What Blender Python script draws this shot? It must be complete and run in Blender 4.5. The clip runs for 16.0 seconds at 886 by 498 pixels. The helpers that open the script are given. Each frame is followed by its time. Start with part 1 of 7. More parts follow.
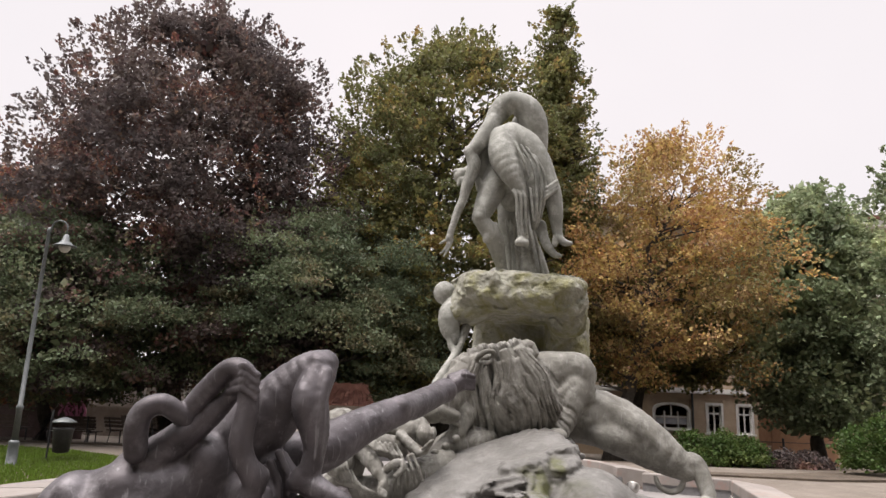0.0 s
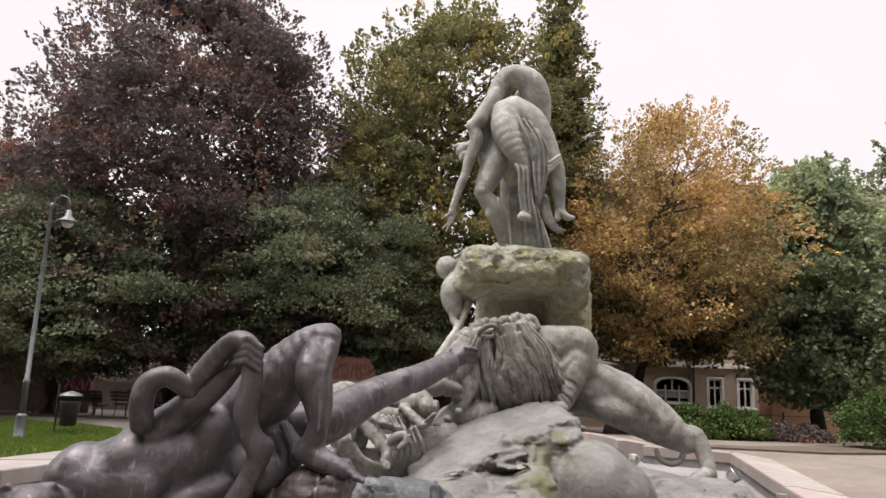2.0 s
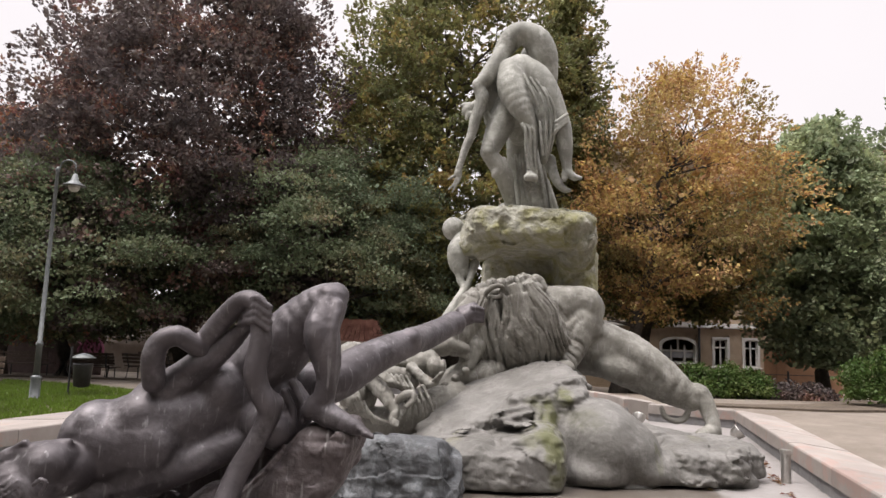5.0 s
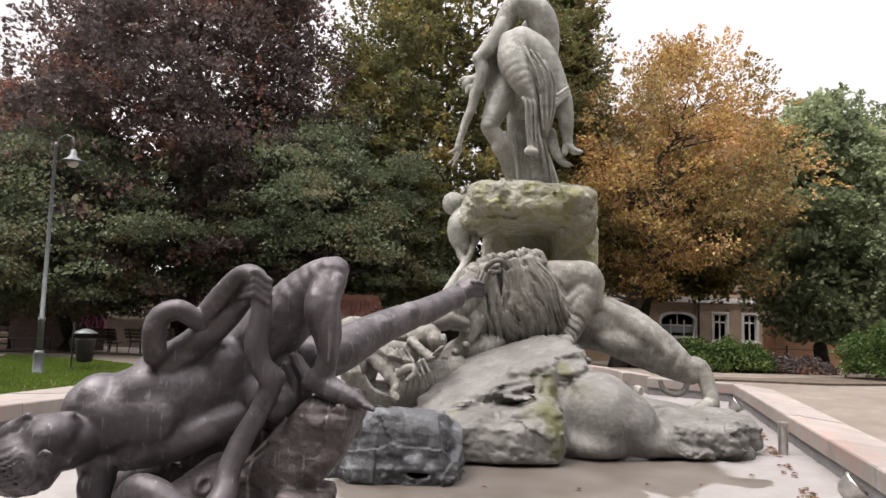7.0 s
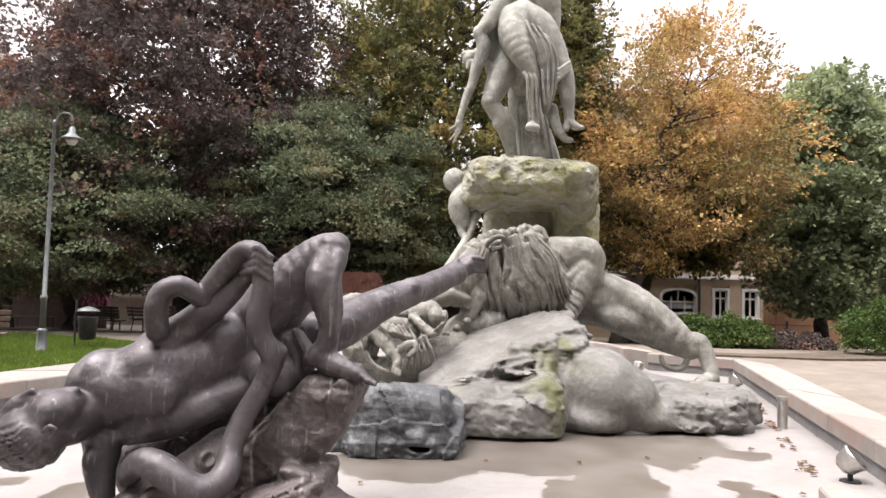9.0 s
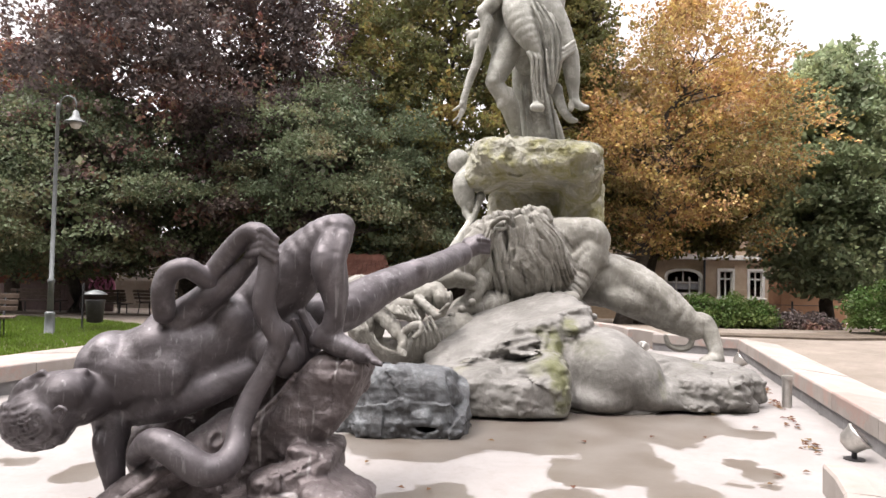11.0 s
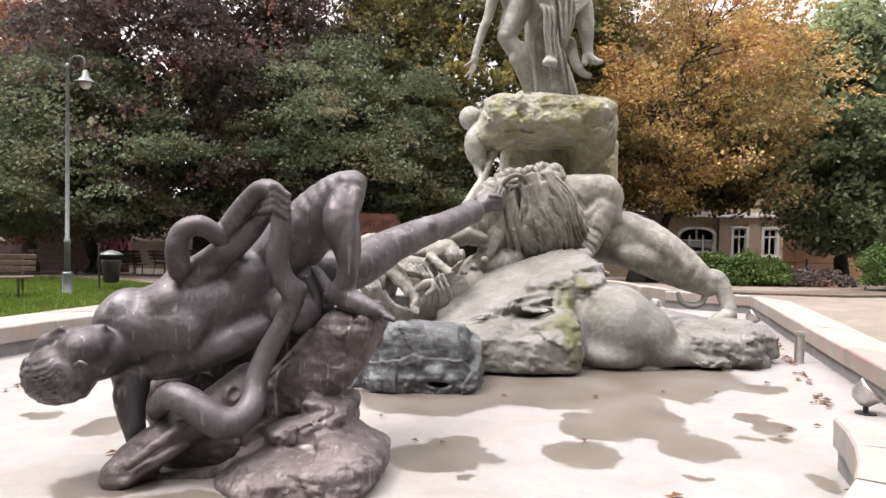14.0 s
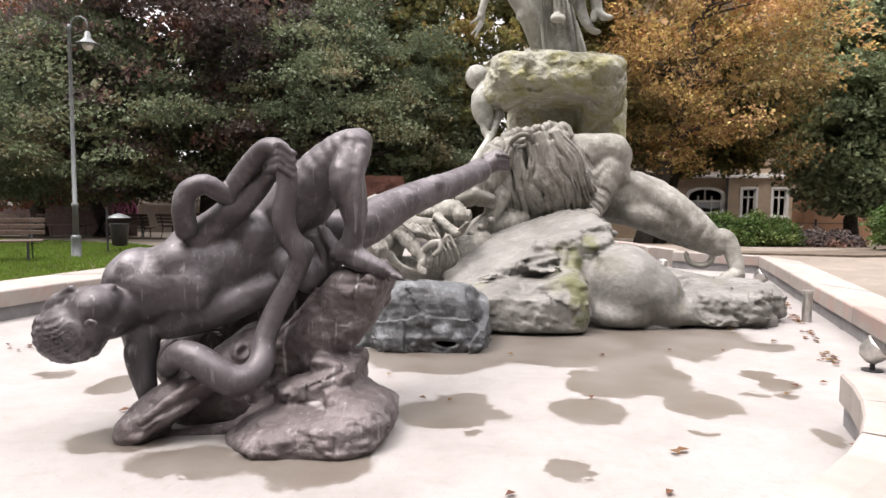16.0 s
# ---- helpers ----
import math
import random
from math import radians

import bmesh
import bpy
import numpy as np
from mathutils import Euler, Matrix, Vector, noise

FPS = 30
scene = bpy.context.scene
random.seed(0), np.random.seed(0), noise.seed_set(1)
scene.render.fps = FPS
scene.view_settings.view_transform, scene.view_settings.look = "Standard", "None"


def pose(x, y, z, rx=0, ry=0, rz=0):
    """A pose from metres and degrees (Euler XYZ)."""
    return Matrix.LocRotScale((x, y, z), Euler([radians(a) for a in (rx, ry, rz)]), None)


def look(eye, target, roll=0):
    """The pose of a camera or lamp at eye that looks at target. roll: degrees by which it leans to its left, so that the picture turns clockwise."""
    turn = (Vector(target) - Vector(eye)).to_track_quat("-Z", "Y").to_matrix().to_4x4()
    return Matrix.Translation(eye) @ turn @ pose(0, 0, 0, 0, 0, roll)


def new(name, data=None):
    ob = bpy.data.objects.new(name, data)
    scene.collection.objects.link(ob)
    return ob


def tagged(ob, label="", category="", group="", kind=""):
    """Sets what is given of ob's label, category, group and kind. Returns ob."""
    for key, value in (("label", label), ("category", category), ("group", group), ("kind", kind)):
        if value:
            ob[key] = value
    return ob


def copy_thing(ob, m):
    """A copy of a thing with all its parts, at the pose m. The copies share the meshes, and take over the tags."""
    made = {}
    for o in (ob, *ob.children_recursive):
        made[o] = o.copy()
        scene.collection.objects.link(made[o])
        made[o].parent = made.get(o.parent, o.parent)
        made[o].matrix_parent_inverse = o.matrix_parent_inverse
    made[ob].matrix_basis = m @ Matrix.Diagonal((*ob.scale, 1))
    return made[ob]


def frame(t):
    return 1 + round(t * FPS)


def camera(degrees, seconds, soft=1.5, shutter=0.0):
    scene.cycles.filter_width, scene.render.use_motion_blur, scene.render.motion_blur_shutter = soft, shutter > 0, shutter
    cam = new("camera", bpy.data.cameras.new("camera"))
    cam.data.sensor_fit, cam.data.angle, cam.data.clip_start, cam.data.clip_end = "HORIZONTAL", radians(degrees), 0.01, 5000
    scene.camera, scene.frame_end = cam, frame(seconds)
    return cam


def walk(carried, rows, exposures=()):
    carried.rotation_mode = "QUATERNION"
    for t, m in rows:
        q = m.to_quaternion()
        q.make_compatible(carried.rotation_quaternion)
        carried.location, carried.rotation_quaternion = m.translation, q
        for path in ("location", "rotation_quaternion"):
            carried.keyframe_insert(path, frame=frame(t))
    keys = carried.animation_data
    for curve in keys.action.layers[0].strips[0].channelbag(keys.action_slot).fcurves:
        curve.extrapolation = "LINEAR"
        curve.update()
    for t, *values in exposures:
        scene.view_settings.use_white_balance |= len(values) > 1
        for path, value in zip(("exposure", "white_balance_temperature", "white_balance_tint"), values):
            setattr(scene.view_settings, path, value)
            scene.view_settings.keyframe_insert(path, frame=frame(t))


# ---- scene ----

# ---- camera ----
cam = camera(66.0, 16.0)
PATH = [
    (0.0, 0.000, 0.000, 1.549, 0.00, 12.57, 2.09),
    (0.5, 0.002, -0.002, 1.547, 0.16, 12.13, 2.15),
    (1.0, 0.001, -0.000, 1.543, 0.12, 11.52, 2.20),
    (1.5, 0.002, -0.001, 1.538, 0.09, 11.01, 2.13),
    (2.0, 0.003, -0.001, 1.538, 0.14, 10.51, 2.06),
    (2.5, 0.001, -0.000, 1.536, -0.00, 10.04, 2.12),
    (3.0, 0.004, -0.000, 1.531, 0.26, 9.35, 2.09),
    (3.5, 0.004, 0.004, 1.530, 0.31, 8.90, 1.98),
    (4.0, 0.002, 0.002, 1.524, 0.45, 8.34, 1.89),
    (6.5, 0.002, 0.020, 1.511, 0.59, 5.94, 1.72),
    (7.0, 0.005, 0.016, 1.506, 0.54, 5.32, 1.66),
    (7.5, 0.004, 0.020, 1.502, 0.52, 4.72, 1.67),
    (8.0, 0.005, 0.018, 1.501, 0.57, 4.26, 1.62),
    (8.5, 0.005, 0.021, 1.496, 0.54, 3.86, 1.54),
    (9.0, 0.005, 0.023, 1.494, 0.57, 3.43, 1.48),
    (11.5, 0.002, 0.022, 1.483, 1.05, 1.38, 1.14),
    (12.0, 0.001, 0.028, 1.479, 1.21, 0.79, 1.08),
    (12.5, 0.003, 0.023, 1.478, 1.40, 0.31, 0.93),
    (13.0, 0.003, 0.025, 1.474, 1.57, -0.39, 0.88),
    (13.5, 0.003, 0.026, 1.469, 1.69, -0.88, 0.87),
    (14.0, 0.002, 0.028, 1.466, 1.86, -1.49, 0.89),
    (14.5, 0.002, 0.029, 1.460, 2.08, -2.22, 0.82),
    (15.0, 0.004, 0.031, 1.456, 2.41, -3.11, 0.69),
    (15.5, 0.002, 0.034, 1.447, 2.65, -3.93, 0.51),
    (16.0, 0.002, 0.042, 1.439, 2.40, -4.62, 0.57),
]
EXPOSURES = [(t, e, 6600, 14) for t, e in ((0.0, 0.26), (2.0, 0.34), (4.0, 0.34), (6.5, 0.38), (8.0, 0.74), (9.0, 0.90), (11.5, 0.95), (16.0, 0.92))]
walk(cam, [(t, pose(x, y, z, 90 + pitch, 0, yaw) @ pose(0, 0, 0, 0, 0, roll)) for t, x, y, z, yaw, pitch, roll in PATH], EXPOSURES)

# ---- world and light: a bright overcast autumn sky ----
world = bpy.data.worlds.new("overcast_sky")
scene.world = world
world.use_nodes = True
wn, wl = world.node_tree.nodes, world.node_tree.links
wn.clear()
w_out = wn.new("ShaderNodeOutputWorld")
w_bg = wn.new("ShaderNodeBackground")
w_sky = wn.new("ShaderNodeTexSky")
w_sky.sky_type, w_sky.sun_disc = "NISHITA", False
w_sky.sun_elevation, w_sky.sun_rotation = radians(64), radians(-112)
w_sky.dust_density = 4.0
w_scale = wn.new("ShaderNodeVectorMath")
w_scale.operation = "SCALE"
w_scale.inputs[3].default_value = 0.05
w_cloud = wn.new("ShaderNodeTexNoise")
w_cloud.inputs["Scale"].default_value, w_cloud.inputs["Detail"].default_value = 1.6, 4.0
w_ramp = wn.new("ShaderNodeValToRGB")
w_ramp.color_ramp.elements[0].position, w_ramp.color_ramp.elements[1].position = 0.3, 0.75
w_ramp.color_ramp.elements[0].color = (1.0, 0.985, 1.0, 1)
w_ramp.color_ramp.elements[1].color = (1.12, 1.08, 1.09, 1)
w_tc, w_sep, w_up = wn.new("ShaderNodeTexCoord"), wn.new("ShaderNodeSeparateXYZ"), wn.new("ShaderNodeMapRange")
w_up.inputs[1].default_value, w_up.inputs[2].default_value = 0.55, 1.0
w_up.inputs[3].default_value, w_up.inputs[4].default_value = 0.80, 3.7
wl.new(w_tc.outputs["Generated"], w_sep.inputs[0])
wl.new(w_sep.outputs[2], w_up.inputs[0])
w_zen = wn.new("ShaderNodeVectorMath")
w_zen.operation = "SCALE"
w_add = wn.new("ShaderNodeMix")
w_add.data_type, w_add.inputs[0].default_value = "RGBA", 0.88
wl.new(w_sky.outputs[0], w_scale.inputs[0])
wl.new(w_scale.outputs[0], w_add.inputs[6])
wl.new(w_cloud.outputs["Fac"], w_ramp.inputs[0])
wl.new(w_ramp.outputs[0], w_zen.inputs[0])
wl.new(w_up.outputs[0], w_zen.inputs[3])
wl.new(w_zen.outputs[0], w_add.inputs[7])
wl.new(w_add.outputs[2], w_bg.inputs["Color"])
w_bg.inputs["Strength"].default_value = 1.0
wl.new(w_bg.outputs[0], w_out.inputs[0])

sun = new("sun", bpy.data.lights.new("sun", "SUN"))
sun.data.energy, sun.data.angle, sun.data.color = 2.6, radians(26), (1.0, 0.97, 0.93)
sun.matrix_basis = look((0, 0, 0), (0.40, 0.16, -0.90))


# ---- materials ----
def principled(name, rough=0.6, metal=0.0, spec=0.5):
    m = bpy.data.materials.new(name)
    m.use_nodes = True
    n = m.node_tree.nodes
    b = n["Principled BSDF"]
    b.inputs["Roughness"].default_value, b.inputs["Metallic"].default_value = rough, metal
    b.inputs["Specular IOR Level"].default_value = spec
    return m, n, m.node_tree.links, b


def coords(n, l, scale=(1, 1, 1)):
    tc, mp = n.new("ShaderNodeTexCoord"), n.new("ShaderNodeMapping")
    mp.inputs["Scale"].default_value = scale
    l.new(tc.outputs["Object"], mp.inputs[0])
    return mp.outputs[0]


def noise_fac(n, l, vec, scale, detail=5.0, rough=0.6, lo=0.35, hi=0.65, distort=0.0):
    t, r = n.new("ShaderNodeTexNoise"), n.new("ShaderNodeMapRange")
    t.inputs["Scale"].default_value, t.inputs["Detail"].default_value = scale, detail
    t.inputs["Roughness"].default_value, t.inputs["Distortion"].default_value = rough, distort
    l.new(vec, t.inputs["Vector"])
    r.inputs[1].default_value, r.inputs[2].default_value = lo, hi
    l.new(t.outputs["Fac"], r.inputs[0])
    return r.outputs[0]


def blend(n, l, fac, a, b, mode="MIX"):
    m = n.new("ShaderNodeMix")
    m.data_type, m.blend_type = "RGBA", mode
    for sock, v in ((0, fac), (6, a), (7, b)):
        if isinstance(v, (int, float)):
            m.inputs[sock].default_value = v
        elif isinstance(v, tuple):
            m.inputs[sock].default_value = (*v, 1)
        else:
            l.new(v, m.inputs[sock])
    return m.outputs[2]


def times(n, l, a, k):
    m = n.new("ShaderNodeMath")
    m.operation = "MULTIPLY"
    l.new(a, m.inputs[0])
    m.inputs[1].default_value = k
    return m.outputs[0]


def bumped(n, l, b, height, strength=0.4, dist=0.01):
    u = n.new("ShaderNodeBump")
    u.inputs["Strength"].default_value, u.inputs["Distance"].default_value = strength, dist
    l.new(height, u.inputs["Height"])
    l.new(u.outputs[0], b.inputs["Normal"])


def mottled(name, dark, mid, light, scale=3.0, fine=40.0, rough=0.7, bump=0.3, dist=0.01, metal=0.0, streak=None, moss=None, spec=0.5, patches=()):
    """A weathered surface: two scales of colour, fine grain, and optional run-down streaks and moss patches."""
    m, n, l, b = principled(name, rough, metal, spec)
    v = coords(n, l)
    c = blend(n, l, noise_fac(n, l, v, scale, 6, 0.65, 0.38, 0.62, 0.6), dark, mid)
    c = blend(n, l, noise_fac(n, l, v, scale * 2.7, 8, 0.7, 0.5, 0.75, 0.4), c, light)
    c = blend(n, l, times(n, l, noise_fac(n, l, v, scale * 4.5, 5, 0.6, 0.50, 0.70, 0.8), 0.32), c, tuple(0.62 * k for k in dark))
    c = blend(n, l, times(n, l, noise_fac(n, l, coords(n, l, (1, 1, 0.45)), scale * 6, 4, 0.6, 0.58, 0.74, 0.6), 0.22), c, tuple(1.25 * k for k in light))
    g = noise_fac(n, l, v, fine, 4, 0.7, 0.25, 0.75)
    c = blend(n, l, times(n, l, g, 0.2), c, tuple(0.6 * k for k in mid))
    if streak:
        vs = coords(n, l, (16, 16, 1.3))
        c = blend(n, l, times(n, l, noise_fac(n, l, vs, 2.2, 3, 0.5, 0.62, 0.73), 0.5), c, streak)
    if moss:
        f = noise_fac(n, l, v, moss[1], 6, 0.7, moss[2], moss[2] + 0.12, 0.5)
        c = blend(n, l, times(n, l, f, moss[3]), c, moss[0])
    for place, radius, colour, most in patches:
        mp, ln, mr = n.new("ShaderNodeMapping"), n.new("ShaderNodeVectorMath"), n.new("ShaderNodeMapRange")
        ln.operation = "LENGTH"
        mp.inputs["Location"].default_value = [-p / q for p, q in zip(place, radius)]
        mp.inputs["Scale"].default_value = [1 / q for q in radius]
        mr.inputs[1].default_value, mr.inputs[2].default_value, mr.inputs[4].default_value = 1.0, 0.55, most
        l.new(v, mp.inputs[0])
        l.new(mp.outputs[0], ln.inputs[0])
        l.new(ln.outputs["Value"], mr.inputs[0])
        both = n.new("ShaderNodeMath")
        both.operation = "MULTIPLY"
        l.new(mr.outputs[0], both.inputs[0])
        l.new(noise_fac(n, l, v, 5.5, 5, 0.65, 0.34, 0.56, 0.4), both.inputs[1])
        c = blend(n, l, both.outputs[0], c, colour)
    l.new(c, b.inputs["Base Color"])
    h = n.new("ShaderNodeMath")
    h.operation = "ADD"
    l.new(g, h.inputs[0])
    l.new(noise_fac(n, l, v, fine * 0.25, 6, 0.65, 0.2, 0.8), h.inputs[1])
    bumped(n, l, b, h.outputs[0], bump, dist)
    return m


# lime that ran down the front rock
LIME_RUNS = [
    ((-1.09, 4.00, 0.67), (0.017, 0.5, 0.134), (0.36, 0.345, 0.34), 0.75),
    ((-1.10, 3.93, 0.45), (0.013, 0.5, 0.149), (0.36, 0.345, 0.34), 0.75),
    ((-1.09, 4.06, 0.80), (0.017, 0.5, 0.085), (0.36, 0.345, 0.34), 0.75),
    ((-0.66, 4.14, 0.93), (0.010, 0.5, 0.103), (0.36, 0.345, 0.34), 0.75),
    ((-0.77, 3.99, 0.41), (0.013, 0.5, 0.074), (0.36, 0.345, 0.34), 0.75),
    ((-0.81, 3.99, 0.37), (0.040, 0.5, 0.013), (0.36, 0.345, 0.34), 0.75),
    ((-0.84, 3.68, 0.27), (0.093, 0.5, 0.012), (0.36, 0.345, 0.34), 0.75),
]
# moss that runs down the folds of the rock
MOSS_RUNS = [
    ((1.28, 7.60, 0.91), (0.13, 0.7, 0.12), (0.088, 0.092, 0.030), 0.80),
    ((1.09, 7.30, 0.74), (0.16, 0.7, 0.15), (0.088, 0.092, 0.030), 0.85),
    ((1.00, 7.15, 0.60), (0.14, 0.7, 0.16), (0.088, 0.092, 0.030), 0.80),
    ((1.04, 7.00, 0.44), (0.13, 0.7, 0.22), (0.088, 0.092, 0.030), 0.85),
    ((1.09, 6.95, 0.22), (0.12, 0.7, 0.20), (0.088, 0.092, 0.030), 0.70),
    ((1.14, 7.05, 0.55), (0.08, 0.7, 0.30), (0.088, 0.092, 0.030), 0.70),
    ((0.89, 7.10, 0.54), (0.20, 0.7, 0.12), (0.088, 0.092, 0.030), 0.50),
    ((1.02, 7.50, 0.86), (0.20, 0.7, 0.08), (0.088, 0.092, 0.030), 0.50),
    ((2.20, 7.20, 0.37), (0.06, 0.7, 0.20), (0.088, 0.092, 0.030), 0.50),
    ((1.43, 7.10, 0.72), (0.30, 0.7, 0.14), (0.088, 0.092, 0.030), 0.25),
]
BRONZE = mottled("dark_bronze", (0.058, 0.050, 0.053), (0.122, 0.109, 0.116), (0.21, 0.196, 0.206), 1.5, 45, 0.52, 0.2, 0.005, 0.5, streak=(0.30, 0.295, 0.30))
BRONZE_ROCK = mottled("dark_bronze_rock", (0.074, 0.060, 0.060), (0.130, 0.108, 0.108), (0.210, 0.186, 0.188), 2.4, 28, 0.55, 0.4, 0.010, 0.4, streak=(0.322, 0.310, 0.301), patches=LIME_RUNS)
BLUE_ROCK = mottled("blue_grey_bronze_rock", (0.042, 0.042, 0.044), (0.086, 0.090, 0.095), (0.23, 0.25, 0.26), 2.0, 26, 0.6, 0.4, 0.012, 0.25, streak=(0.055, 0.050, 0.046))
PATINA = mottled("pale_green_bronze", (0.118, 0.110, 0.092), (0.250, 0.242, 0.212), (0.430, 0.420, 0.385), 1.7, 35, 0.68, 0.25, 0.006, 0.2, streak=(0.359, 0.349, 0.343))
VERDIGRIS = mottled("bleached_verdigris_bronze", (0.190, 0.190, 0.165), (0.360, 0.360, 0.322), (0.560, 0.558, 0.515), 1.7, 35, 0.68, 0.25, 0.006, 0.15, streak=(0.42, 0.415, 0.40))
PATINA_ROCK = mottled("pale_green_bronze_rock", (0.106, 0.101, 0.090), (0.178, 0.171, 0.158), (0.259, 0.248, 0.233), 1.6, 30, 0.65, 0.3, 0.010, 0.1, streak=(0.100, 0.092, 0.085), moss=((0.141, 0.140, 0.049), 0.7, 0.60, 0.4), patches=MOSS_RUNS)
MOSSY_ROCK = mottled("mossy_pale_rock", (0.220, 0.212, 0.165), (0.385, 0.380, 0.310), (0.540, 0.535, 0.470), 1.8, 10, 0.8, 0.8, 0.03, 0.0, moss=((0.205, 0.195, 0.055), 1.5, 0.47, 0.75))
CONCRETE = mottled("basin_wall_concrete", (0.151, 0.146, 0.146), (0.202, 0.197, 0.197), (0.252, 0.247, 0.247), 2.0, 30, 0.8, 0.2, 0.006)
GRAVEL = mottled("pale_gravel", (0.160, 0.132, 0.106), (0.208, 0.176, 0.145), (0.258, 0.225, 0.192), 0.5, 60, 0.9, 0.4, 0.01)
BARK = mottled("bark", (0.049, 0.039, 0.032), (0.084, 0.070, 0.059), (0.140, 0.126, 0.105), 4.0, 30, 0.9, 0.8, 0.03)
STEEL = mottled("painted_grey_steel", (0.110, 0.121, 0.121), (0.149, 0.160, 0.160), (0.187, 0.198, 0.198), 3.0, 40, 0.45, 0.05, 0.002, 0.3)
STAINLESS = mottled("dull_stainless_steel", (0.45, 0.43, 0.40), (0.55, 0.53, 0.50), (0.65, 0.63, 0.60), 6.0, 60, 0.35, 0.05, 0.002, 0.8)
BLACK_METAL = mottled("black_painted_metal", (0.015, 0.015, 0.017), (0.025, 0.025, 0.027), (0.05, 0.05, 0.05), 5.0, 40, 0.5, 0.1, 0.003)
BENCH_WOOD = mottled("brown_stained_wood", (0.060, 0.039, 0.027), (0.096, 0.066, 0.048), (0.144, 0.108, 0.084), 5.0, 40, 0.6, 0.2, 0.004)
PLASTER = mottled("peach_plaster", (0.361, 0.271, 0.189), (0.426, 0.328, 0.238), (0.476, 0.377, 0.287), 0.6, 12, 0.85, 0.1, 0.01)
ORANGE_PLASTER = mottled("orange_plaster", (0.344, 0.180, 0.098), (0.394, 0.213, 0.123), (0.435, 0.254, 0.156), 0.7, 12, 0.85, 0.1, 0.01)
WHITE_TRIM = mottled("white_paint", (0.541, 0.525, 0.492), (0.615, 0.599, 0.574), (0.672, 0.656, 0.640), 2.0, 20, 0.6, 0.05, 0.004)
BROWN_WALL = mottled("dark_brown_boards", (0.081, 0.054, 0.050), (0.117, 0.081, 0.076), (0.180, 0.126, 0.117), 1.0, 15, 0.8, 0.2, 0.01)
ROOF_RED = mottled("red_brown_roof", (0.14, 0.06, 0.045), (0.20, 0.09, 0.065), (0.27, 0.14, 0.11), 2.0, 12, 0.85, 0.3, 0.02)
PALE_WALL = mottled("cream_render", (0.344, 0.312, 0.271), (0.410, 0.377, 0.336), (0.476, 0.443, 0.410), 0.8, 10, 0.85, 0.1, 0.01)
DARK_SOIL = mottled("dark_leafy_soil", (0.070, 0.053, 0.039), (0.112, 0.087, 0.063), (0.182, 0.140, 0.098), 1.0, 20, 0.95, 0.5, 0.02)
CURTAIN = mottled("grey_lace_curtain", (0.30, 0.30, 0.33), (0.40, 0.40, 0.43), (0.50, 0.50, 0.53), 8.0, 40, 0.9, 0.1, 0.004)
PINK_PAINT = mottled("pink_spray_paint", (0.42, 0.12, 0.24), (0.52, 0.18, 0.32), (0.62, 0.40, 0.48), 3.0, 20, 0.7, 0.0, 0.002)


def rim_stone_material():
    """Pale pinkish sandstone, flaked to a redder stone in places; each block a little different."""
    m, n, l, b = principled("pink_sandstone", 0.75)
    v = coords(n, l)
    c = blend(n, l, noise_fac(n, l, v, 2.0, 6, 0.65, 0.35, 0.65, 0.4), (0.235, 0.205, 0.185), (0.30, 0.27, 0.245))
    c = blend(n, l, times(n, l, noise_fac(n, l, v, 1.6, 8, 0.75, 0.53, 0.60, 0.3), 0.7), c, (0.31, 0.205, 0.175))
    info = n.new("ShaderNodeObjectInfo")
    hs = n.new("ShaderNodeHueSaturation")
    r = n.new("ShaderNodeMapRange")
    r.inputs[3].default_value, r.inputs[4].default_value = 0.85, 1.12
    l.new(info.outputs["Random"], r.inputs[0])
    l.new(r.outputs[0], hs.inputs["Value"])
    l.new(c, hs.inputs["Color"])
    l.new(hs.outputs[0], b.inputs["Base Color"])
    bumped(n, l, b, noise_fac(n, l, v, 25, 8, 0.7, 0.2, 0.8), 0.35, 0.008)
    return m


# damp patches on the floor; the first paints the shadow beside the front rock
DAMP_AND_SHADE = [
    (-1.96, 3.63, 0.30, 0.20), (-1.41, 3.38, 0.31, 0.22), (-0.82, 3.40, 0.33, 0.31), (-0.13, 4.26, 0.37, 0.27), (-0.07, 4.57, 0.18, 0.20), (0.76, 4.37, 0.24, 0.28), (1.55, 4.57, 0.25, 0.30),
    (0.97, 5.02, 0.27, 0.39), (1.34, 5.22, 0.35, 0.49), (1.55, 5.30, 0.16, 0.20), (-0.30, 5.80, 0.62, 0.65), (0.83, 6.29, 0.98, 0.83), (1.85, 6.86, 0.90, 0.75), (1.92, 6.34, 0.31, 0.60),
    (0.53, 3.40, 0.14, 0.14), (2.23, 5.33, 0.13, 0.18), (2.28, 5.06, 0.17, 0.17), (2.01, 4.79, 0.08, 0.07), (2.69, 6.40, 0.29, 0.22), (2.08, 3.96, 0.10, 0.15), (-2.50, 4.74, 0.18, 0.28),
    (-3.12, 4.95, 0.15, 0.12), (0.13, 5.50, 0.09, 0.11), (2.21, 4.79, 0.09, 0.09), (0.02, 3.89, 0.05, 0.06), (1.38, 4.01, 0.07, 0.05), (-0.78, 3.31, 0.14, 0.24), (1.44, 5.86, 0.24, 0.51),
]


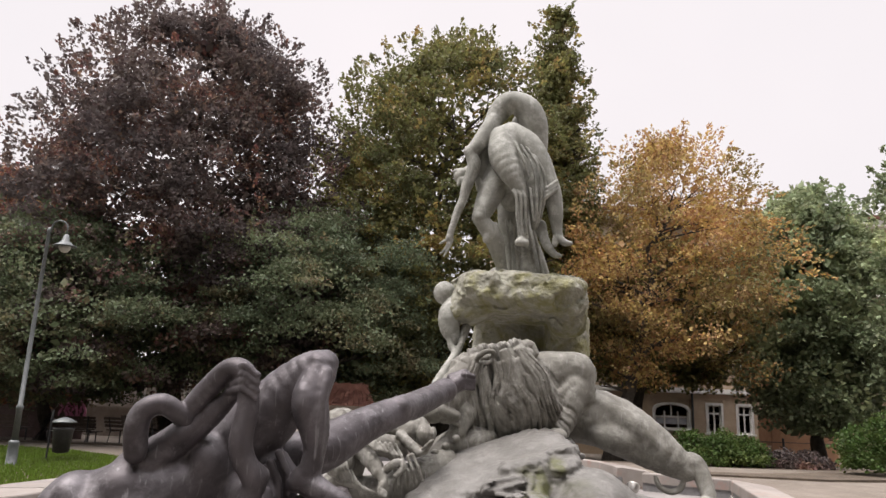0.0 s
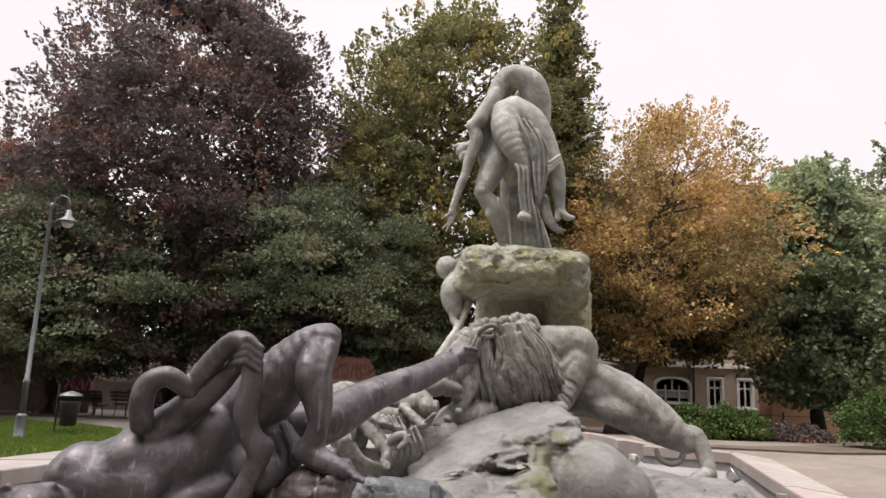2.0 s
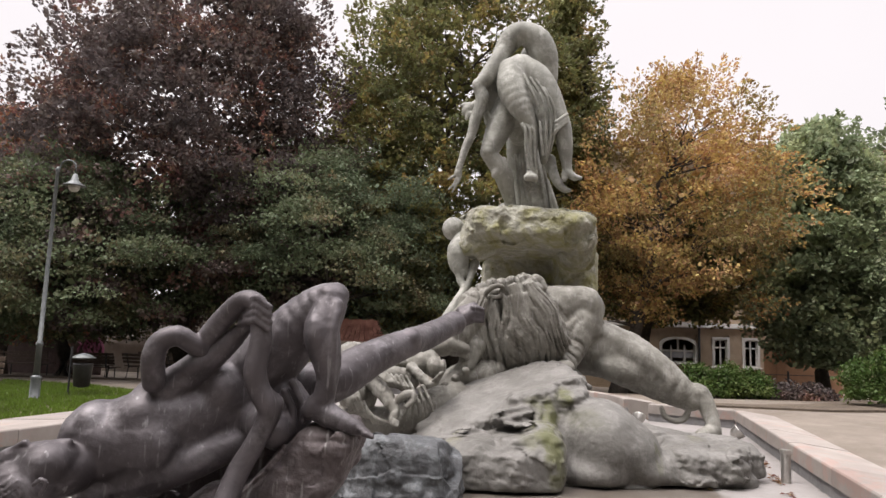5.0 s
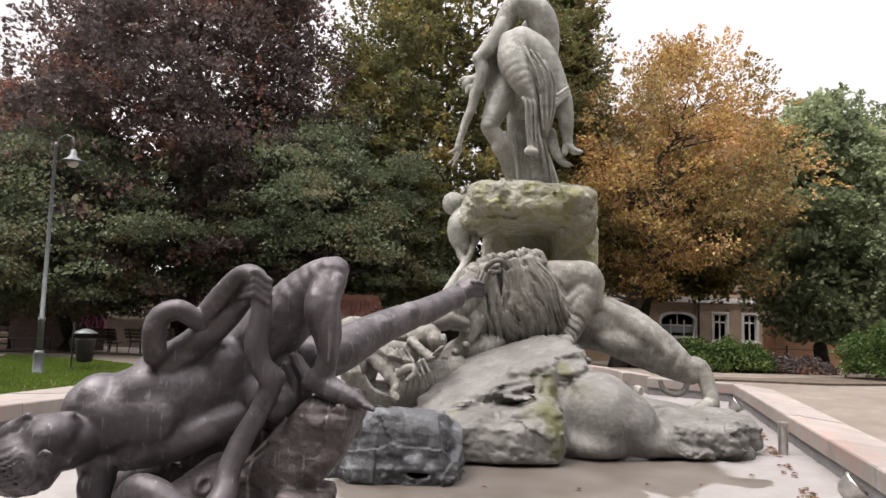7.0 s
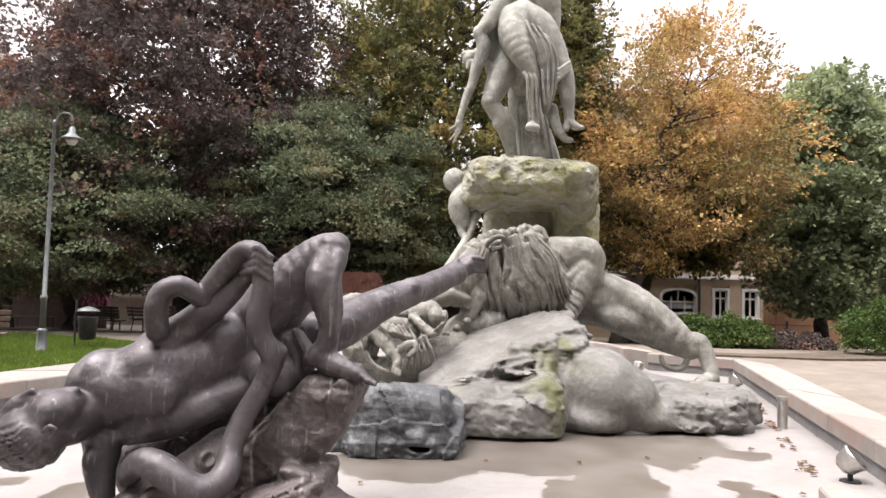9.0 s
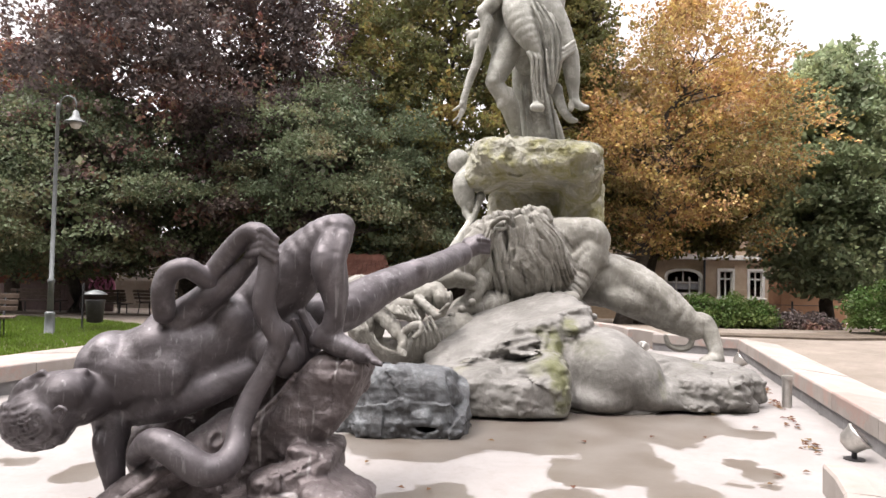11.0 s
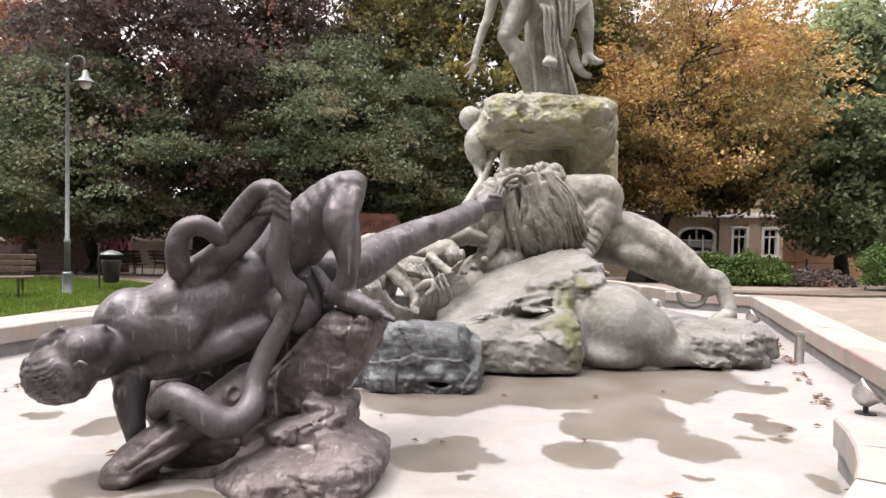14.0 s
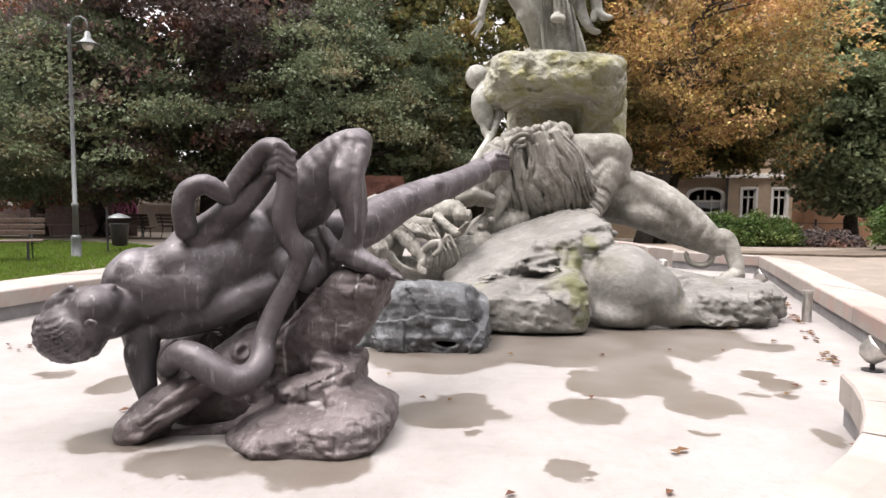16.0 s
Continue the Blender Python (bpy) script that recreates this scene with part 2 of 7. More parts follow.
def basin_floor_material():
    """Pale screed with brown-grey damp patches and one painted shadow, ragged at the edge and smoother than the dry
    floor.
    """
    m, n, l, b = principled("basin_screed", 0.7)
    v = coords(n, l)
    dry = blend(n, l, noise_fac(n, l, v, 1.5, 7, 0.65, 0.3, 0.7, 0.3), (0.215, 0.198, 0.188), (0.265, 0.250, 0.240))
    dry = blend(n, l, times(n, l, noise_fac(n, l, v, 9, 8, 0.75, 0.50, 0.72), 0.6), dry, (0.18, 0.163, 0.150))
    dry = blend(n, l, times(n, l, noise_fac(n, l, v, 60, 4, 0.7, 0.60, 0.70), 0.5), dry, (0.12, 0.10, 0.085))
    dry = blend(n, l, times(n, l, noise_fac(n, l, v, 0.7, 6, 0.7, 0.48, 0.66, 0.8), 0.45), dry, (0.17, 0.157, 0.148))
    warp = n.new("ShaderNodeTexNoise")
    warp.inputs["Scale"].default_value, warp.inputs["Detail"].default_value, warp.inputs["Roughness"].default_value = 4.2, 9.0, 0.72
    l.new(v, warp.inputs["Vector"])
    off, add = n.new("ShaderNodeVectorMath"), n.new("ShaderNodeVectorMath")
    off.operation, off.inputs[1].default_value = "MULTIPLY_ADD", (0.36, 0.55, 0)
    off.inputs[2].default_value = (-0.18, -0.275, 0)
    l.new(warp.outputs["Color"], off.inputs[0])
    l.new(v, add.inputs[0])
    l.new(off.outputs[0], add.inputs[1])
    near = None
    for x, y, rx, ry in DAMP_AND_SHADE:
        mp, ln = n.new("ShaderNodeMapping"), n.new("ShaderNodeVectorMath")
        mp.vector_type, ln.operation = "POINT", "LENGTH"
        mp.inputs["Location"].default_value = (-x / rx, -y / ry, 0)
        mp.inputs["Scale"].default_value = (1 / rx, 1 / ry, 0)
        l.new(add.outputs[0], mp.inputs[0])
        l.new(mp.outputs[0], ln.inputs[0])
        if near is None:
            near = ln.outputs["Value"]
        else:
            lo = n.new("ShaderNodeMath")
            lo.operation = "MINIMUM"
            l.new(near, lo.inputs[0])
            l.new(ln.outputs["Value"], lo.inputs[1])
            near = lo.outputs[0]
    edge = n.new("ShaderNodeMapRange")
    edge.inputs[1].default_value, edge.inputs[2].default_value = 1.06, 0.94
    l.new(near, edge.inputs[0])
    wet = edge.outputs[0]
    damp = blend(n, l, noise_fac(n, l, v, 2.2, 5, 0.6, 0.35, 0.65), (0.095, 0.078, 0.062), (0.140, 0.124, 0.108))
    l.new(blend(n, l, times(n, l, wet, 0.92), dry, damp), b.inputs["Base Color"])
    r = n.new("ShaderNodeMapRange")
    r.inputs[3].default_value, r.inputs[4].default_value = 0.7, 0.3
    l.new(wet, r.inputs[0])
    l.new(r.outputs[0], b.inputs["Roughness"])
    bumped(n, l, b, noise_fac(n, l, v, 30, 6, 0.7, 0.2, 0.8), 0.12, 0.004)
    return m


def leaf_material(name, cols, hue=0.02):
    """Leaves: colour by place in the crown and leaf by leaf, with light coming through."""
    m, n, l, b = principled(name, 0.55, 0.0, 0.3)
    v = coords(n, l)
    c = blend(n, l, noise_fac(n, l, v, 0.28, 4, 0.6, 0.40, 0.60, 0.3), cols[0], cols[1])
    c = blend(n, l, noise_fac(n, l, v, 0.55, 5, 0.65, 0.52, 0.66, 0.3), c, cols[2])
    g = n.new("ShaderNodeNewGeometry")
    r = n.new("ShaderNodeMapRange")
    r.inputs[3].default_value, r.inputs[4].default_value = 0.7, 1.35
    l.new(g.outputs["Random Per Island"], r.inputs[0])
    hs = n.new("ShaderNodeHueSaturation")
    l.new(r.outputs[0], hs.inputs["Value"])
    hh = n.new("ShaderNodeMapRange")
    hh.inputs[3].default_value, hh.inputs[4].default_value = 0.5 - hue, 0.5 + hue
    l.new(g.outputs["Random Per Island"], hh.inputs[0])
    l.new(hh.outputs[0], hs.inputs["Hue"])
    l.new(c, hs.inputs["Color"])
    l.new(hs.outputs[0], b.inputs["Base Color"])
    tr, mx = n.new("ShaderNodeBsdfTranslucent"), n.new("ShaderNodeMixShader")
    l.new(hs.outputs[0], tr.inputs["Color"])
    mx.inputs[0].default_value = 0.42
    l.new(b.outputs[0], mx.inputs[1])
    l.new(tr.outputs[0], mx.inputs[2])
    l.new(mx.outputs[0], n["Material Output"].inputs[0])
    return m


RIM_STONE = rim_stone_material()
SCREED = basin_floor_material()
COPPER_LEAF = leaf_material("copper_beech_leaves", ((0.098, 0.080, 0.078), (0.130, 0.098, 0.086), (0.250, 0.125, 0.092)), 0.03)
GREEN_LEAF = leaf_material("green_leaves", ((0.108, 0.115, 0.049), (0.176, 0.169, 0.061), (0.392, 0.284, 0.101)), 0.03)
ORANGE_LEAF = leaf_material("orange_leaves", ((0.230, 0.180, 0.075), (0.520, 0.310, 0.120), (0.620, 0.430, 0.240)), 0.03)
UNDER_LEAF = leaf_material("grey_green_leaves", ((0.093, 0.117, 0.067), (0.133, 0.158, 0.087), (0.194, 0.153, 0.087)), 0.03)
CHESTNUT_LEAF = leaf_material("dark_chestnut_leaves", ((0.184, 0.221, 0.129), (0.267, 0.313, 0.175), (0.405, 0.442, 0.239)), 0.02)
HEDGE_LEAF = leaf_material("hedge_leaves", ((0.060, 0.101, 0.025), (0.091, 0.132, 0.035), (0.151, 0.182, 0.050)), 0.02)
RED_LEAF = leaf_material("red_brown_leaves", ((0.176, 0.079, 0.053), (0.247, 0.106, 0.062), (0.211, 0.141, 0.062)), 0.03)
GRASS = leaf_material("lawn_grass", ((0.088, 0.144, 0.018), (0.114, 0.177, 0.022), (0.079, 0.118, 0.018)), 0.01)
FALLEN_LEAF = leaf_material("fallen_leaves", ((0.10, 0.05, 0.03), (0.16, 0.07, 0.035), (0.20, 0.12, 0.05)), 0.03)

GLASS, gn, gl, gb = principled("window_glass", 0.05, 0.0, 0.6)
gb.inputs["Base Color"].default_value = (0.02, 0.022, 0.025, 1)


# ---- mesh helpers ----
def smooth(me, on=True):
    me.polygons.foreach_set("use_smooth", np.full(len(me.polygons), on))
    return me


def part(name, bm, material, parent=None, label="", sm=False):
    me = bpy.data.meshes.new(name)
    bm.to_mesh(me)
    bm.free()
    me.materials.append(material)
    smooth(me, sm)
    ob = new(name, me)
    if parent is not None:
        ob.parent = parent
    if label:
        ob["label"] = label
    return ob


def arrays(name, verts, faces, material, parent=None):
    """A mesh of triangles or quads from arrays."""
    me = bpy.data.meshes.new(name)
    nv, nf, k = len(verts), len(faces), faces.shape[1]
    me.vertices.add(nv)
    me.vertices.foreach_set("co", np.asarray(verts, np.float32).ravel())
    me.loops.add(nf * k)
    me.loops.foreach_set("vertex_index", np.asarray(faces, np.int32).ravel())
    me.polygons.add(nf)
    me.polygons.foreach_set("loop_start", np.arange(0, nf * k, k, dtype=np.int32))
    me.polygons.foreach_set("loop_total", np.full(nf, k, np.int32))
    me.update(calc_edges=True)
    me.materials.append(material)
    ob = new(name, me)
    if parent is not None:
        ob.parent = parent
    return ob


def box(bm, x0, x1, y0, y1, z0, z1, bevel=0.0):
    vs = [bm.verts.new((x, y, z)) for x in (x0, x1) for y in (y0, y1) for z in (z0, z1)]
    for f in ((0, 1, 3, 2), (4, 6, 7, 5), (0, 4, 5, 1), (2, 3, 7, 6), (0, 2, 6, 4), (1, 5, 7, 3)):
        bm.faces.new([vs[i] for i in f])
    if bevel:
        es = {e for v in vs for e in v.link_edges}
        bmesh.ops.bevel(bm, geom=list(es), offset=bevel, segments=2, affect="EDGES", profile=0.6)
    return bm


def tube(bm, pts, sides=10):
    """A tube along points (x, y, z, r)."""
    rings = []
    for i, p in enumerate(pts):
        a, b = Vector(pts[max(i - 1, 0)][:3]), Vector(pts[min(i + 1, len(pts) - 1)][:3])
        q = (b - a).to_track_quat("Z", "Y")
        rings.append([bm.verts.new(Vector(p[:3]) + q @ Vector((p[3] * math.cos(2 * math.pi * k / sides), p[3] * math.sin(2 * math.pi * k / sides), 0))) for k in range(sides)])
    for a, b in zip(rings, rings[1:]):
        for k in range(sides):
            bm.faces.new((a[k], a[(k + 1) % sides], b[(k + 1) % sides], b[k]))
    bm.faces.new(rings[0][::-1])
    bm.faces.new(rings[-1])
    return bm


def lathe(bm, prof, sides=16, at=(0, 0, 0)):
    return tube(bm, [(at[0], at[1], at[2] + z, r) for z, r in prof], sides)


def empty(name, m=None, **tags):
    ob = new(name)
    ob.matrix_basis = m or Matrix()
    return tagged(ob, **tags)


# ---- sculpting: rounded limbs and blobs grown together in a field, then skinned ----
LATTICE = np.random.RandomState(5).rand(32, 32, 32).astype(np.float32) * 2 - 1


def lattice_noise(p):
    i = np.floor(p).astype(np.int32)
    u = p - i
    u = u * u * (3 - 2 * u)
    i &= 31
    j = (i + 1) & 31
    x0, y0, z0, x1, y1, z1 = i[..., 0], i[..., 1], i[..., 2], j[..., 0], j[..., 1], j[..., 2]
    a, b, c = u[..., 0], u[..., 1], u[..., 2]
    g = LATTICE
    low = (g[x0, y0, z0] * (1 - a) + g[x1, y0, z0] * a) * (1 - b) + (g[x0, y1, z0] * (1 - a) + g[x1, y1, z0] * a) * b
    high = (g[x0, y0, z1] * (1 - a) + g[x1, y0, z1] * a) * (1 - b) + (g[x0, y1, z1] * (1 - a) + g[x1, y1, z1] * a) * b
    return low * (1 - c) + high * c


class Sculpt:
    def __init__(self, lo, hi, cell):
        self.lo, self.cell = np.array(lo, np.float32), cell
        self.n = np.ceil((np.array(hi) - lo) / cell).astype(int) + 1
        self.f = np.full(self.n, 0.5, np.float32)

    def grid(self, lo, hi):
        a = np.clip(np.floor((np.array(lo) - self.lo) / self.cell).astype(int), 0, self.n - 1)
        b = np.clip(np.ceil((np.array(hi) - self.lo) / self.cell).astype(int) + 1, 1, self.n)
        ax = [self.lo[k] + self.cell * np.arange(a[k], b[k], dtype=np.float32) for k in range(3)]
        return tuple(slice(a[k], b[k]) for k in range(3)), np.stack(np.meshgrid(*ax, indexing="ij"), -1)

    def join(self, box_lo, box_hi, dist, k, carve=False):
        pad = k + 3 * self.cell
        sl, p = self.grid(np.array(box_lo) - pad, np.array(box_hi) + pad)
        if not p.size:
            return self
        d, f = dist(p), self.f[sl]
        if carve:
            h = np.clip(0.5 - 0.5 * (f + d) / k, 0, 1)
            self.f[sl] = f * (1 - h) - d * h + k * h * (1 - h)
        else:
            h = np.clip(0.5 + 0.5 * (f - d) / k, 0, 1)
            self.f[sl] = f * (1 - h) + d * h - k * h * (1 - h)
        return self

    def limb(self, pts, k=0.03, carve=False):
        """Tapered round limb along points (x, y, z, r)."""
        q = np.array(pts, np.float32)
        if len(q) > 3:
            e = np.concatenate([2 * q[:1] - q[1:2], q, 2 * q[-1:] - q[-2:-1]])
            u = np.array([0, 1 / 3, 2 / 3], np.float32)[:, None]
            runs = [0.5 * (2 * b + (c - a) * u + (2 * a - 5 * b + 4 * c - d) * u**2 + (3 * b - a - 3 * c + d) * u**3) for a, b, c, d in zip(e, e[1:], e[2:], e[3:])]
            q = np.concatenate(runs + [q[-1:]])

        def dist(p):
            best = None
            for a, b in zip(q, q[1:]):
                w, v = p - a[:3], b[:3] - a[:3]
                s = np.clip((w @ v) / max(float(v @ v), 1e-9), 0, 1)
                d = np.sqrt(((w - s[..., None] * v) ** 2).sum(-1)) - (a[3] + s * (b[3] - a[3]))
                best = d if best is None else np.minimum(best, d)
            return best

        r = q[:, 3:4]
        return self.join((q[:, :3] - r).min(0), (q[:, :3] + r).max(0), dist, k, carve)

    def blob(self, c, r, turn=(0, 0, 0), k=0.04, carve=False, power=2.0):
        """An ellipsoid, or for a higher power a rounded block."""
        m = np.array(Euler([radians(t) for t in turn]).to_matrix(), np.float32)
        c, r = np.array(c, np.float32), np.array(r, np.float32)

        def dist(p):
            q = np.abs(((p - c) @ m) / r)
            e = (q**power).sum(-1) ** (1 / power)
            return (e - 1) * r.min() if power > 2 else (e - 1) * e / np.maximum(np.sqrt(((q / r) ** 2).sum(-1)), 1e-6)

        R = float(r.max()) * (1.0 if power <= 2 else 1.5)
        return self.join(c - R, c + R, dist, k, carve)

    def crack(self, pts, depth, k=0.02):
        """A cleft that runs along points (x, z, r) and goes in from the front as far as y = depth."""
        q = np.array(pts, np.float32)

        def dist(p):
            best = None
            for a, b in zip(q, q[1:]):
                w, v = p[..., ::2] - a[:2], b[:2] - a[:2]
                s = np.clip((w @ v) / max(float(v @ v), 1e-9), 0, 1)
                d = np.sqrt(((w - s[..., None] * v) ** 2).sum(-1)) - (a[2] + s * (b[2] - a[2]))
                best = d if best is None else np.minimum(best, d)
            return np.maximum(best, p[..., 1] - depth)

        r = q[:, 2].max()
        lo, hi = q[:, :2].min(0) - r, q[:, :2].max(0) + r
        return self.join((lo[0], self.lo[1], lo[1]), (hi[0], depth, hi[1]), dist, k, True)

    def rough(self, amp, size, ridge=0.0, stretch=(1, 1, 1)):
        """Displaces the whole surface so far by fractal noise; ridge turns part of it into sharp creases."""
        near = np.argwhere(np.abs(self.f) < 2.5 * amp + 2 * self.cell)
        if len(near):
            p = (self.lo + near * self.cell).astype(np.float32) / np.array(stretch, np.float32)
            s, total, weight = 1 / size, np.zeros(len(near), np.float32), 1.0
            for _ in range(4):
                q = lattice_noise(p * s + 7.3)
                total += weight * ((1 - ridge) * q + ridge * (1 - 2.2 * np.abs(q)))
                s, weight = s * 2.03, weight * 0.52
            i, j, k = near.T
            self.f[i, j, k] += amp * (total - total.mean())
        return self

    def comb(self, pole, centre, radius, count, amp, wave=0.2):
        """Locks of hair: ridges that fan out from the pole (x, z), within an ellipsoid."""
        near = np.argwhere(np.abs(self.f) < 3 * amp + 2 * self.cell)
        p = (self.lo + near * self.cell).astype(np.float32)
        w = np.clip(1.25 * (1 - (((p - np.array(centre, np.float32)) / np.array(radius, np.float32)) ** 2).sum(1)), 0, 1)
        near, p, w = near[w > 0], p[w > 0], w[w > 0]
        way = np.arctan2(p[:, 0] - pole[0], pole[1] - p[:, 2])
        far = np.hypot(p[:, 0] - pole[0], pole[1] - p[:, 2])
        way = way + wave * (lattice_noise(p * 2.2 + 5) + 0.5 * lattice_noise(p * 5.5)) + 0.25 * wave * np.sin(far * 11 + way * 3)
        out = 0
        for n, a in ((count, 1.0), (count * 2.6, 0.55), (count * 5.3, 0.25)):
            s = np.abs(2 * ((way * n / 3.14159) % 1) - 1)
            out = out + a * (1 - 2 * s**1.6)
        i, j, k = near.T
        self.f[i, j, k] -= amp * w * out
        return self

    def locks(self, left, right, centre, radius, count, thick, lift, seed=1, k=0.010):
        """Wavy locks of hair laid side by side over an ellipsoid, between a left and a right guide line (x, z)."""
        r = random.Random(seed)
        left, right, at = np.array(left), np.array(right), np.linspace(0, 1, len(left))
        for n in range(count):
            v, ph, q0, q1 = (n + r.uniform(0.1, 0.9)) / count, r.uniform(0, 6.3), r.choice((0, 0, 0.12, 0.3)), r.uniform(0.82, 1.05)
            pts = []
            for q in np.linspace(q0, q1, 7):
                g = left * (1 - v) + right * v
                x, z = np.interp(q, at, g[:, 0]), np.interp(q, at, g[:, 1])
                x += 0.022 * math.sin(8 * q + 5 * v + 0.5 * ph) + r.uniform(-0.008, 0.008)
                e = 1 - ((x - centre[0]) / radius[0]) ** 2 - ((z - centre[2]) / radius[2]) ** 2
                w = (q - q0) / (q1 - q0)
                pts.append((x, centre[1] - radius[1] * math.sqrt(max(0.03, e)) - lift, z, thick * (0.35 + 0.75 * math.sin(3.0 * min(1.0, 0.12 + w * 0.88)))))
            self.limb(pts, k)
        return self

    def strands(self, left, right, centre, radius, amp, seed=1):
        """Combs the surface near an ellipsoid into strands that run between a left and a right guide line (x, z)."""
        near = np.argwhere(np.abs(self.f) < 3 * amp + 2 * self.cell)
        p = (self.lo + near * self.cell).astype(np.float32)
        w = np.clip(3 * (1.25 - (((p - np.array(centre, np.float32)) / np.array(radius, np.float32)) ** 2).sum(1)), 0, 1)
        near, p, w = near[w > 0], p[w > 0], w[w > 0]
        left, right, knots = np.array(left), np.array(right), np.linspace(0, 1, len(left))
        q, v = np.meshgrid(np.linspace(-0.15, 1.15, 90), np.linspace(-0.2, 1.2, 120), indexing="ij")
        line = lambda g, k: np.interp(q, knots, g[:, k]) + np.where(q < 0, q * (g[1, k] - g[0, k]) * 3, np.where(q > 1, (q - 1) * (g[-1, k] - g[-2, k]) * 3, 0))  # noqa: E731
        gx, gz = (line(left, k) * (1 - v) + line(right, k) * v for k in (0, 1))
        # lookup table from (x, z) to place along and across the locks
        lo, step, size = (gx.min(), gz.min()), 0.012, (int((gx.max() - gx.min()) / 0.012) + 2, int((gz.max() - gz.min()) / 0.012) + 2)
        tx, tz = np.meshgrid(lo[0] + step * np.arange(size[0]), lo[1] + step * np.arange(size[1]), indexing="ij")
        flat = np.stack([tx.ravel(), tz.ravel()], 1)
        grid = np.stack([gx.ravel(), gz.ravel()], 1)
        best = np.concatenate([((c[:, None] - grid[None]) ** 2).sum(2).argmin(1) for c in np.array_split(flat, max(1, len(flat) // 400))])
        tq, tv = q.ravel()[best].reshape(size), v.ravel()[best].reshape(size)
        u = np.clip((p[:, ::2] - lo) / step, 0, np.array(size) - 1.001)
        i, j = u[:, 0].astype(int), u[:, 1].astype(int)
        a, c = u[:, 0] - i, u[:, 1] - j
        mix = lambda t: (t[i, j] * (1 - a) + t[i + 1, j] * a) * (1 - c) + (t[i, j + 1] * (1 - a) + t[i + 1, j + 1] * a) * c  # noqa: E731
        q, v = mix(tq), mix(tv)
        qv = np.stack([v * 4, q * 2.2, 0 * q + seed], 1).astype(np.float32)
        v = v + 0.035 * np.sin(7 * q + 9 * v) + 0.05 * lattice_noise(qv) + 0.02 * lattice_noise(qv * 2.7)
        out = 0
        for n, k in ((7, 1.0), (17, 0.7), (33, 0.4)):
            s = np.abs(2 * ((v * n + 0.35 * lattice_noise(qv * 1.7 + n)) % 1) - 1)
            out = out + k * (1 - 2.1 * s**2.2) * (0.7 + 0.6 * lattice_noise(qv * 2 + 3 * n))
        i, j, k = near.T
        self.f[i, j, k] -= (amp * w * out).astype(np.float32)
        return self

    def facet(self, amp, size, tilt=0.5, seed=0):
        """Breaks the surface so far into flat facets that meet in edges and cracks, like split stone."""
        near = np.argwhere(np.abs(self.f) < 2 * amp + 2 * self.cell)
        if len(near):
            p = (self.lo + near * self.cell).astype(np.float32) / size
            p = p + 0.18 * np.stack([lattice_noise(p * 2.1 + o) for o in (3.1, 9.7, 15.3)], -1)
            r = np.random.RandomState(seed + 40)
            off, lean, lift = r.rand(16, 16, 16, 3), r.normal(0, 1, (16, 16, 16, 3)), r.uniform(-1, 1, (16, 16, 16))
            cell = np.floor(p).astype(int)
            best, out = np.full(len(p), 9.0), np.zeros(len(p))
            for d in np.ndindex(3, 3, 3):
                c = cell + d - 1
                i, j, k = (c & 15).T
                w = p - (c + off[i, j, k])
                e = (w * w).sum(1)
                g = lift[i, j, k] + tilt * (w * lean[i, j, k]).sum(1)
                closer = e < best
                best, out = np.where(closer, e, best), np.where(closer, g, out)
            i, j, k = near.T
            self.f[i, j, k] += amp * out.astype(np.float32)
        return self

    def above(self, z):
        """Cuts everything off below the height z."""
        zz = self.lo[2] + self.cell * np.arange(self.n[2], dtype=np.float32)
        self.f = np.maximum(self.f, (z - zz)[None, None, :])
        return self

    def skin(self, name, material, parent=None):
        """Surface nets."""
        f = self.f
        f[0], f[-1], f[:, 0], f[:, -1], f[:, :, 0], f[:, :, -1] = 0.1, 0.1, 0.1, 0.1, 0.1, 0.1
        inside = f < 0
        n = np.array(f.shape) - 1
        corners = [(i, j, k) for i in (0, 1) for j in (0, 1) for k in (0, 1)]
        view = lambda a, c: a[c[0] : c[0] + n[0], c[1] : c[1] + n[1], c[2] : c[2] + n[2]]  # noqa: E731
        count = sum(view(inside, c).astype(np.int8) for c in corners)
        cells = np.argwhere((count > 0) & (count < 8))
        index = np.full(n, -1, np.int64)
        index[tuple(cells.T)] = np.arange(len(cells))
        total, hits = np.zeros((len(cells), 3)), np.zeros(len(cells))
        for a in corners:
            for ax in range(3):
                if a[ax]:
                    continue
                b = list(a)
                b[ax] = 1
                fa, fb = f[tuple((cells + a).T)], f[tuple((cells + b).T)]
                cross = (fa < 0) != (fb < 0)
                s = np.where(cross, fa / np.where(fa == fb, 1, fa - fb), 0)
                pt = np.array(a, float) + s[:, None] * (np.array(b) - a)
                total += np.where(cross[:, None], pt, 0)
                hits += cross
        verts = self.lo + self.cell * (cells + total / np.maximum(hits, 1)[:, None])
        faces = []
        for ax in range(3):
            u, v = (ax + 1) % 3, (ax + 2) % 3
            sa = [slice(0, -1) if k == ax else slice(1, -1) for k in range(3)]
            sb = [slice(1, None) if k == ax else slice(1, -1) for k in range(3)]
            fa, fb = inside[tuple(sa)], inside[tuple(sb)]
            for flip in (False, True):
                e = np.argwhere((fa & ~fb) if not flip else (~fa & fb))
                if not len(e):
                    continue
                e = e + [0 if k == ax else 1 for k in range(3)]
                quad = []
                for du, dv in ((1, 1), (0, 1), (0, 0), (1, 0)):
                    q = e.copy()
                    q[:, u] -= du
                    q[:, v] -= dv
                    quad.append(index[tuple(q.T)])
                quad = np.stack(quad, 1)
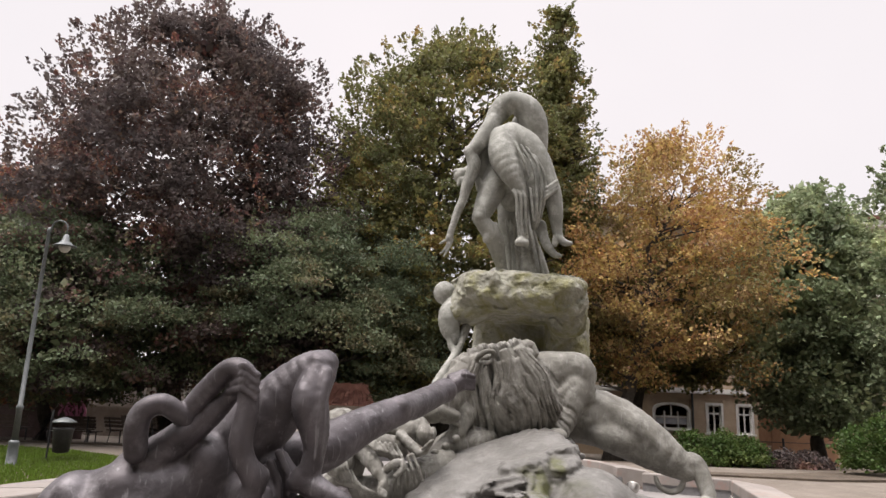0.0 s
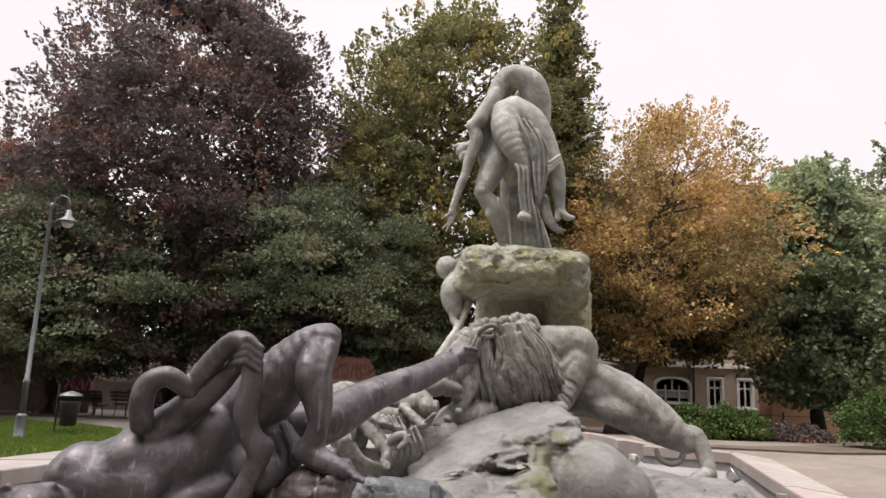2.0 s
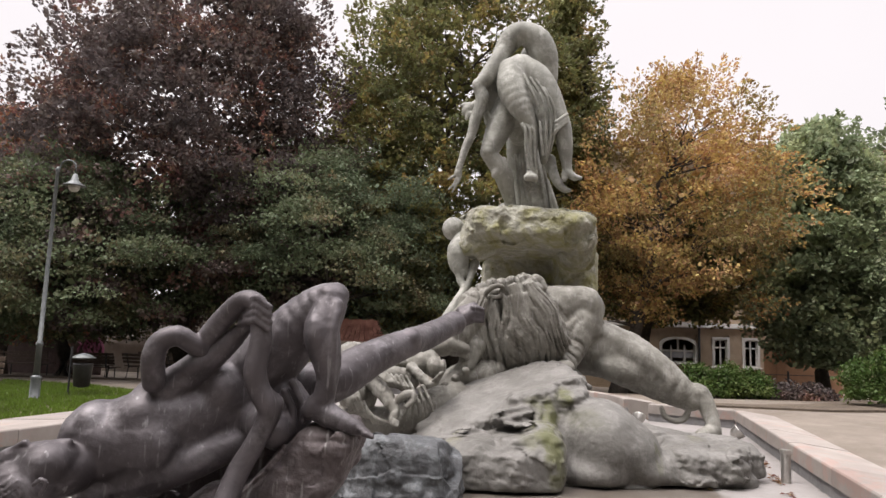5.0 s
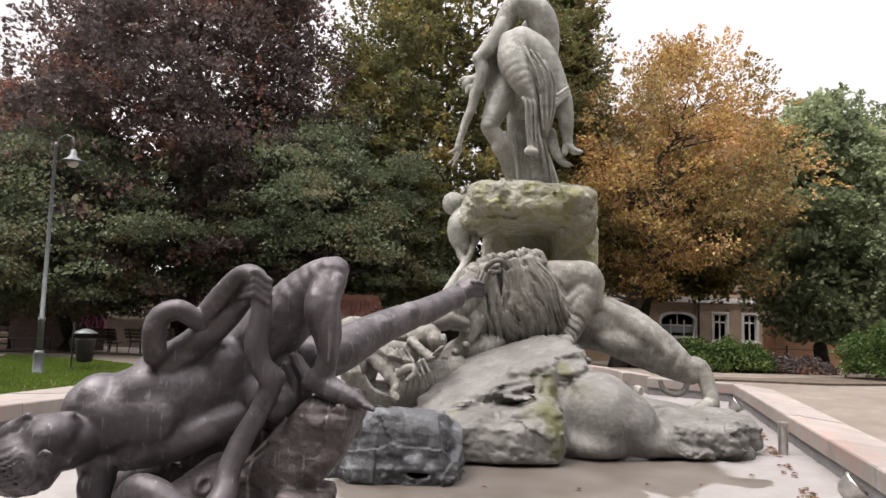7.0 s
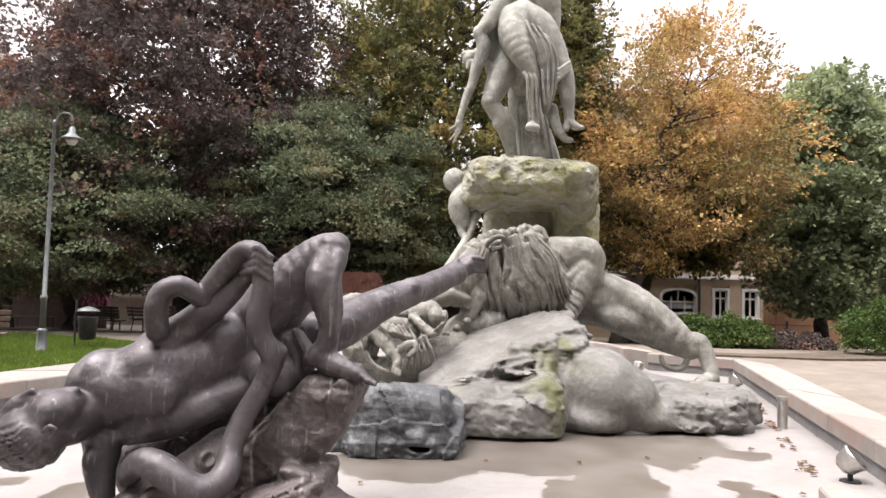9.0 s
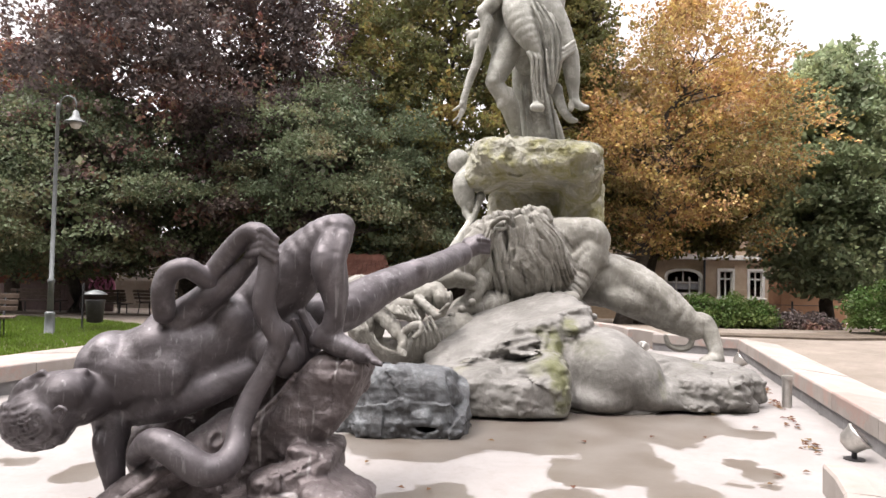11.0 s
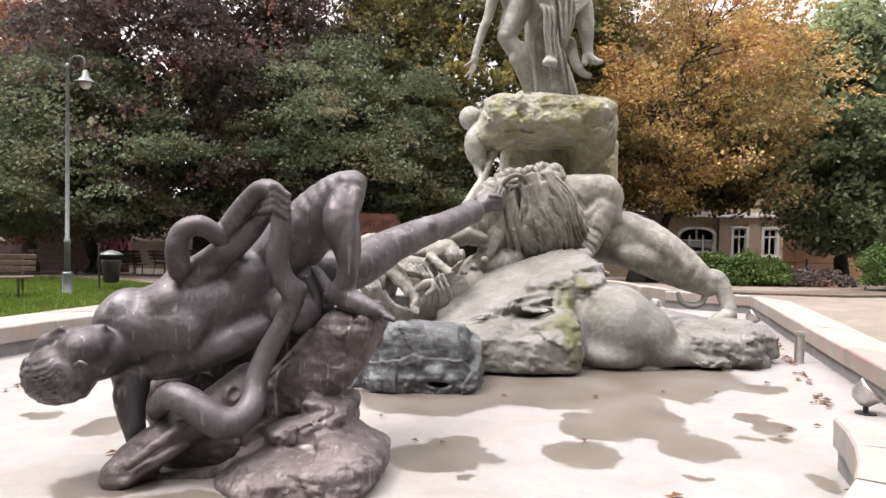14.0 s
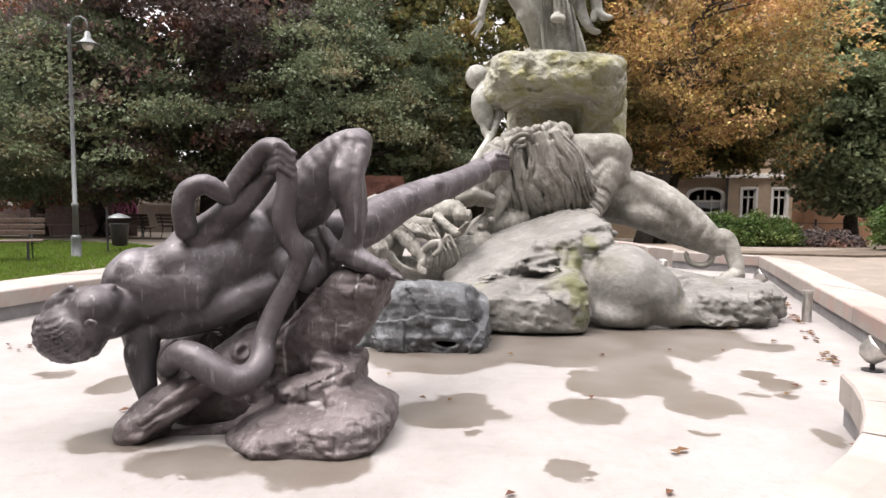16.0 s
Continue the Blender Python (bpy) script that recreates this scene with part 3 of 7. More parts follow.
                faces.append(quad[:, ::-1] if flip else quad)
        ob = arrays(name, verts, np.concatenate(faces), material, parent)
        smooth(ob.data)
        return ob


# ---- ground ----
FLOOR_Z, RIM_Z = 0.06, 0.38


def fall(y):
    """The ground dips gently towards the street behind the park."""
    s = np.clip((np.asarray(y, float) - 19) / 13, 0, 1)
    return -0.75 * s * s * (3 - 2 * s)


def ground_sheet():
    n = 121
    u = np.linspace(-1, 1, n)
    g = np.sign(u) * (45 * np.abs(u) + 555 * np.abs(u) ** 7)
    x, y = np.meshgrid(g, g + 8.0, indexing="ij")
    z = 0.015 * lattice_noise(np.stack([x * 0.35, y * 0.35, 0 * x], -1).astype(np.float32)) - 0.02 + fall(y)
    v = np.stack([x, y, z], -1).reshape(-1, 3)
    i = (np.arange(n - 1)[:, None] * n + np.arange(n - 1)[None]).ravel()
    ob = arrays("ground", v, np.stack([i, i + n, i + n + 1, i + 1], 1), GRAVEL)
    smooth(ob.data)
    return tagged(ob, "pale gravel and packed earth of a city park", "ground", kind="structure")


ground_sheet()


def patch(name, outline, z, thick, material, label, category, kind="structure"):
    bm = bmesh.new()
    top = [bm.verts.new((x, y, z + fall(y))) for x, y in outline]
    low = [bm.verts.new((x, y, z + fall(y) - thick)) for x, y in outline]
    bm.faces.new(top)
    for k in range(len(top)):
        bm.faces.new((top[k - 1], low[k - 1], low[k], top[k]))
    bmesh.ops.recalc_face_normals(bm, faces=bm.faces)
    return tagged(part(name, bm, material), label, category, kind=kind)


LAWN = [(-30, 3.0), (-8.6, 4.2), (-6.75, 6.6), (-6.1, 8.6), (-5.5, 10.6), (-5.3, 12.6), (-6.0, 15.6), (-9, 17.6), (-14, 19.0), (-30, 20)]
patch("lawn", LAWN, 0.03, 0.1, DARK_SOIL, "low soil bed under the mown lawn", "lawn")
patch("planting_bed", [(6.4, 17.6), (9.5, 17.2), (14, 18.5), (26, 19), (26, 23.5), (5, 23.5)], 0.03, 0.1, DARK_SOIL, "dark leaf-strewn soil below the trees and bushes", "flower bed")
patch("tree_bed", [(-40, 21), (-6, 20.5), (3, 20.5), (3, 23.5), (-40, 23.5)], 0.025, 0.1, DARK_SOIL, "dark earth under the park trees", "flower bed")


def inside_poly(p, poly):
    hit = np.zeros(len(p), bool)
    for (x0, y0), (x1, y1) in zip(poly, poly[1:] + poly[:1]):
        c = (y0 > p[:, 1]) != (y1 > p[:, 1])
        hit ^= c & (p[:, 0] < (x1 - x0) * (p[:, 1] - y0) / ((y1 - y0) or 1e-9) + x0)
    return hit


def grass_blades():
    r = np.random.RandomState(3)
    p = np.stack([r.uniform(-16, -5, 130000), r.uniform(5.5, 19.5, 130000)], 1)
    p = p[inside_poly(p, LAWN)]
    a, h = r.rand(len(p)) * 6.283, r.uniform(0.03, 0.075, len(p))
    w = np.stack([np.cos(a), np.sin(a), 0 * a], 1) * 0.014
    base = np.c_[p, np.full(len(p), 0.028)]
    tip = base + np.stack([r.normal(0, 0.02, len(p)), r.normal(0, 0.02, len(p)), h], 1)
    v = np.stack([base - w, base + w, tip], 1).reshape(-1, 3)
    ob = arrays("grass", v, np.arange(len(v)).reshape(-1, 3), GRASS)
    tagged(ob, "bright green mown lawn grass", "grass", kind="stuff")


grass_blades()

# ---- the basin: side walls, and a round bay at either end, edged with sandstone blocks ----
BAY, BAY_R = (-0.72, 4.9), 3.05


def rim_line():
    """The inner edge of the rim, as separate runs of points."""
    near = [(BAY[0] + BAY_R * math.cos(a), BAY[1] + BAY_R * math.sin(a)) for a in np.radians(np.linspace(-13, -167, 29))]
    right = [(3.16, 4.40), (3.56, 6.0), (4.22, 8.7), (5.17, 12.5), (3.85, 13.25)]
    left = [(-5.45, 5.2), (-4.9, 6.89), (-4.46, 8.28), (-3.5, 11.4), (-2.9, 13.4)]
    bay = (0.35, 14.6)
    far = [(bay[0] + 3.3 * math.cos(a), bay[1] + 3.3 * math.sin(a)) for a in np.radians(np.linspace(-8, 188, 25))]
    return near, right, left, far


def resample(line, step):
    p = np.array(line, float)
    s = np.r_[0, np.cumsum(np.hypot(*np.diff(p, axis=0).T))]
    n = max(2, round(s[-1] / step) + 1)
    q = np.linspace(0, s[-1], n)
    q = np.array(sorted(set(np.r_[q, s[1:-1]].round(4))))
    return np.stack([np.interp(q, s, p[:, k]) for k in (0, 1)], 1)


def rim_block(line, lift, out, wide=1.0, narrow=False):
    """One block of the rim: the section swept along a short run of the inner edge. out: +1 if the outside lies to the right of the way."""
    section = [(0.0, 0.205), (0.0, 0.365), (0.012, 0.38), (0.16, 0.382), (0.185, 0.372), (0.66, 0.315), (0.70, 0.285), (0.70, 0.0), (0.1, 0.0), (0.1, 0.2)]
    section = [(s if s < 0.1 else s * wide, z) for s, z in section]
    if narrow:
        section[4:8] = [(0.185, 0.375), (0.27, 0.35), (0.29, 0.32), (0.29, 0.0)]
    bm = bmesh.new()
    rings = []
    for i, p in enumerate(line):
        a, b = line[max(i - 1, 0)], line[min(i + 1, len(line) - 1)]
        t = (b - a) / np.hypot(*(b - a))
        nrm = np.array([t[1], -t[0]]) * out
        rings.append([bm.verts.new((p[0] + nrm[0] * (s + 0.0), p[1] + nrm[1] * s, z + lift)) for s, z in section])
    for a, b in zip(rings, rings[1:]):
        for k in range(len(section)):
            bm.faces.new((a[k - 1], a[k], b[k], b[k - 1]))
    bm.faces.new(rings[0])
    bm.faces.new(rings[-1][::-1])
    bmesh.ops.recalc_face_normals(bm, faces=bm.faces)
    return bm


def basin():
    root = empty("basin_rim", label="low rim of pinkish sandstone blocks round the empty fountain basin", category="fountain basin", kind="structure")
    near, right, left, far = rim_line()
    rnd = random.Random(4)
    for run, out in ((near, 1), (right, 1), (left, -1), (far, 1)):
        pts = resample(run, 0.3 if len(run) > 10 else 0.42)
        k = 0
        while k < len(pts) - 1:
            e = min(k + rnd.choice((3, 4)), len(pts) - 1)
            if len(pts) - 1 - e < 2:
                e = len(pts) - 1
            piece = pts[k : e + 1].copy()
            for end, way in ((0, 1), (-1, -1)):
                d = piece[way if way > 0 else -2] - piece[end]
                piece[end] += d / np.hypot(*d) * 0.004
            sign = out if run is not far else 1
            if run is far:
                c = np.array((0.35, 14.6))
                t = piece[1] - piece[0]
                sign = 1 if np.array([t[1], -t[0]]) @ (piece[0] - c) > 0 else -1
            if run is near:
                t = piece[1] - piece[0]
                sign = 1 if np.array([t[1], -t[0]]) @ (piece[0] - np.array(BAY)) > 0 else -1
            part("rim_block", rim_block(piece, rnd.uniform(-0.004, 0.004), sign, 1.9 if run is left else 1.0, run is near), RIM_STONE, root)
            k = e
    # the concrete upstand below the blocks
    bm = bmesh.new()
    for run in (near, right, left, far):
        pts = resample(run, 0.3)
        for a, b in zip(pts, pts[1:]):
            t = (b - a) / np.hypot(*(b - a))
            c = np.array(BAY if run is near else (0.35, 9.2) if run is not far else (0.35, 14.6))
            nrm = np.array([t[1], -t[0]])
            nrm = nrm if nrm @ (a - c) > 0 else -nrm
            q = [(p + nrm * s) for p, s in ((a, 0.03), (b, 0.03), (b, 0.09), (a, 0.09))]
            lo = [bm.verts.new((*p, 0.0)) for p in q]
            hi = [bm.verts.new((*p, 0.215)) for p in q]
            bm.faces.new(hi)
            for k in range(4):
                bm.faces.new((hi[k - 1], lo[k - 1], lo[k], hi[k]))
    bmesh.ops.recalc_face_normals(bm, faces=bm.faces)
    tagged(part("basin_wall", bm, CONCRETE), "grey rendered concrete upstand of the basin", "wall", kind="structure")
    # floor
    n = 80
    x, y = np.meshgrid(np.linspace(-5.6, 5.6, n), np.linspace(1.85, 18, n), indexing="ij")
    z = FLOOR_Z + 0.004 * lattice_noise(np.stack([x, y, 0 * x], -1).astype(np.float32) * 0.8)
    inner = near + [(-3.7, 4.2)] + left + far[::-1] + right[::-1]
    keep = inside_poly(np.stack([x.ravel(), y.ravel()], 1), [(2.5, 4.25)] + near + left + far[::-1] + right[::-1])
    v = np.stack([x, y, z], -1).reshape(-1, 3)
    i = (np.arange(n - 1)[:, None] * n + np.arange(n - 1)[None]).ravel()
    q = np.stack([i, i + n, i + n + 1, i + 1], 1)
    q = q[keep[q].any(1)]
    ob = arrays("basin_floor", v, q, SCREED)
    smooth(ob.data)
    tagged(ob, "pale dry basin floor with brown damp patches and a painted shadow", "basin floor", kind="structure")


basin()


# ---- trees ----
def blades(p, along, size, r):
    """Folded pointed leaf blades at the points p."""
    up = r.normal(0, 0.8, (len(p), 3)) + (0, 0, 1)
    along = along / (np.linalg.norm(along, axis=1)[:, None] + 1e-9)
    side = np.cross(along, up)
    side /= np.linalg.norm(side, axis=1)[:, None] + 1e-9
    nrm = np.cross(side, along)
    s = size * r.uniform(0.6, 1.35, len(p))[:, None]
    a, b = p - along * s * 0.5, p + along * s * 0.55
    l, m = p + side * s * 0.36 + nrm * s * 0.10, p - side * s * 0.36 + nrm * s * 0.10
    return np.stack([a, l, b, m], 1).reshape(-1, 3)


def leaf_mesh(name, v, material, parent):
    k = np.arange(len(v) // 4)[:, None] * 4
    return arrays(name, v, np.concatenate([k + [0, 1, 2], k + [0, 2, 3]]), material, parent)


def spray_leaves(centres, radii, per, size, r, droop=0.25, flat=0.5):
    """Leaves in loose sprays round the given centres."""
    c, rad = np.repeat(centres, per, 0), np.repeat(radii, per)
    d = r.normal(0, 1, (len(c), 3))
    d *= (r.rand(len(c)) ** 0.45 / np.linalg.norm(d, axis=1))[:, None]
    d[:, 2] *= flat
    p = c + d * rad[:, None]
    p[:, 2] -= droop * (d[:, 0] ** 2 + d[:, 1] ** 2) * rad
    return blades(p, r.normal(0, 1, (len(c), 3)) + np.c_[d[:, :2] * 1.2, np.full(len(c), -0.5)], size, r)


def shoot_leaves(feet, ways, length, per, size, r):
    """Leaves along slender shoots that stand out of the crown's skin."""
    n = len(feet)
    ln = length * r.uniform(0.5, 1.3, n)
    q = np.tile(np.linspace(0, 1, per), n)
    c, w = np.repeat(feet, per, 0), np.repeat(ways, per, 0)
    p = c + w * (q * np.repeat(ln, per))[:, None] + r.normal(0, 1, (n * per, 3)) * (0.16 * (1.15 - q))[:, None]
    return blades(p, w + r.normal(0, 0.6, w.shape), size, r)


def leaf_cloud(name, centres, radii, per, size, material, parent, seed, droop=0.25, flat=0.5):
    return leaf_mesh(name, spray_leaves(centres, radii, per, size, np.random.RandomState(seed), droop, flat), material, parent)


def crown_points(n, outline, low, high, seed, lumps, inner, outer, gaps):
    """Points within a crown whose half breadth by height is given in outline, with lumps, hollows and gaps; and their way outwards."""
    r = np.random.RandomState(seed)
    hs, rs = np.array([o[0] for o in outline]), np.array([o[1] for o in outline])
    out, ways = np.zeros((0, 3)), np.zeros((0, 3))
    while len(out) < n:
        h = r.rand(4 * n)
        prof = np.interp(h, hs, rs)
        a = r.rand(4 * n) * 6.283
        rr = inner + (outer - inner) * r.rand(4 * n) ** 0.6
        dirs = np.stack([np.cos(a), np.sin(a), h * 2.2], 1)
        lump = 1 + lumps * lattice_noise((dirs * 1.7 + seed).astype(np.float32)) + 0.6 * lumps * lattice_noise((dirs * 4.1 + seed * 3).astype(np.float32))
        q = np.stack([np.cos(a) * prof * rr * lump, np.sin(a) * prof * rr * lump, low + h * (high - low)], 1)
        hole = lattice_noise((q * 0.6 + 11 * seed).astype(np.float32)) + 0.4 * lattice_noise((q * 1.7 + 5 * seed).astype(np.float32))
        keep = (hole > gaps) & (r.rand(4 * n) < 0.12 + 0.88 * prof / rs.max())
        slope = np.interp(h, hs, np.gradient(rs, hs)) / (high - low)
        w = np.stack([np.cos(a), np.sin(a), 0.35 - 0.8 * slope], 1)
        out, ways = np.concatenate([out, q[keep]]), np.concatenate([ways, (w / np.linalg.norm(w, axis=1)[:, None])[keep]])
    return out[:n], ways[:n]


def tree(x, y, height, low, outline, material, label, seed, sprays=420, per=110, leaf=0.16, spray=1.0, trunk=0.32, lumps=0.3, inner=0.4, droop=0.25, flat=0.5, aside=0.0, core=5000, shoots=150, gaps=-0.5):
    """A tree: a tapered trunk with limbs and side branches, and a crown of leaf sprays, inner leaves and outward shoots."""
    root = empty("tree", label=label, category="tree")
    root.location = (x, y, float(fall(y)))
    r = random.Random(seed)
    radius = max(o[1] for o in outline)
    bm = bmesh.new()
    top = height * 0.86
    line = [(r.uniform(-0.12, 0.12) * k + aside * k / 8, r.uniform(-0.12, 0.12) * k, -0.1 + top * k / 8, trunk * (1.25 if k == 0 else 1.0) * (1 - k / 8.6)) for k in range(9)]
    tube(bm, line, 10)
    for k in range(30):
        h = r.uniform(max(low * 0.8, 1.8), top * 0.92)
        a = k * 2.4 + r.uniform(-0.4, 0.4)
        s = 1 - h / height
        ln = r.uniform(0.6, 0.95) * np.interp((h - low) / (height - low), [o[0] for o in outline], [o[1] for o in outline])
        rise = r.uniform(0.1, 0.6) * ln
        r0 = max(0.03, trunk * 0.36 * s + 0.02)
        dx, dy = math.cos(a), math.sin(a)
        f = h / top * 8
        i = min(int(f), 7)
        bx, by = (line[i][j] + (line[i + 1][j] - line[i][j]) * (f - i) for j in (0, 1))
        pts = [(bx + dx * ln * q, by + dy * ln * q + r.uniform(-0.1, 0.1), h + rise * q**0.8 - 0.25 * q * q * ln * droop, r0 * (1 - 0.88 * q)) for q in (0, 0.25, 0.5, 0.75, 1)]
        tube(bm, pts, 6)
        for q in (0.45, 0.7):
            p = pts[int(q * 4)]
            b2 = a + r.choice((-0.8, 0.8))
            tube(bm, [(p[0], p[1], p[2], p[3] * 0.7), (p[0] + math.cos(b2) * ln * 0.22, p[1] + math.sin(b2) * ln * 0.22, p[2] + 0.1 * ln, p[3] * 0.45), (p[0] + math.cos(b2) * ln * 0.42, p[1] + math.sin(b2) * ln * 0.42, p[2] + 0.15 * ln, 0.012)], 5)
    part("trunk", bm, BARK, root, "dark brown trunk and limbs", sm=True)
    rnd = np.random.RandomState(seed + 1)
    c, w = crown_points(sprays, outline, low, height, seed, lumps, inner, 1.0, gaps)
    v = [spray_leaves(c, spray * rnd.uniform(0.6, 1.35, len(c)), per, leaf, rnd, droop, flat)]
    if core:
        p, w = crown_points(core, outline, low, height, seed, lumps, 0.0, 0.8, gaps - 0.05)
        v.append(blades(p + rnd.normal(0, 0.15, p.shape), rnd.normal(0, 1, p.shape), 2.3 * leaf, rnd))
    if shoots:
        p, w = crown_points(shoots, outline, low + 0.25 * (height - low), height, seed, lumps, 0.92, 1.04, -9)
        v.append(shoot_leaves(p, w + rnd.normal(0, 0.25, w.shape), 0.6, 22, leaf, rnd))
    leaf_mesh("crown", np.concatenate(v) + (aside, 0, 0), material, root)
    return root


BROAD = [(0, 0.62), (0.2, 0.92), (0.42, 1.0), (0.7, 0.82), (0.88, 0.52), (1, 0.12)]


def crown(radius, shape=BROAD):
    return [(h, radius * b) for h, b in shape]


beech = tree(-9.7, 25.0, 16.4, 2.0, [(0, 5.2), (0.15, 6.3), (0.38, 6.1), (0.52, 5.3), (0.66, 4.5), (0.8, 3.8), (0.92, 2.7), (1, 0.8)], COPPER_LEAF, "tall copper beech with dark purple-brown leaves", 11, 900, 150, 0.145, 0.85, 0.5, 0.18, 0.5, 0.25, 0.4, core=4200, shoots=800, gaps=-0.38)
green = tree(0.1, 27.5, 17.2, 2.2, [(0, 3.6), (0.25, 5.4), (0.5, 5.2), (0.72, 4.6), (0.86, 3.4), (0.95, 2.1), (1, 0.6)], GREEN_LEAF, "tall green tree turning yellow near the top", 23, 740, 150, 0.155, 0.85, 0.45, 0.22, 0.45, 0.25, 0.4, core=4500, shoots=560, gaps=-0.40)
tree(5.0, 29.0, 20.4, 5.0, [(0, 1.0), (0.35, 1.6), (0.6, 1.2), (0.8, 0.85), (0.93, 0.6), (1, 0.2)], GREEN_LEAF, "narrow tall green tree with yellowing leaves", 29, 190, 110, 0.17, 0.6, 0.3, 0.25, 0.3, core=2200, shoots=160, gaps=-0.75)
tree(6.4, 26.0, 12.6, 2.9, [(0, 2.4), (0.2, 4.1), (0.42, 3.9), (0.68, 2.9), (0.88, 1.8), (1, 0.4)], ORANGE_LEAF, "maple in orange and yellow autumn leaf", 37, 300, 110, 0.125, 0.85, 0.3, 0.38, 0.25, 0.25, 0.5, 2.5, core=800, shoots=460, gaps=-0.28)
chestnut = tree(15.8, 29.0, 12.0, 1.6, [(0, 2.0), (0.2, 2.9), (0.55, 2.7), (0.8, 2.1), (0.93, 1.3), (1, 0.4)], CHESTNUT_LEAF, "dark green horse chestnut with low drooping boughs", 41, 320, 150, 0.2, 0.9, 0.3, 0.25, 0.5, 0.5, core=4500, shoots=160, gaps=-0.62)
tree(18.3, 23.5, 13.0, 1.0, crown(2.2), CHESTNUT_LEAF, "dark green tree at the edge of the park", 53, 240, 100, 0.19, 0.8, 0.3, 0.35, 0.45, core=2500, shoots=120)
tree(-4.8, 33.0, 9.5, 1.2, crown(5.5), CHESTNUT_LEAF, "green park tree behind the copper beech", 61, 340, 80, 0.22, 1.0, 0.4, 0.3, 0.45, core=4000, shoots=120, gaps=-0.4)
tree(-19.5, 30.0, 12.0, 1.6, crown(5.4), RED_LEAF, "tree with red-brown autumn leaves", 71, 330, 90, 0.18, 1.0, 0.35, 0.35, 0.45, core=4000, shoots=160, gaps=-0.4)
tree(8.4, 31.5, 10.2, 3.4, crown(3.8), GREEN_LEAF, "green and yellow tree before the house", 97, 300, 80, 0.22, 1.0, 0.4, 0.35, 0.35, aside=1.6, core=2000, shoots=100, gaps=-0.4)
tree(-12.6, 22.6, 7.4, 1.4, crown(5.4), UNDER_LEAF, "spreading grey-green hornbeam behind the lawn", 103, 460, 210, 0.10, 1.05, 0.25, 0.3, 0.35, 0.3, 0.25, core=5000, shoots=200, gaps=-0.5)
tree(-4.2, 24.0, 8.2, 1.5, crown(4.9), UNDER_LEAF, "spreading grey-green hornbeam behind the fountain", 107, 420, 210, 0.10, 1.05, 0.25, 0.3, 0.35, 0.3, 0.25, core=5000, shoots=200, gaps=-0.5)
# unseen trees added round and behind the camera to keep low sky light off
park = tree(-14.0, -9.0, 16.0, 2.4, crown(5.8), GREEN_LEAF, "unseen green tree added to block low sky light", 131, 200, 60, 0.34, 1.2, 0.45, 0.3, 0.4, core=2500, shoots=0)
for tx, ty, turn in ((-4.5, -12, 100), (6.5, -11, 200), (15.5, -7, 300), (21, 6, 150), (-21, 4, 220), (-9, -16, 10), (11, -16, 70), (1, -15, 130), (-16, -4, 160), (18, -1, 250), (-24, -4, 80), (24, -6, 20), (0, -21, 310)):
    copy_thing(park, pose(tx, ty, 0, 0, 0, turn))


def bush(name, x, y, rx, ry, h, material, label, seed, sprays, per, leaf):
    root = empty(name, label=label, category="bush" if name == "bush" else "hedge")
    root.location = (x, y, float(fall(y)))
    r = np.random.RandomState(seed)
    a, q = r.rand(sprays) * 6.283, r.rand(sprays) ** 0.5
    c = np.stack([np.cos(a) * q * rx, np.sin(a) * q * ry, h * (0.12 + 0.8 * r.rand(sprays) * np.sqrt(np.clip(1.05 - q * q, 0, 1)))], 1)
    bm = bmesh.new()
    rr = random.Random(seed)
    for k in range(14):
        t = rr.uniform(0, 6.28)
        e = rr.uniform(0.3, 0.75)
        tube(bm, [(0.2 * rx * math.cos(t), 0.2 * ry * math.sin(t), -0.05, 0.03), (0.5 * e * rx * math.cos(t), 0.5 * e * ry * math.sin(t), 0.4 * h, 0.02), (e * rx * math.cos(t), e * ry * math.sin(t), 0.75 * h, 0.008)], 5)
    part("stems", bm, BARK, root)
    leaf_cloud("foliage", c, r.uniform(0.2, 0.42, sprays), per, leaf, material, root, seed + 1, 0.2, 0.7)
    return root


bush("hedge", 8.6, 22.2, 1.75, 0.8, 1.12, HEDGE_LEAF, "bright green clipped shrubs before the house", 5, 150, 90, 0.09)
bush("bush", 13.2, 19.6, 1.9, 1.3, 2.1, HEDGE_LEAF, "loose green bush beside the gravel path", 6, 190, 80, 0.10)
bush("bush", 15.8, 20.6, 1.8, 1.3, 2.3, HEDGE_LEAF, "loose green bush under the trees", 7, 150, 80, 0.10)
bush("bush", 11.0, 22.5, 1.5, 0.6, 0.5, COPPER_LEAF, "low dark hedge along the bed", 8, 120, 80, 0.10)


# ---- the house across the street ----
HOUSE_Y = 36.0


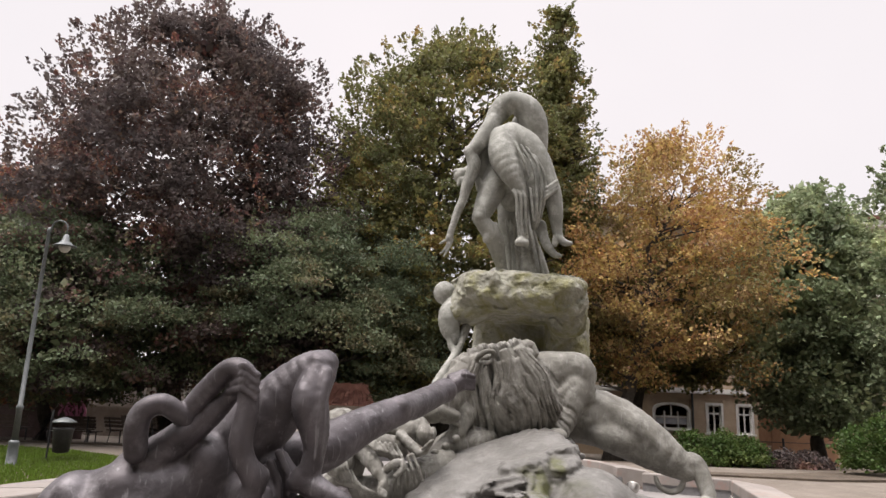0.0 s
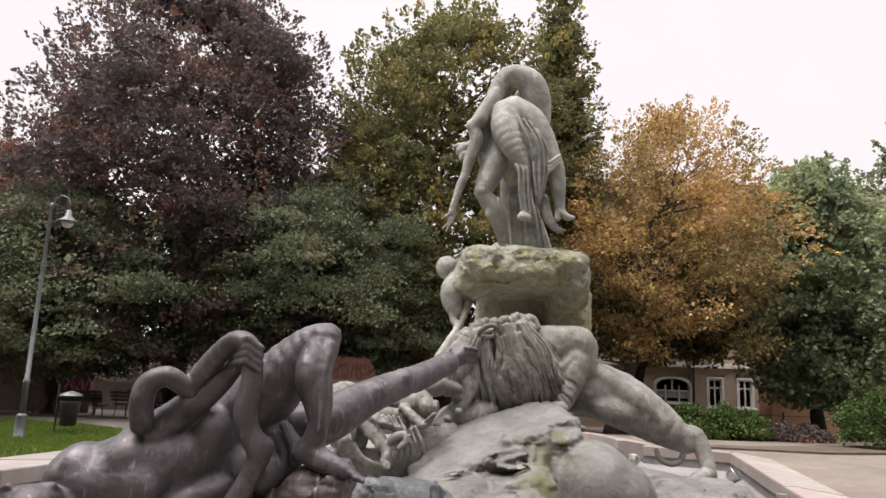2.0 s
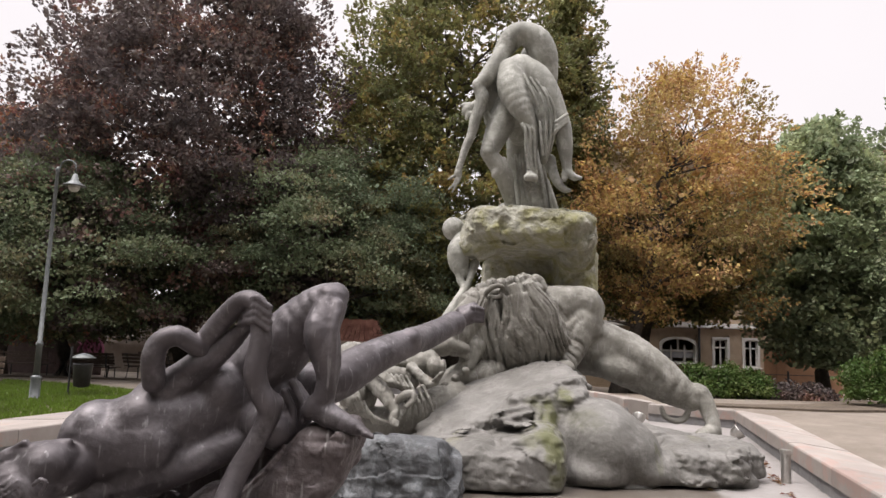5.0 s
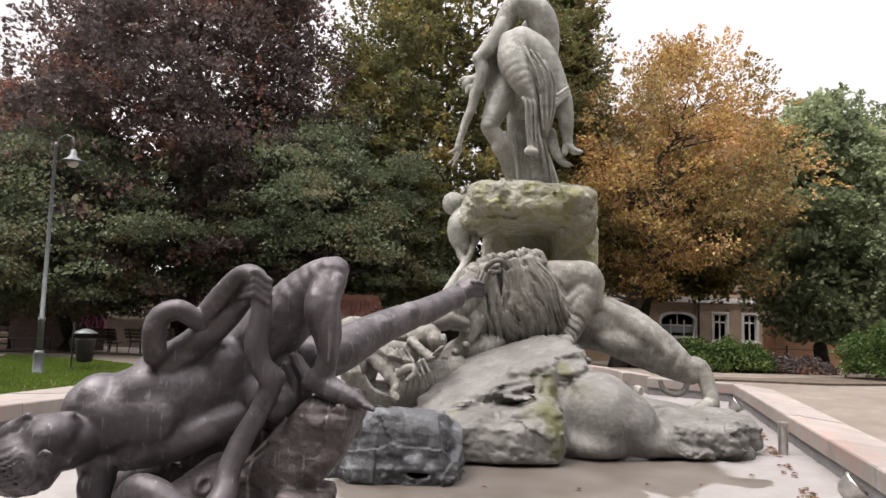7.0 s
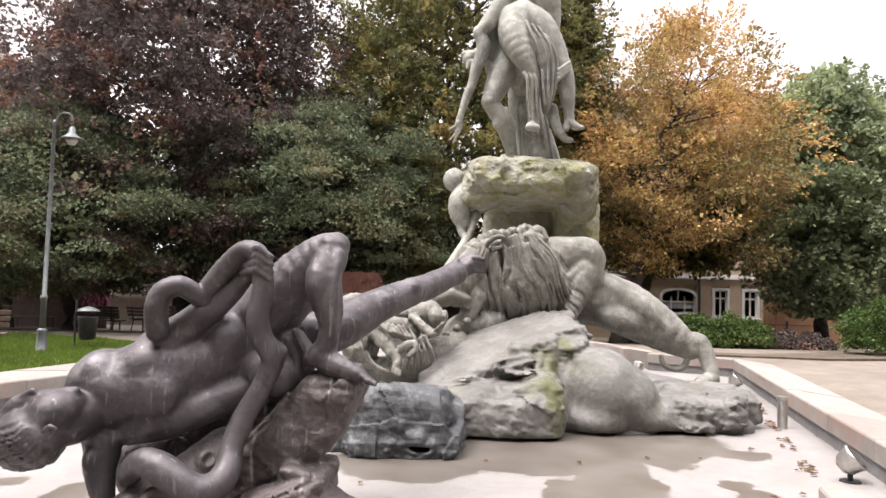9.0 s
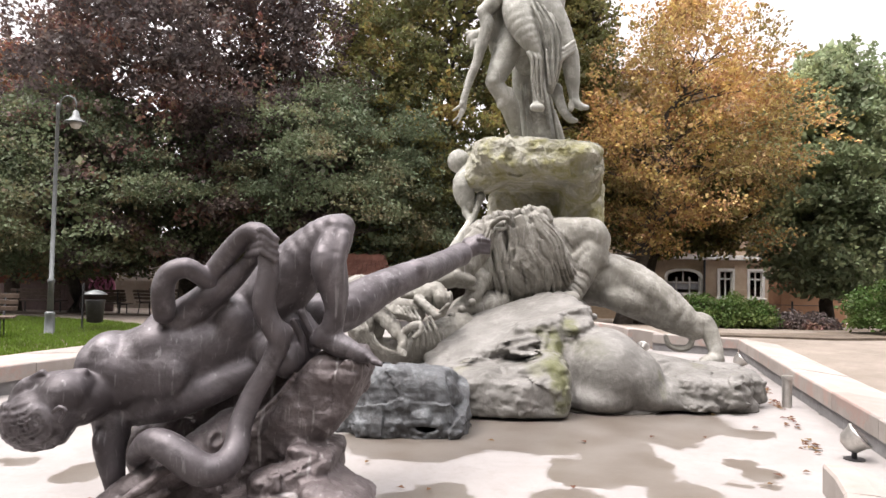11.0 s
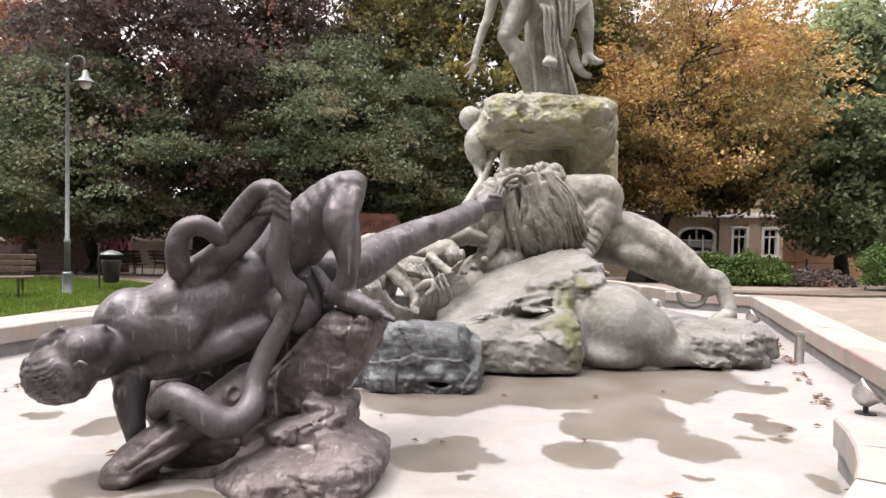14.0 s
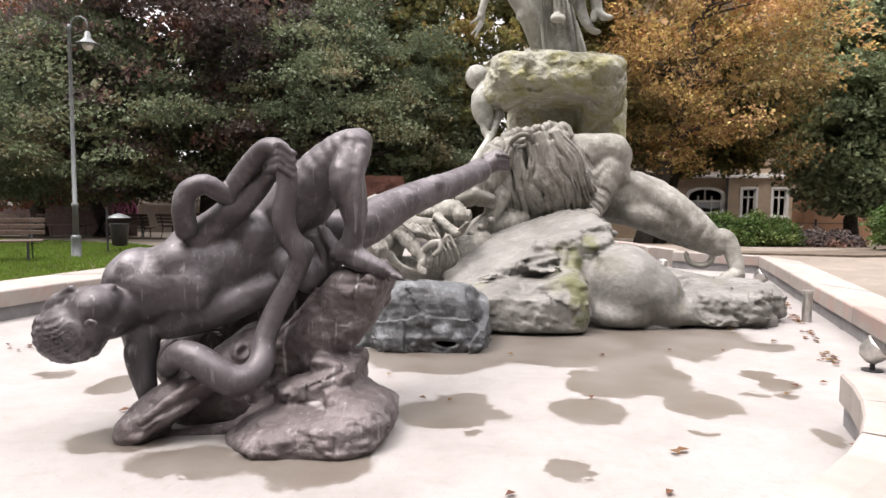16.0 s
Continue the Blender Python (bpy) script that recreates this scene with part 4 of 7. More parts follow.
def window_unit(parent, x, z, w, h, arch=False, curtain=False):
    """A casement in its reveal: white surround, frame bars, panes and the dark room behind."""
    win = new("window")
    win.parent = parent
    win.location = (x, 0, z)
    bm = bmesh.new()
    t, d = 0.11, 0.05

    def head(u, rise):
        return h + rise * math.sqrt(max(0.0, 1 - u * u)) if arch else h

    n = 15 if arch else 2
    us = np.linspace(-1, 1, n)
    rise = h * 0.42
    ring = [(-w / 2, 0.0), *[(u * w / 2, head(u, rise)) for u in us], (w / 2, 0.0)]
    c = (0, h * 0.5)
    outer = [(px_ + math.copysign(t, px_) if abs(px_) > 1e-6 else px_, pz + (t if pz > h * 0.5 else 0)) for px_, pz in ring]
    for a, b, oa, ob_ in zip(ring, ring[1:], outer, outer[1:]):
        q = [bm.verts.new((p[0], y_, p[1])) for y_ in (-d, 0.12) for p in (a, b, ob_, oa)]
        for f in ((0, 1, 2, 3), (7, 6, 5, 4), (0, 4, 5, 1), (2, 6, 7, 3)):
            bm.faces.new([q[i] for i in f])
    bmesh.ops.remove_doubles(bm, verts=bm.verts, dist=0.001)
    bmesh.ops.recalc_face_normals(bm, faces=bm.faces)
    part("window_surround", bm, WHITE_TRIM, win)
    bm = bmesh.new()
    bars = [(-w / 2, w / 2, h * 0.66, h * 0.66 + 0.09), (-w / 2, w / 2, 0, 0.07)]
    ups = (-w / 2 + 0.03, 0, w / 2 - 0.03) if not arch else (-w / 2 + 0.03, -w / 5, w / 5, w / 2 - 0.03)
    for x0, x1, z0, z1 in bars:
        box(bm, x0, x1, 0.06, 0.12, z0, z1)
    for u in ups:
        top = h if not arch or abs(u) > w * 0.3 else h * 1.05
        box(bm, u - 0.04, u + 0.04, 0.055, 0.125, 0, top)
    if arch:
        box(bm, -0.04, 0.04, 0.055, 0.125, h * 0.66, h + rise - 0.03)
    else:
        box(bm, -w / 2, w / 2, 0.06, 0.12, h - 0.07, h)
    part("window_frame", bm, WHITE_TRIM, win)
    bm = bmesh.new()
    bm.faces.new([bm.verts.new((p[0], 0.10, p[1])) for p in ring])
    part("pane", bm, GLASS, win)
    if curtain:
        bm = bmesh.new()
        box(bm, -w / 2 + 0.05, w / 2 - 0.05, 0.085, 0.095, 0.25, h * 0.64)
        part("curtain", bm, CURTAIN, win, "pale lace curtain")
    bm = bmesh.new()
    box(bm, -w / 2 - t - 0.06, w / 2 + t + 0.06, -0.14, 0.05, -0.10, 0.0, 0.02)
    part("sill", bm, WHITE_TRIM, win)


def house():
    root = empty("apartment_house", pose(0, HOUSE_Y, 0), label="peach plastered apartment house with white window surrounds", category="house")
    wins = [(12.06, 0.58, 1.75, 0.86, True), (14.27, 0.45, 0.68, 1.40, False), (15.83, 0.45, 0.68, 1.40, False), (9.35, 0.58, 1.75, 0.86, True)]
    x0, x1, top = 3.0, 27.0, 12.0
    bm = bmesh.new()
    box(bm, x0, x1, 0.1, 9.0, -1.0, top)
    part("wall", bm, PLASTER, root)
    # rusticated courses of plaster between string courses
    bm = bmesh.new()
    z = -0.9
    while z < 2.25:
        spans = [(x0, x1)]
        for wx, wz, ww, wh, ar in wins:
            if wz - 0.12 < z + 0.30 and z < wz + wh * (1.42 if ar else 1) + 0.12:
                nxt = []
                for a, b in spans:
                    l, r = wx - ww / 2 - 0.11, wx + ww / 2 + 0.11
                    nxt += [(a, min(b, l)), (max(a, r), b)]
                spans = [(a, b) for a, b in nxt if b - a > 0.05]
        for a, b in spans:
            box(bm, a, b, 0.0, 0.11, z, z + 0.285)
        z += 0.30
    part("rusticated_plaster", bm, PLASTER, root)
    bm = bmesh.new()
    box(bm, x0 - 0.1, x1 + 0.1, -0.16, 0.12, 2.4, 2.52, 0.02)
    box(bm, x0 - 0.1, x1 + 0.1, -0.10, 0.12, 2.52, 2.66, 0.02)
    box(bm, x0 - 0.1, x1 + 0.1, -0.10, 0.12, 6.6, 6.8, 0.02)
    box(bm, x0 - 0.3, x1 + 0.3, -0.4, 0.12, 11.6, 12.0, 0.05)
    part("cornice", bm, WHITE_TRIM, root)
    bm = bmesh.new()
    box(bm, x0 - 0.4, x1 + 0.4, -0.5, 9.2, 12.0, 12.25, 0.05)
    part("roof", bm, ROOF_RED, root)
    bm = bmesh.new()
    tube(bm, [(13.13, -0.08, -0.9, 0.06), (13.13, -0.08, 11.6, 0.06)], 8)
    part("downpipe", bm, BLACK_METAL, root)
    for i, (wx, wz, ww, wh, ar) in enumerate(wins):
        window_unit(root, wx, wz, ww, wh, ar, curtain=ar)
    for fz in (3.9, 7.9):
        for k in range(12):
            window_unit(root, 4.4 + 1.9 * k, fz, 0.95, 1.9, False)


house()


def annex():
    root = empty("orange_annex", pose(16.6, 33.0, -0.7), label="low orange plastered gateway wall beside the house", category="building")
    bm = bmesh.new()
    box(bm, -0.9, 2.2, 0, 1.3, -0.4, 2.3, 0.03)
    part("wall", bm, ORANGE_PLASTER, root)
    bm = bmesh.new()
    box(bm, -1.0, 2.3, -0.1, 1.4, 2.3, 2.42, 0.02)
    part("coping", bm, ORANGE_PLASTER, root)


annex()


def far_houses():
    root = empty("cream_house", pose(-17.2, 36.0, -0.6), label="cream rendered house beyond the park", category="house")
    bm = bmesh.new()
    box(bm, -1.0, 6.0, 0, 6, -0.4, 3.2)
    part("wall", bm, PALE_WALL, root)
    bm = bmesh.new()
    box(bm, -1.2, 6.2, -0.3, 6.3, 1.28, 1.42)
    part("ledge", bm, PALE_WALL, root)
    bm = bmesh.new()
    box(bm, -1.2, 6.2, -0.3, 6.3, 3.2, 3.5, 0.05)
    part("roof", bm, ROOF_RED, root)
    for k in range(3):
        window_unit(root, 0.6 + 2.1 * k, 1.7, 1.0, 1.1, False)
    root = empty("kiosk", pose(-2.75, 20.6, -0.02), label="small pale garden pavilion with a red-brown tiled roof", category="kiosk")
    bm = bmesh.new()
    box(bm, -0.62, 0.62, 0, 1.3, -0.1, 1.36)
    part("wall", bm, PALE_WALL, root)
    roof = new("roof")
    roof.parent = root
    for k in range(8):
        z0, s = 1.34 + 0.085 * k, 1 - k * 0.055
        for c in range(12):
            u = -1 + c / 6
            bm = bmesh.new()
            box(bm, 0.95 * s * u, 0.95 * s * (u + 0.155), -0.32 + 0.12 * k, -0.16 + 0.12 * k, z0, z0 + 0.05 + 0.012 * ((c * 5 + k * 3) % 4))
            part("tile", bm, ROOF_RED, roof)
    bm = bmesh.new()
    box(bm, -0.9, 0.9, -0.16, 1.5, 1.36, 1.42)
    box(bm, -0.6, 0.6, 0.3, 1.0, 1.42, 1.98)
    part("roof_deck", bm, ROOF_RED, root)
    root = empty("church_tower", pose(37.0, 60.0, -1.0), label="far pale church gable with a pointed turret", category="church")
    bm = bmesh.new()
    box(bm, -2.2, 6.0, 0, 6, 0, 15.6)
    part("wall", bm, PALE_WALL, root)
    bm = bmesh.new()
    lathe(bm, [(15.6, 0.9), (17.2, 0.9), (17.3, 1.05), (20.4, 0.04)], 8, (-0.6, 1.5, 0))
    part("turret", bm, PALE_WALL, root)
    for k in range(3):
        for z in (9.5, 12.6):
            window_unit(root, -1.0 + 2.0 * k, z, 0.8, 1.7, False)
    root = empty("board_wall", pose(-28.5, 33.0, -0.9), label="long dark brown board wall with a pale poster", category="fence")
    bm = bmesh.new()
    for k in range(60):
        box(bm, 0.2 * k, 0.2 * k + 0.192, 0, 0.05 + 0.01 * (k % 3), -0.1, 2.7 + 0.02 * (k * 7 % 5))
    part("boards", bm, BROWN_WALL, root)
    bm = bmesh.new()
    box(bm, 4.2, 6.2, -0.05, -0.01, 1.55, 2.6)
    part("poster", bm, WHITE_TRIM, root, "pale blank poster")
    rnd = random.Random(8)
    bm = bmesh.new()
    for k in range(7):
        x, z = 10.9 + 0.19 * k, 1.0 + rnd.uniform(-0.1, 0.1)
        tube(bm, [(x + rnd.uniform(-0.12, 0.12), -0.03, z + 0.16 * q + rnd.uniform(-0.05, 0.05), 0.05 + rnd.uniform(0, 0.03)) for q in range(6)], 6)
    part("graffiti", bm, PINK_PAINT, root, "pink sprayed scrawl")


far_houses()


# ---- street furniture ----
def street_lamp(x, y):
    root = empty("street_lamp", pose(x, y, 0), label="slim grey steel park lamp with a hooked arm and bell shade", category="street lamp")
    bm = bmesh.new()
    lathe(bm, [(-0.05, 0.13), (0.03, 0.13), (0.05, 0.10), (0.42, 0.095), (0.46, 0.105), (0.5, 0.075)], 14)
    part("base", bm, STEEL, root, sm=True)
    bm = bmesh.new()
    lathe(bm, [(0.5, 0.062), (1.08, 0.056), (1.10, 0.07), (1.16, 0.07), (1.18, 0.046), (4.72, 0.034), (4.74, 0.045), (4.80, 0.042), (4.84, 0.02)], 12)
    part("pole", bm, STEEL, root, sm=True)
    bm = bmesh.new()
    arc = [(0.03, 0, 4.680, 0.016)] + [(0.21 - 0.17 * math.cos(a), 0, 4.820 + 0.17 * math.sin(a), 0.016) for a in np.linspace(0.0, math.pi, 12)] + [(0.38, 0, 4.680, 0.016)]
    tube(bm, arc, 8)
    part("arm", bm, STEEL, root, sm=True)
    bm = bmesh.new()
    lathe(bm, [(4.700, 0.02), (4.680, 0.05), (4.560, 0.075), (4.500, 0.13), (4.450, 0.22), (4.435, 0.225), (4.440, 0.18)], 18, (0.38, 0, 0))
    part("shade", bm, STEEL, root, "grey enamel bell shade", sm=True)
    bm = bmesh.new()
    lathe(bm, [(4.440, 0.12), (4.380, 0.11), (4.320, 0.07), (4.305, 0.02)], 14, (0.38, 0, 0))
    part("globe", bm, WHITE_TRIM, root, "milky glass bowl", sm=True)


street_lamp(-8.32, 14.04)


def bench(x, y, turn, group=""):
    root = empty("park_bench", pose(x, y, 0, 0, 0, turn), label="park bench of brown wooden slats on dark iron legs", category="bench", group="park benches")
    for k in range(4):
        bm = bmesh.new()
        box(bm, -0.85, 0.85, -0.28 + 0.12 * k, -0.19 + 0.12 * k, 0.42, 0.455, 0.008)
        part("seat_slat", bm, BENCH_WOOD, root)
    for k in range(3):
        bm = bmesh.new()
        box(bm, -0.85, 0.85, 0.22 + 0.04 * k, 0.25 + 0.04 * k, 0.54 + 0.12 * k, 0.63 + 0.12 * k, 0.008)
        part("back_slat", bm, BENCH_WOOD, root)
    for s in (-0.62, 0.62):
        bm = bmesh.new()
        tube(bm, [(s, -0.26, -0.02, 0.025), (s, -0.24, 0.41, 0.025)], 6)
        tube(bm, [(s, 0.30, -0.02, 0.025), (s, 0.2, 0.41, 0.025), (s, 0.34, 0.88, 0.02)], 6)
        tube(bm, [(s, -0.27, 0.405, 0.02), (s, 0.22, 0.405, 0.02)], 6)
        part("leg", bm, BLACK_METAL, root)
    return root


first = bench(-9.3, 12.9, 25)
for bx, by, bt in ((-12.6, 24.2, 200), (-10.4, 24.0, 160), (-15.0, 24.6, 185), (-17.8, 25.5, 190), (-9.2, 22.4, 150), (-13.4, 26.4, 178)):
    copy_thing(first, pose(bx, by, float(fall(by)), 0, 0, bt))


def litter_bin(x, y):
    root = empty("litter_bin", pose(x, y, 0) @ Matrix.Scale(0.85, 4), label="round dark grey litter bin with a domed hood on a post", category="litter bin")
    bm = bmesh.new()
    lathe(bm, [(0.22, 0.10), (0.25, 0.19), (0.80, 0.24), (0.83, 0.25), (0.83, 0.22)], 16, (0.33, 0, 0))
    part("bucket", bm, BLACK_METAL, root, sm=True)
    bm = bmesh.new()
    lathe(bm, [(0.96, 0.29), (0.99, 0.27), (1.06, 0.14), (1.09, 0.03)], 16, (0.33, 0, 0))
    part("hood", bm, STEEL, root, sm=True)
    bm = bmesh.new()
    tube(bm, [(0, 0, -0.05, 0.025), (0, 0, 1.25, 0.025)], 8)
    tube(bm, [(0, 0, 0.75, 0.015), (0.15, 0, 0.75, 0.015)], 6)
    tube(bm, [(0, 0, 1.02, 0.015), (0.33, 0, 1.02, 0.015)], 6)
    part("post", bm, BLACK_METAL, root)


litter_bin(-8.25, 15.15)


def fence_post(x, y):
    root = empty("fence", pose(x, y, -0.75), label="thin dark iron fence post with rails", category="fence")
    bm = bmesh.new()
    tube(bm, [(0, 0, -0.1, 0.06), (0, 0, 1.18, 0.05)], 8)
    part("post", bm, BLACK_METAL, root)
    for z in (0.2, 1.0):
        bm = bmesh.new()
        tube(bm, [(-2.6, 0, z, 0.018), (2.4, 0, z, 0.018)], 6)
        part("rail", bm, BLACK_METAL, root)


fence_post(16.0, 32.5)


def overflow_pipe(x, y):
    bm = bmesh.new()
    lathe(bm, [(0.02, 0.052), (0.37, 0.052), (0.375, 0.06), (0.41, 0.06), (0.412, 0.045), (0.38, 0.04)], 16, (x, y, 0))
    tagged(part("overflow_pipe", bm, STAINLESS, sm=False), "upright dull steel overflow pipe by the basin wall", "pipe")


overflow_pipe(3.74, 7.72)


def floodlight(x, y, z, turn, s=1.0):
    root = empty("floodlight", pose(x, y, z, 0, 0, turn) @ Matrix.Scale(s, 4), label="small round basin floodlight on a bracket", category="floodlight")
    bm = bmesh.new()
    q = Euler((radians(48), 0, 0)).to_matrix()
    tube(bm, [(*(q @ Vector((0, 0, k)) + Vector((0, 0, 0.16))), r) for k, r in ((-0.09, 0.05), (-0.05, 0.09), (0.03, 0.105), (0.045, 0.115), (0.06, 0.115))], 18)
    part("housing", bm, STAINLESS, root, sm=True)
    bm = bmesh.new()
    tube(bm, [(*(q @ Vector((0, 0, k)) + Vector((0, 0, 0.16))), 0.098) for k in (0.05, 0.064)], 18)
    part("lens", bm, GLASS, root)
    bm = bmesh.new()
    tube(bm, [(0, 0, 0, 0.02), (0, 0, 0.15, 0.02)], 8)
    tube(bm, [(0, 0, 0.0, 0.08), (0, 0, 0.012, 0.08)], 10)
    part("bracket", bm, BLACK_METAL, root)


floodlight(3.22, 5.55, FLOOR_Z, 60)
floodlight(4.42, 10.6, FLOOR_Z, 70)
floodlight(3.35, 12.1, FLOOR_Z, 150)
floodlight(-3.72, 6.05, FLOOR_Z, -60)


def litter():
    """Fallen leaves on the basin floor and along the foot of the wall."""
    r = np.random.RandomState(9)
    p = np.stack([r.uniform(-3.2, 3.0, 36), r.uniform(2.9, 7.5, 36)], 1)
    t = r.rand(170)
    wall = np.stack([2.75 + 1.9 * t - np.abs(r.normal(0, 0.07, 170)), 4.75 + 6.0 * t], 1)
    wall = wall[(t > 0.12) & (np.sin(t * 40) > -0.3)]
    p = np.concatenate([p, wall, np.stack([r.uniform(-4.1, -3.7, 50), r.uniform(5.2, 8.5, 50)], 1)])
    c = np.c_[p, np.full(len(p), FLOOR_Z + 0.013)]
    a = r.rand(len(p)) * 6.283
    s = r.uniform(0.02, 0.05, len(p))[:, None]
    u, w = np.stack([np.cos(a), np.sin(a), 0 * a], 1), np.stack([-np.sin(a), np.cos(a), 0 * a], 1)
    lift = np.array([0, 0, 0.012])
    v = np.stack([c - u * s, c + w * s * 0.6 + lift, c + u * s, c - w * s * 0.6 + lift], 1).reshape(-1, 3)
    k = np.arange(len(p))[:, None] * 4
    tagged(arrays("fallen_leaves", v, np.concatenate([k + [0, 1, 2], k + [0, 2, 3]]), FALLEN_LEAF), "scattered brown fallen leaves on the basin floor", "leaves", kind="stuff")


litter()


# ---- the sculptures ----

def front_rock():
    """The dark rock that the fallen figure lies over."""
    s = Sculpt((-2.086, 3.240, -0.020), (-0.204, 4.771, 1.230), 0.0105)
    s.blob((-0.861, 4.220, 0.642), (0.409, 0.270, 0.191), (0, -50, 0), 0.03, power=4.5)
    s.blob((-0.673, 4.200, 0.882), (0.202, 0.240, 0.098), (0, -24, 0), 0.03, power=3.5)
    s.blob((-1.074, 4.240, 0.447), (0.185, 0.260, 0.214), (0, -20, 0), 0.03, power=3.5)
    s.blob((-0.785, 4.080, 0.385), (0.137, 0.250, 0.096), (0, 8, 0), 0.02, power=4.5)
    s.blob((-0.917, 4.020, 0.294), (0.210, 0.260, 0.095), (0, -14, 0), 0.024, power=4)
    s.limb([(-1.836, 4.320, 0.339, 0.191), (-1.584, 4.350, 0.467, 0.213), (-1.301, 4.400, 0.593, 0.214), (-0.997, 4.380, 0.787, 0.168)], 0.05)
    s.blob((-1.499, 4.200, 0.140), (0.393, 0.280, 0.236), (0, -10, 0), 0.05, power=3)
    s.facet(0.010, 0.34, 0.6, 1)
    s.rough(0.009, 0.26, 0.4, (1, 1, 1.4))
    s.blob((-0.885, 3.820, 0.127), (0.433, 0.370, 0.142), (6, -9, 0), 0.02, power=3)
    s.blob((-0.624, 3.900, 0.194), (0.197, 0.300, 0.118), (0, 20, 0), 0.024, power=3.2)
    s.blob((-1.104, 3.720, 0.085), (0.183, 0.250, 0.076), (0, -12, 0), 0.02, power=3)
    s.facet(0.007, 0.40, 0.6, 2)
    s.limb([(-1.860, 3.660, 0.107, 0.104), (-1.744, 3.760, 0.212, 0.116), (-1.614, 3.860, 0.311, 0.112), (-1.458, 4.000, 0.392, 0.135), (-1.289, 4.120, 0.488, 0.153)], 0.02)
    s.limb([(-1.764, 3.560, 0.201, 0.027), (-1.611, 3.640, 0.317, 0.031), (-1.491, 3.740, 0.413, 0.029)], 0.02)
    s.limb([(-1.795, 3.580, 0.102, 0.025), (-1.654, 3.660, 0.189, 0.028), (-1.535, 3.760, 0.250, 0.022)], 0.02)
    s.limb([(-1.735, 3.760, 0.038, 0.042), (-1.555, 3.800, 0.045, 0.045), (-1.305, 3.840, 0.077, 0.056)], 0.04)
    s.blob((-1.707, 4.000, -0.014), (0.205, 0.220, 0.062), (0, -5, 0), 0.04)
    s.rough(0.008, 0.16, 0.5, (1.3, 1.3, 0.7))
    s.blob((-1.361, 4.000, 0.480), (0.074, 0.100, 0.081), (0, 0, 0), 0.01)
    s.blob((-1.319, 3.880, 0.512), (0.043, 0.080, 0.049), (0, 0, 0), 0.01, carve=True)
    s.limb([(-1.070, 3.720, 0.273, 0.009), (-0.857, 3.760, 0.369, 0.011), (-0.689, 3.820, 0.438, 0.010)], 0.012, carve=True)
    s.rough(0.004, 0.12, 0.7, (1.6, 1.2, 0.9))
    s.rough(0.004, 0.05, 0.5)
    s.above(0.05)
    tagged(s.skin("rock_base", BRONZE_ROCK), "dark cast bronze rock under the fallen figure", "rock")


front_rock()

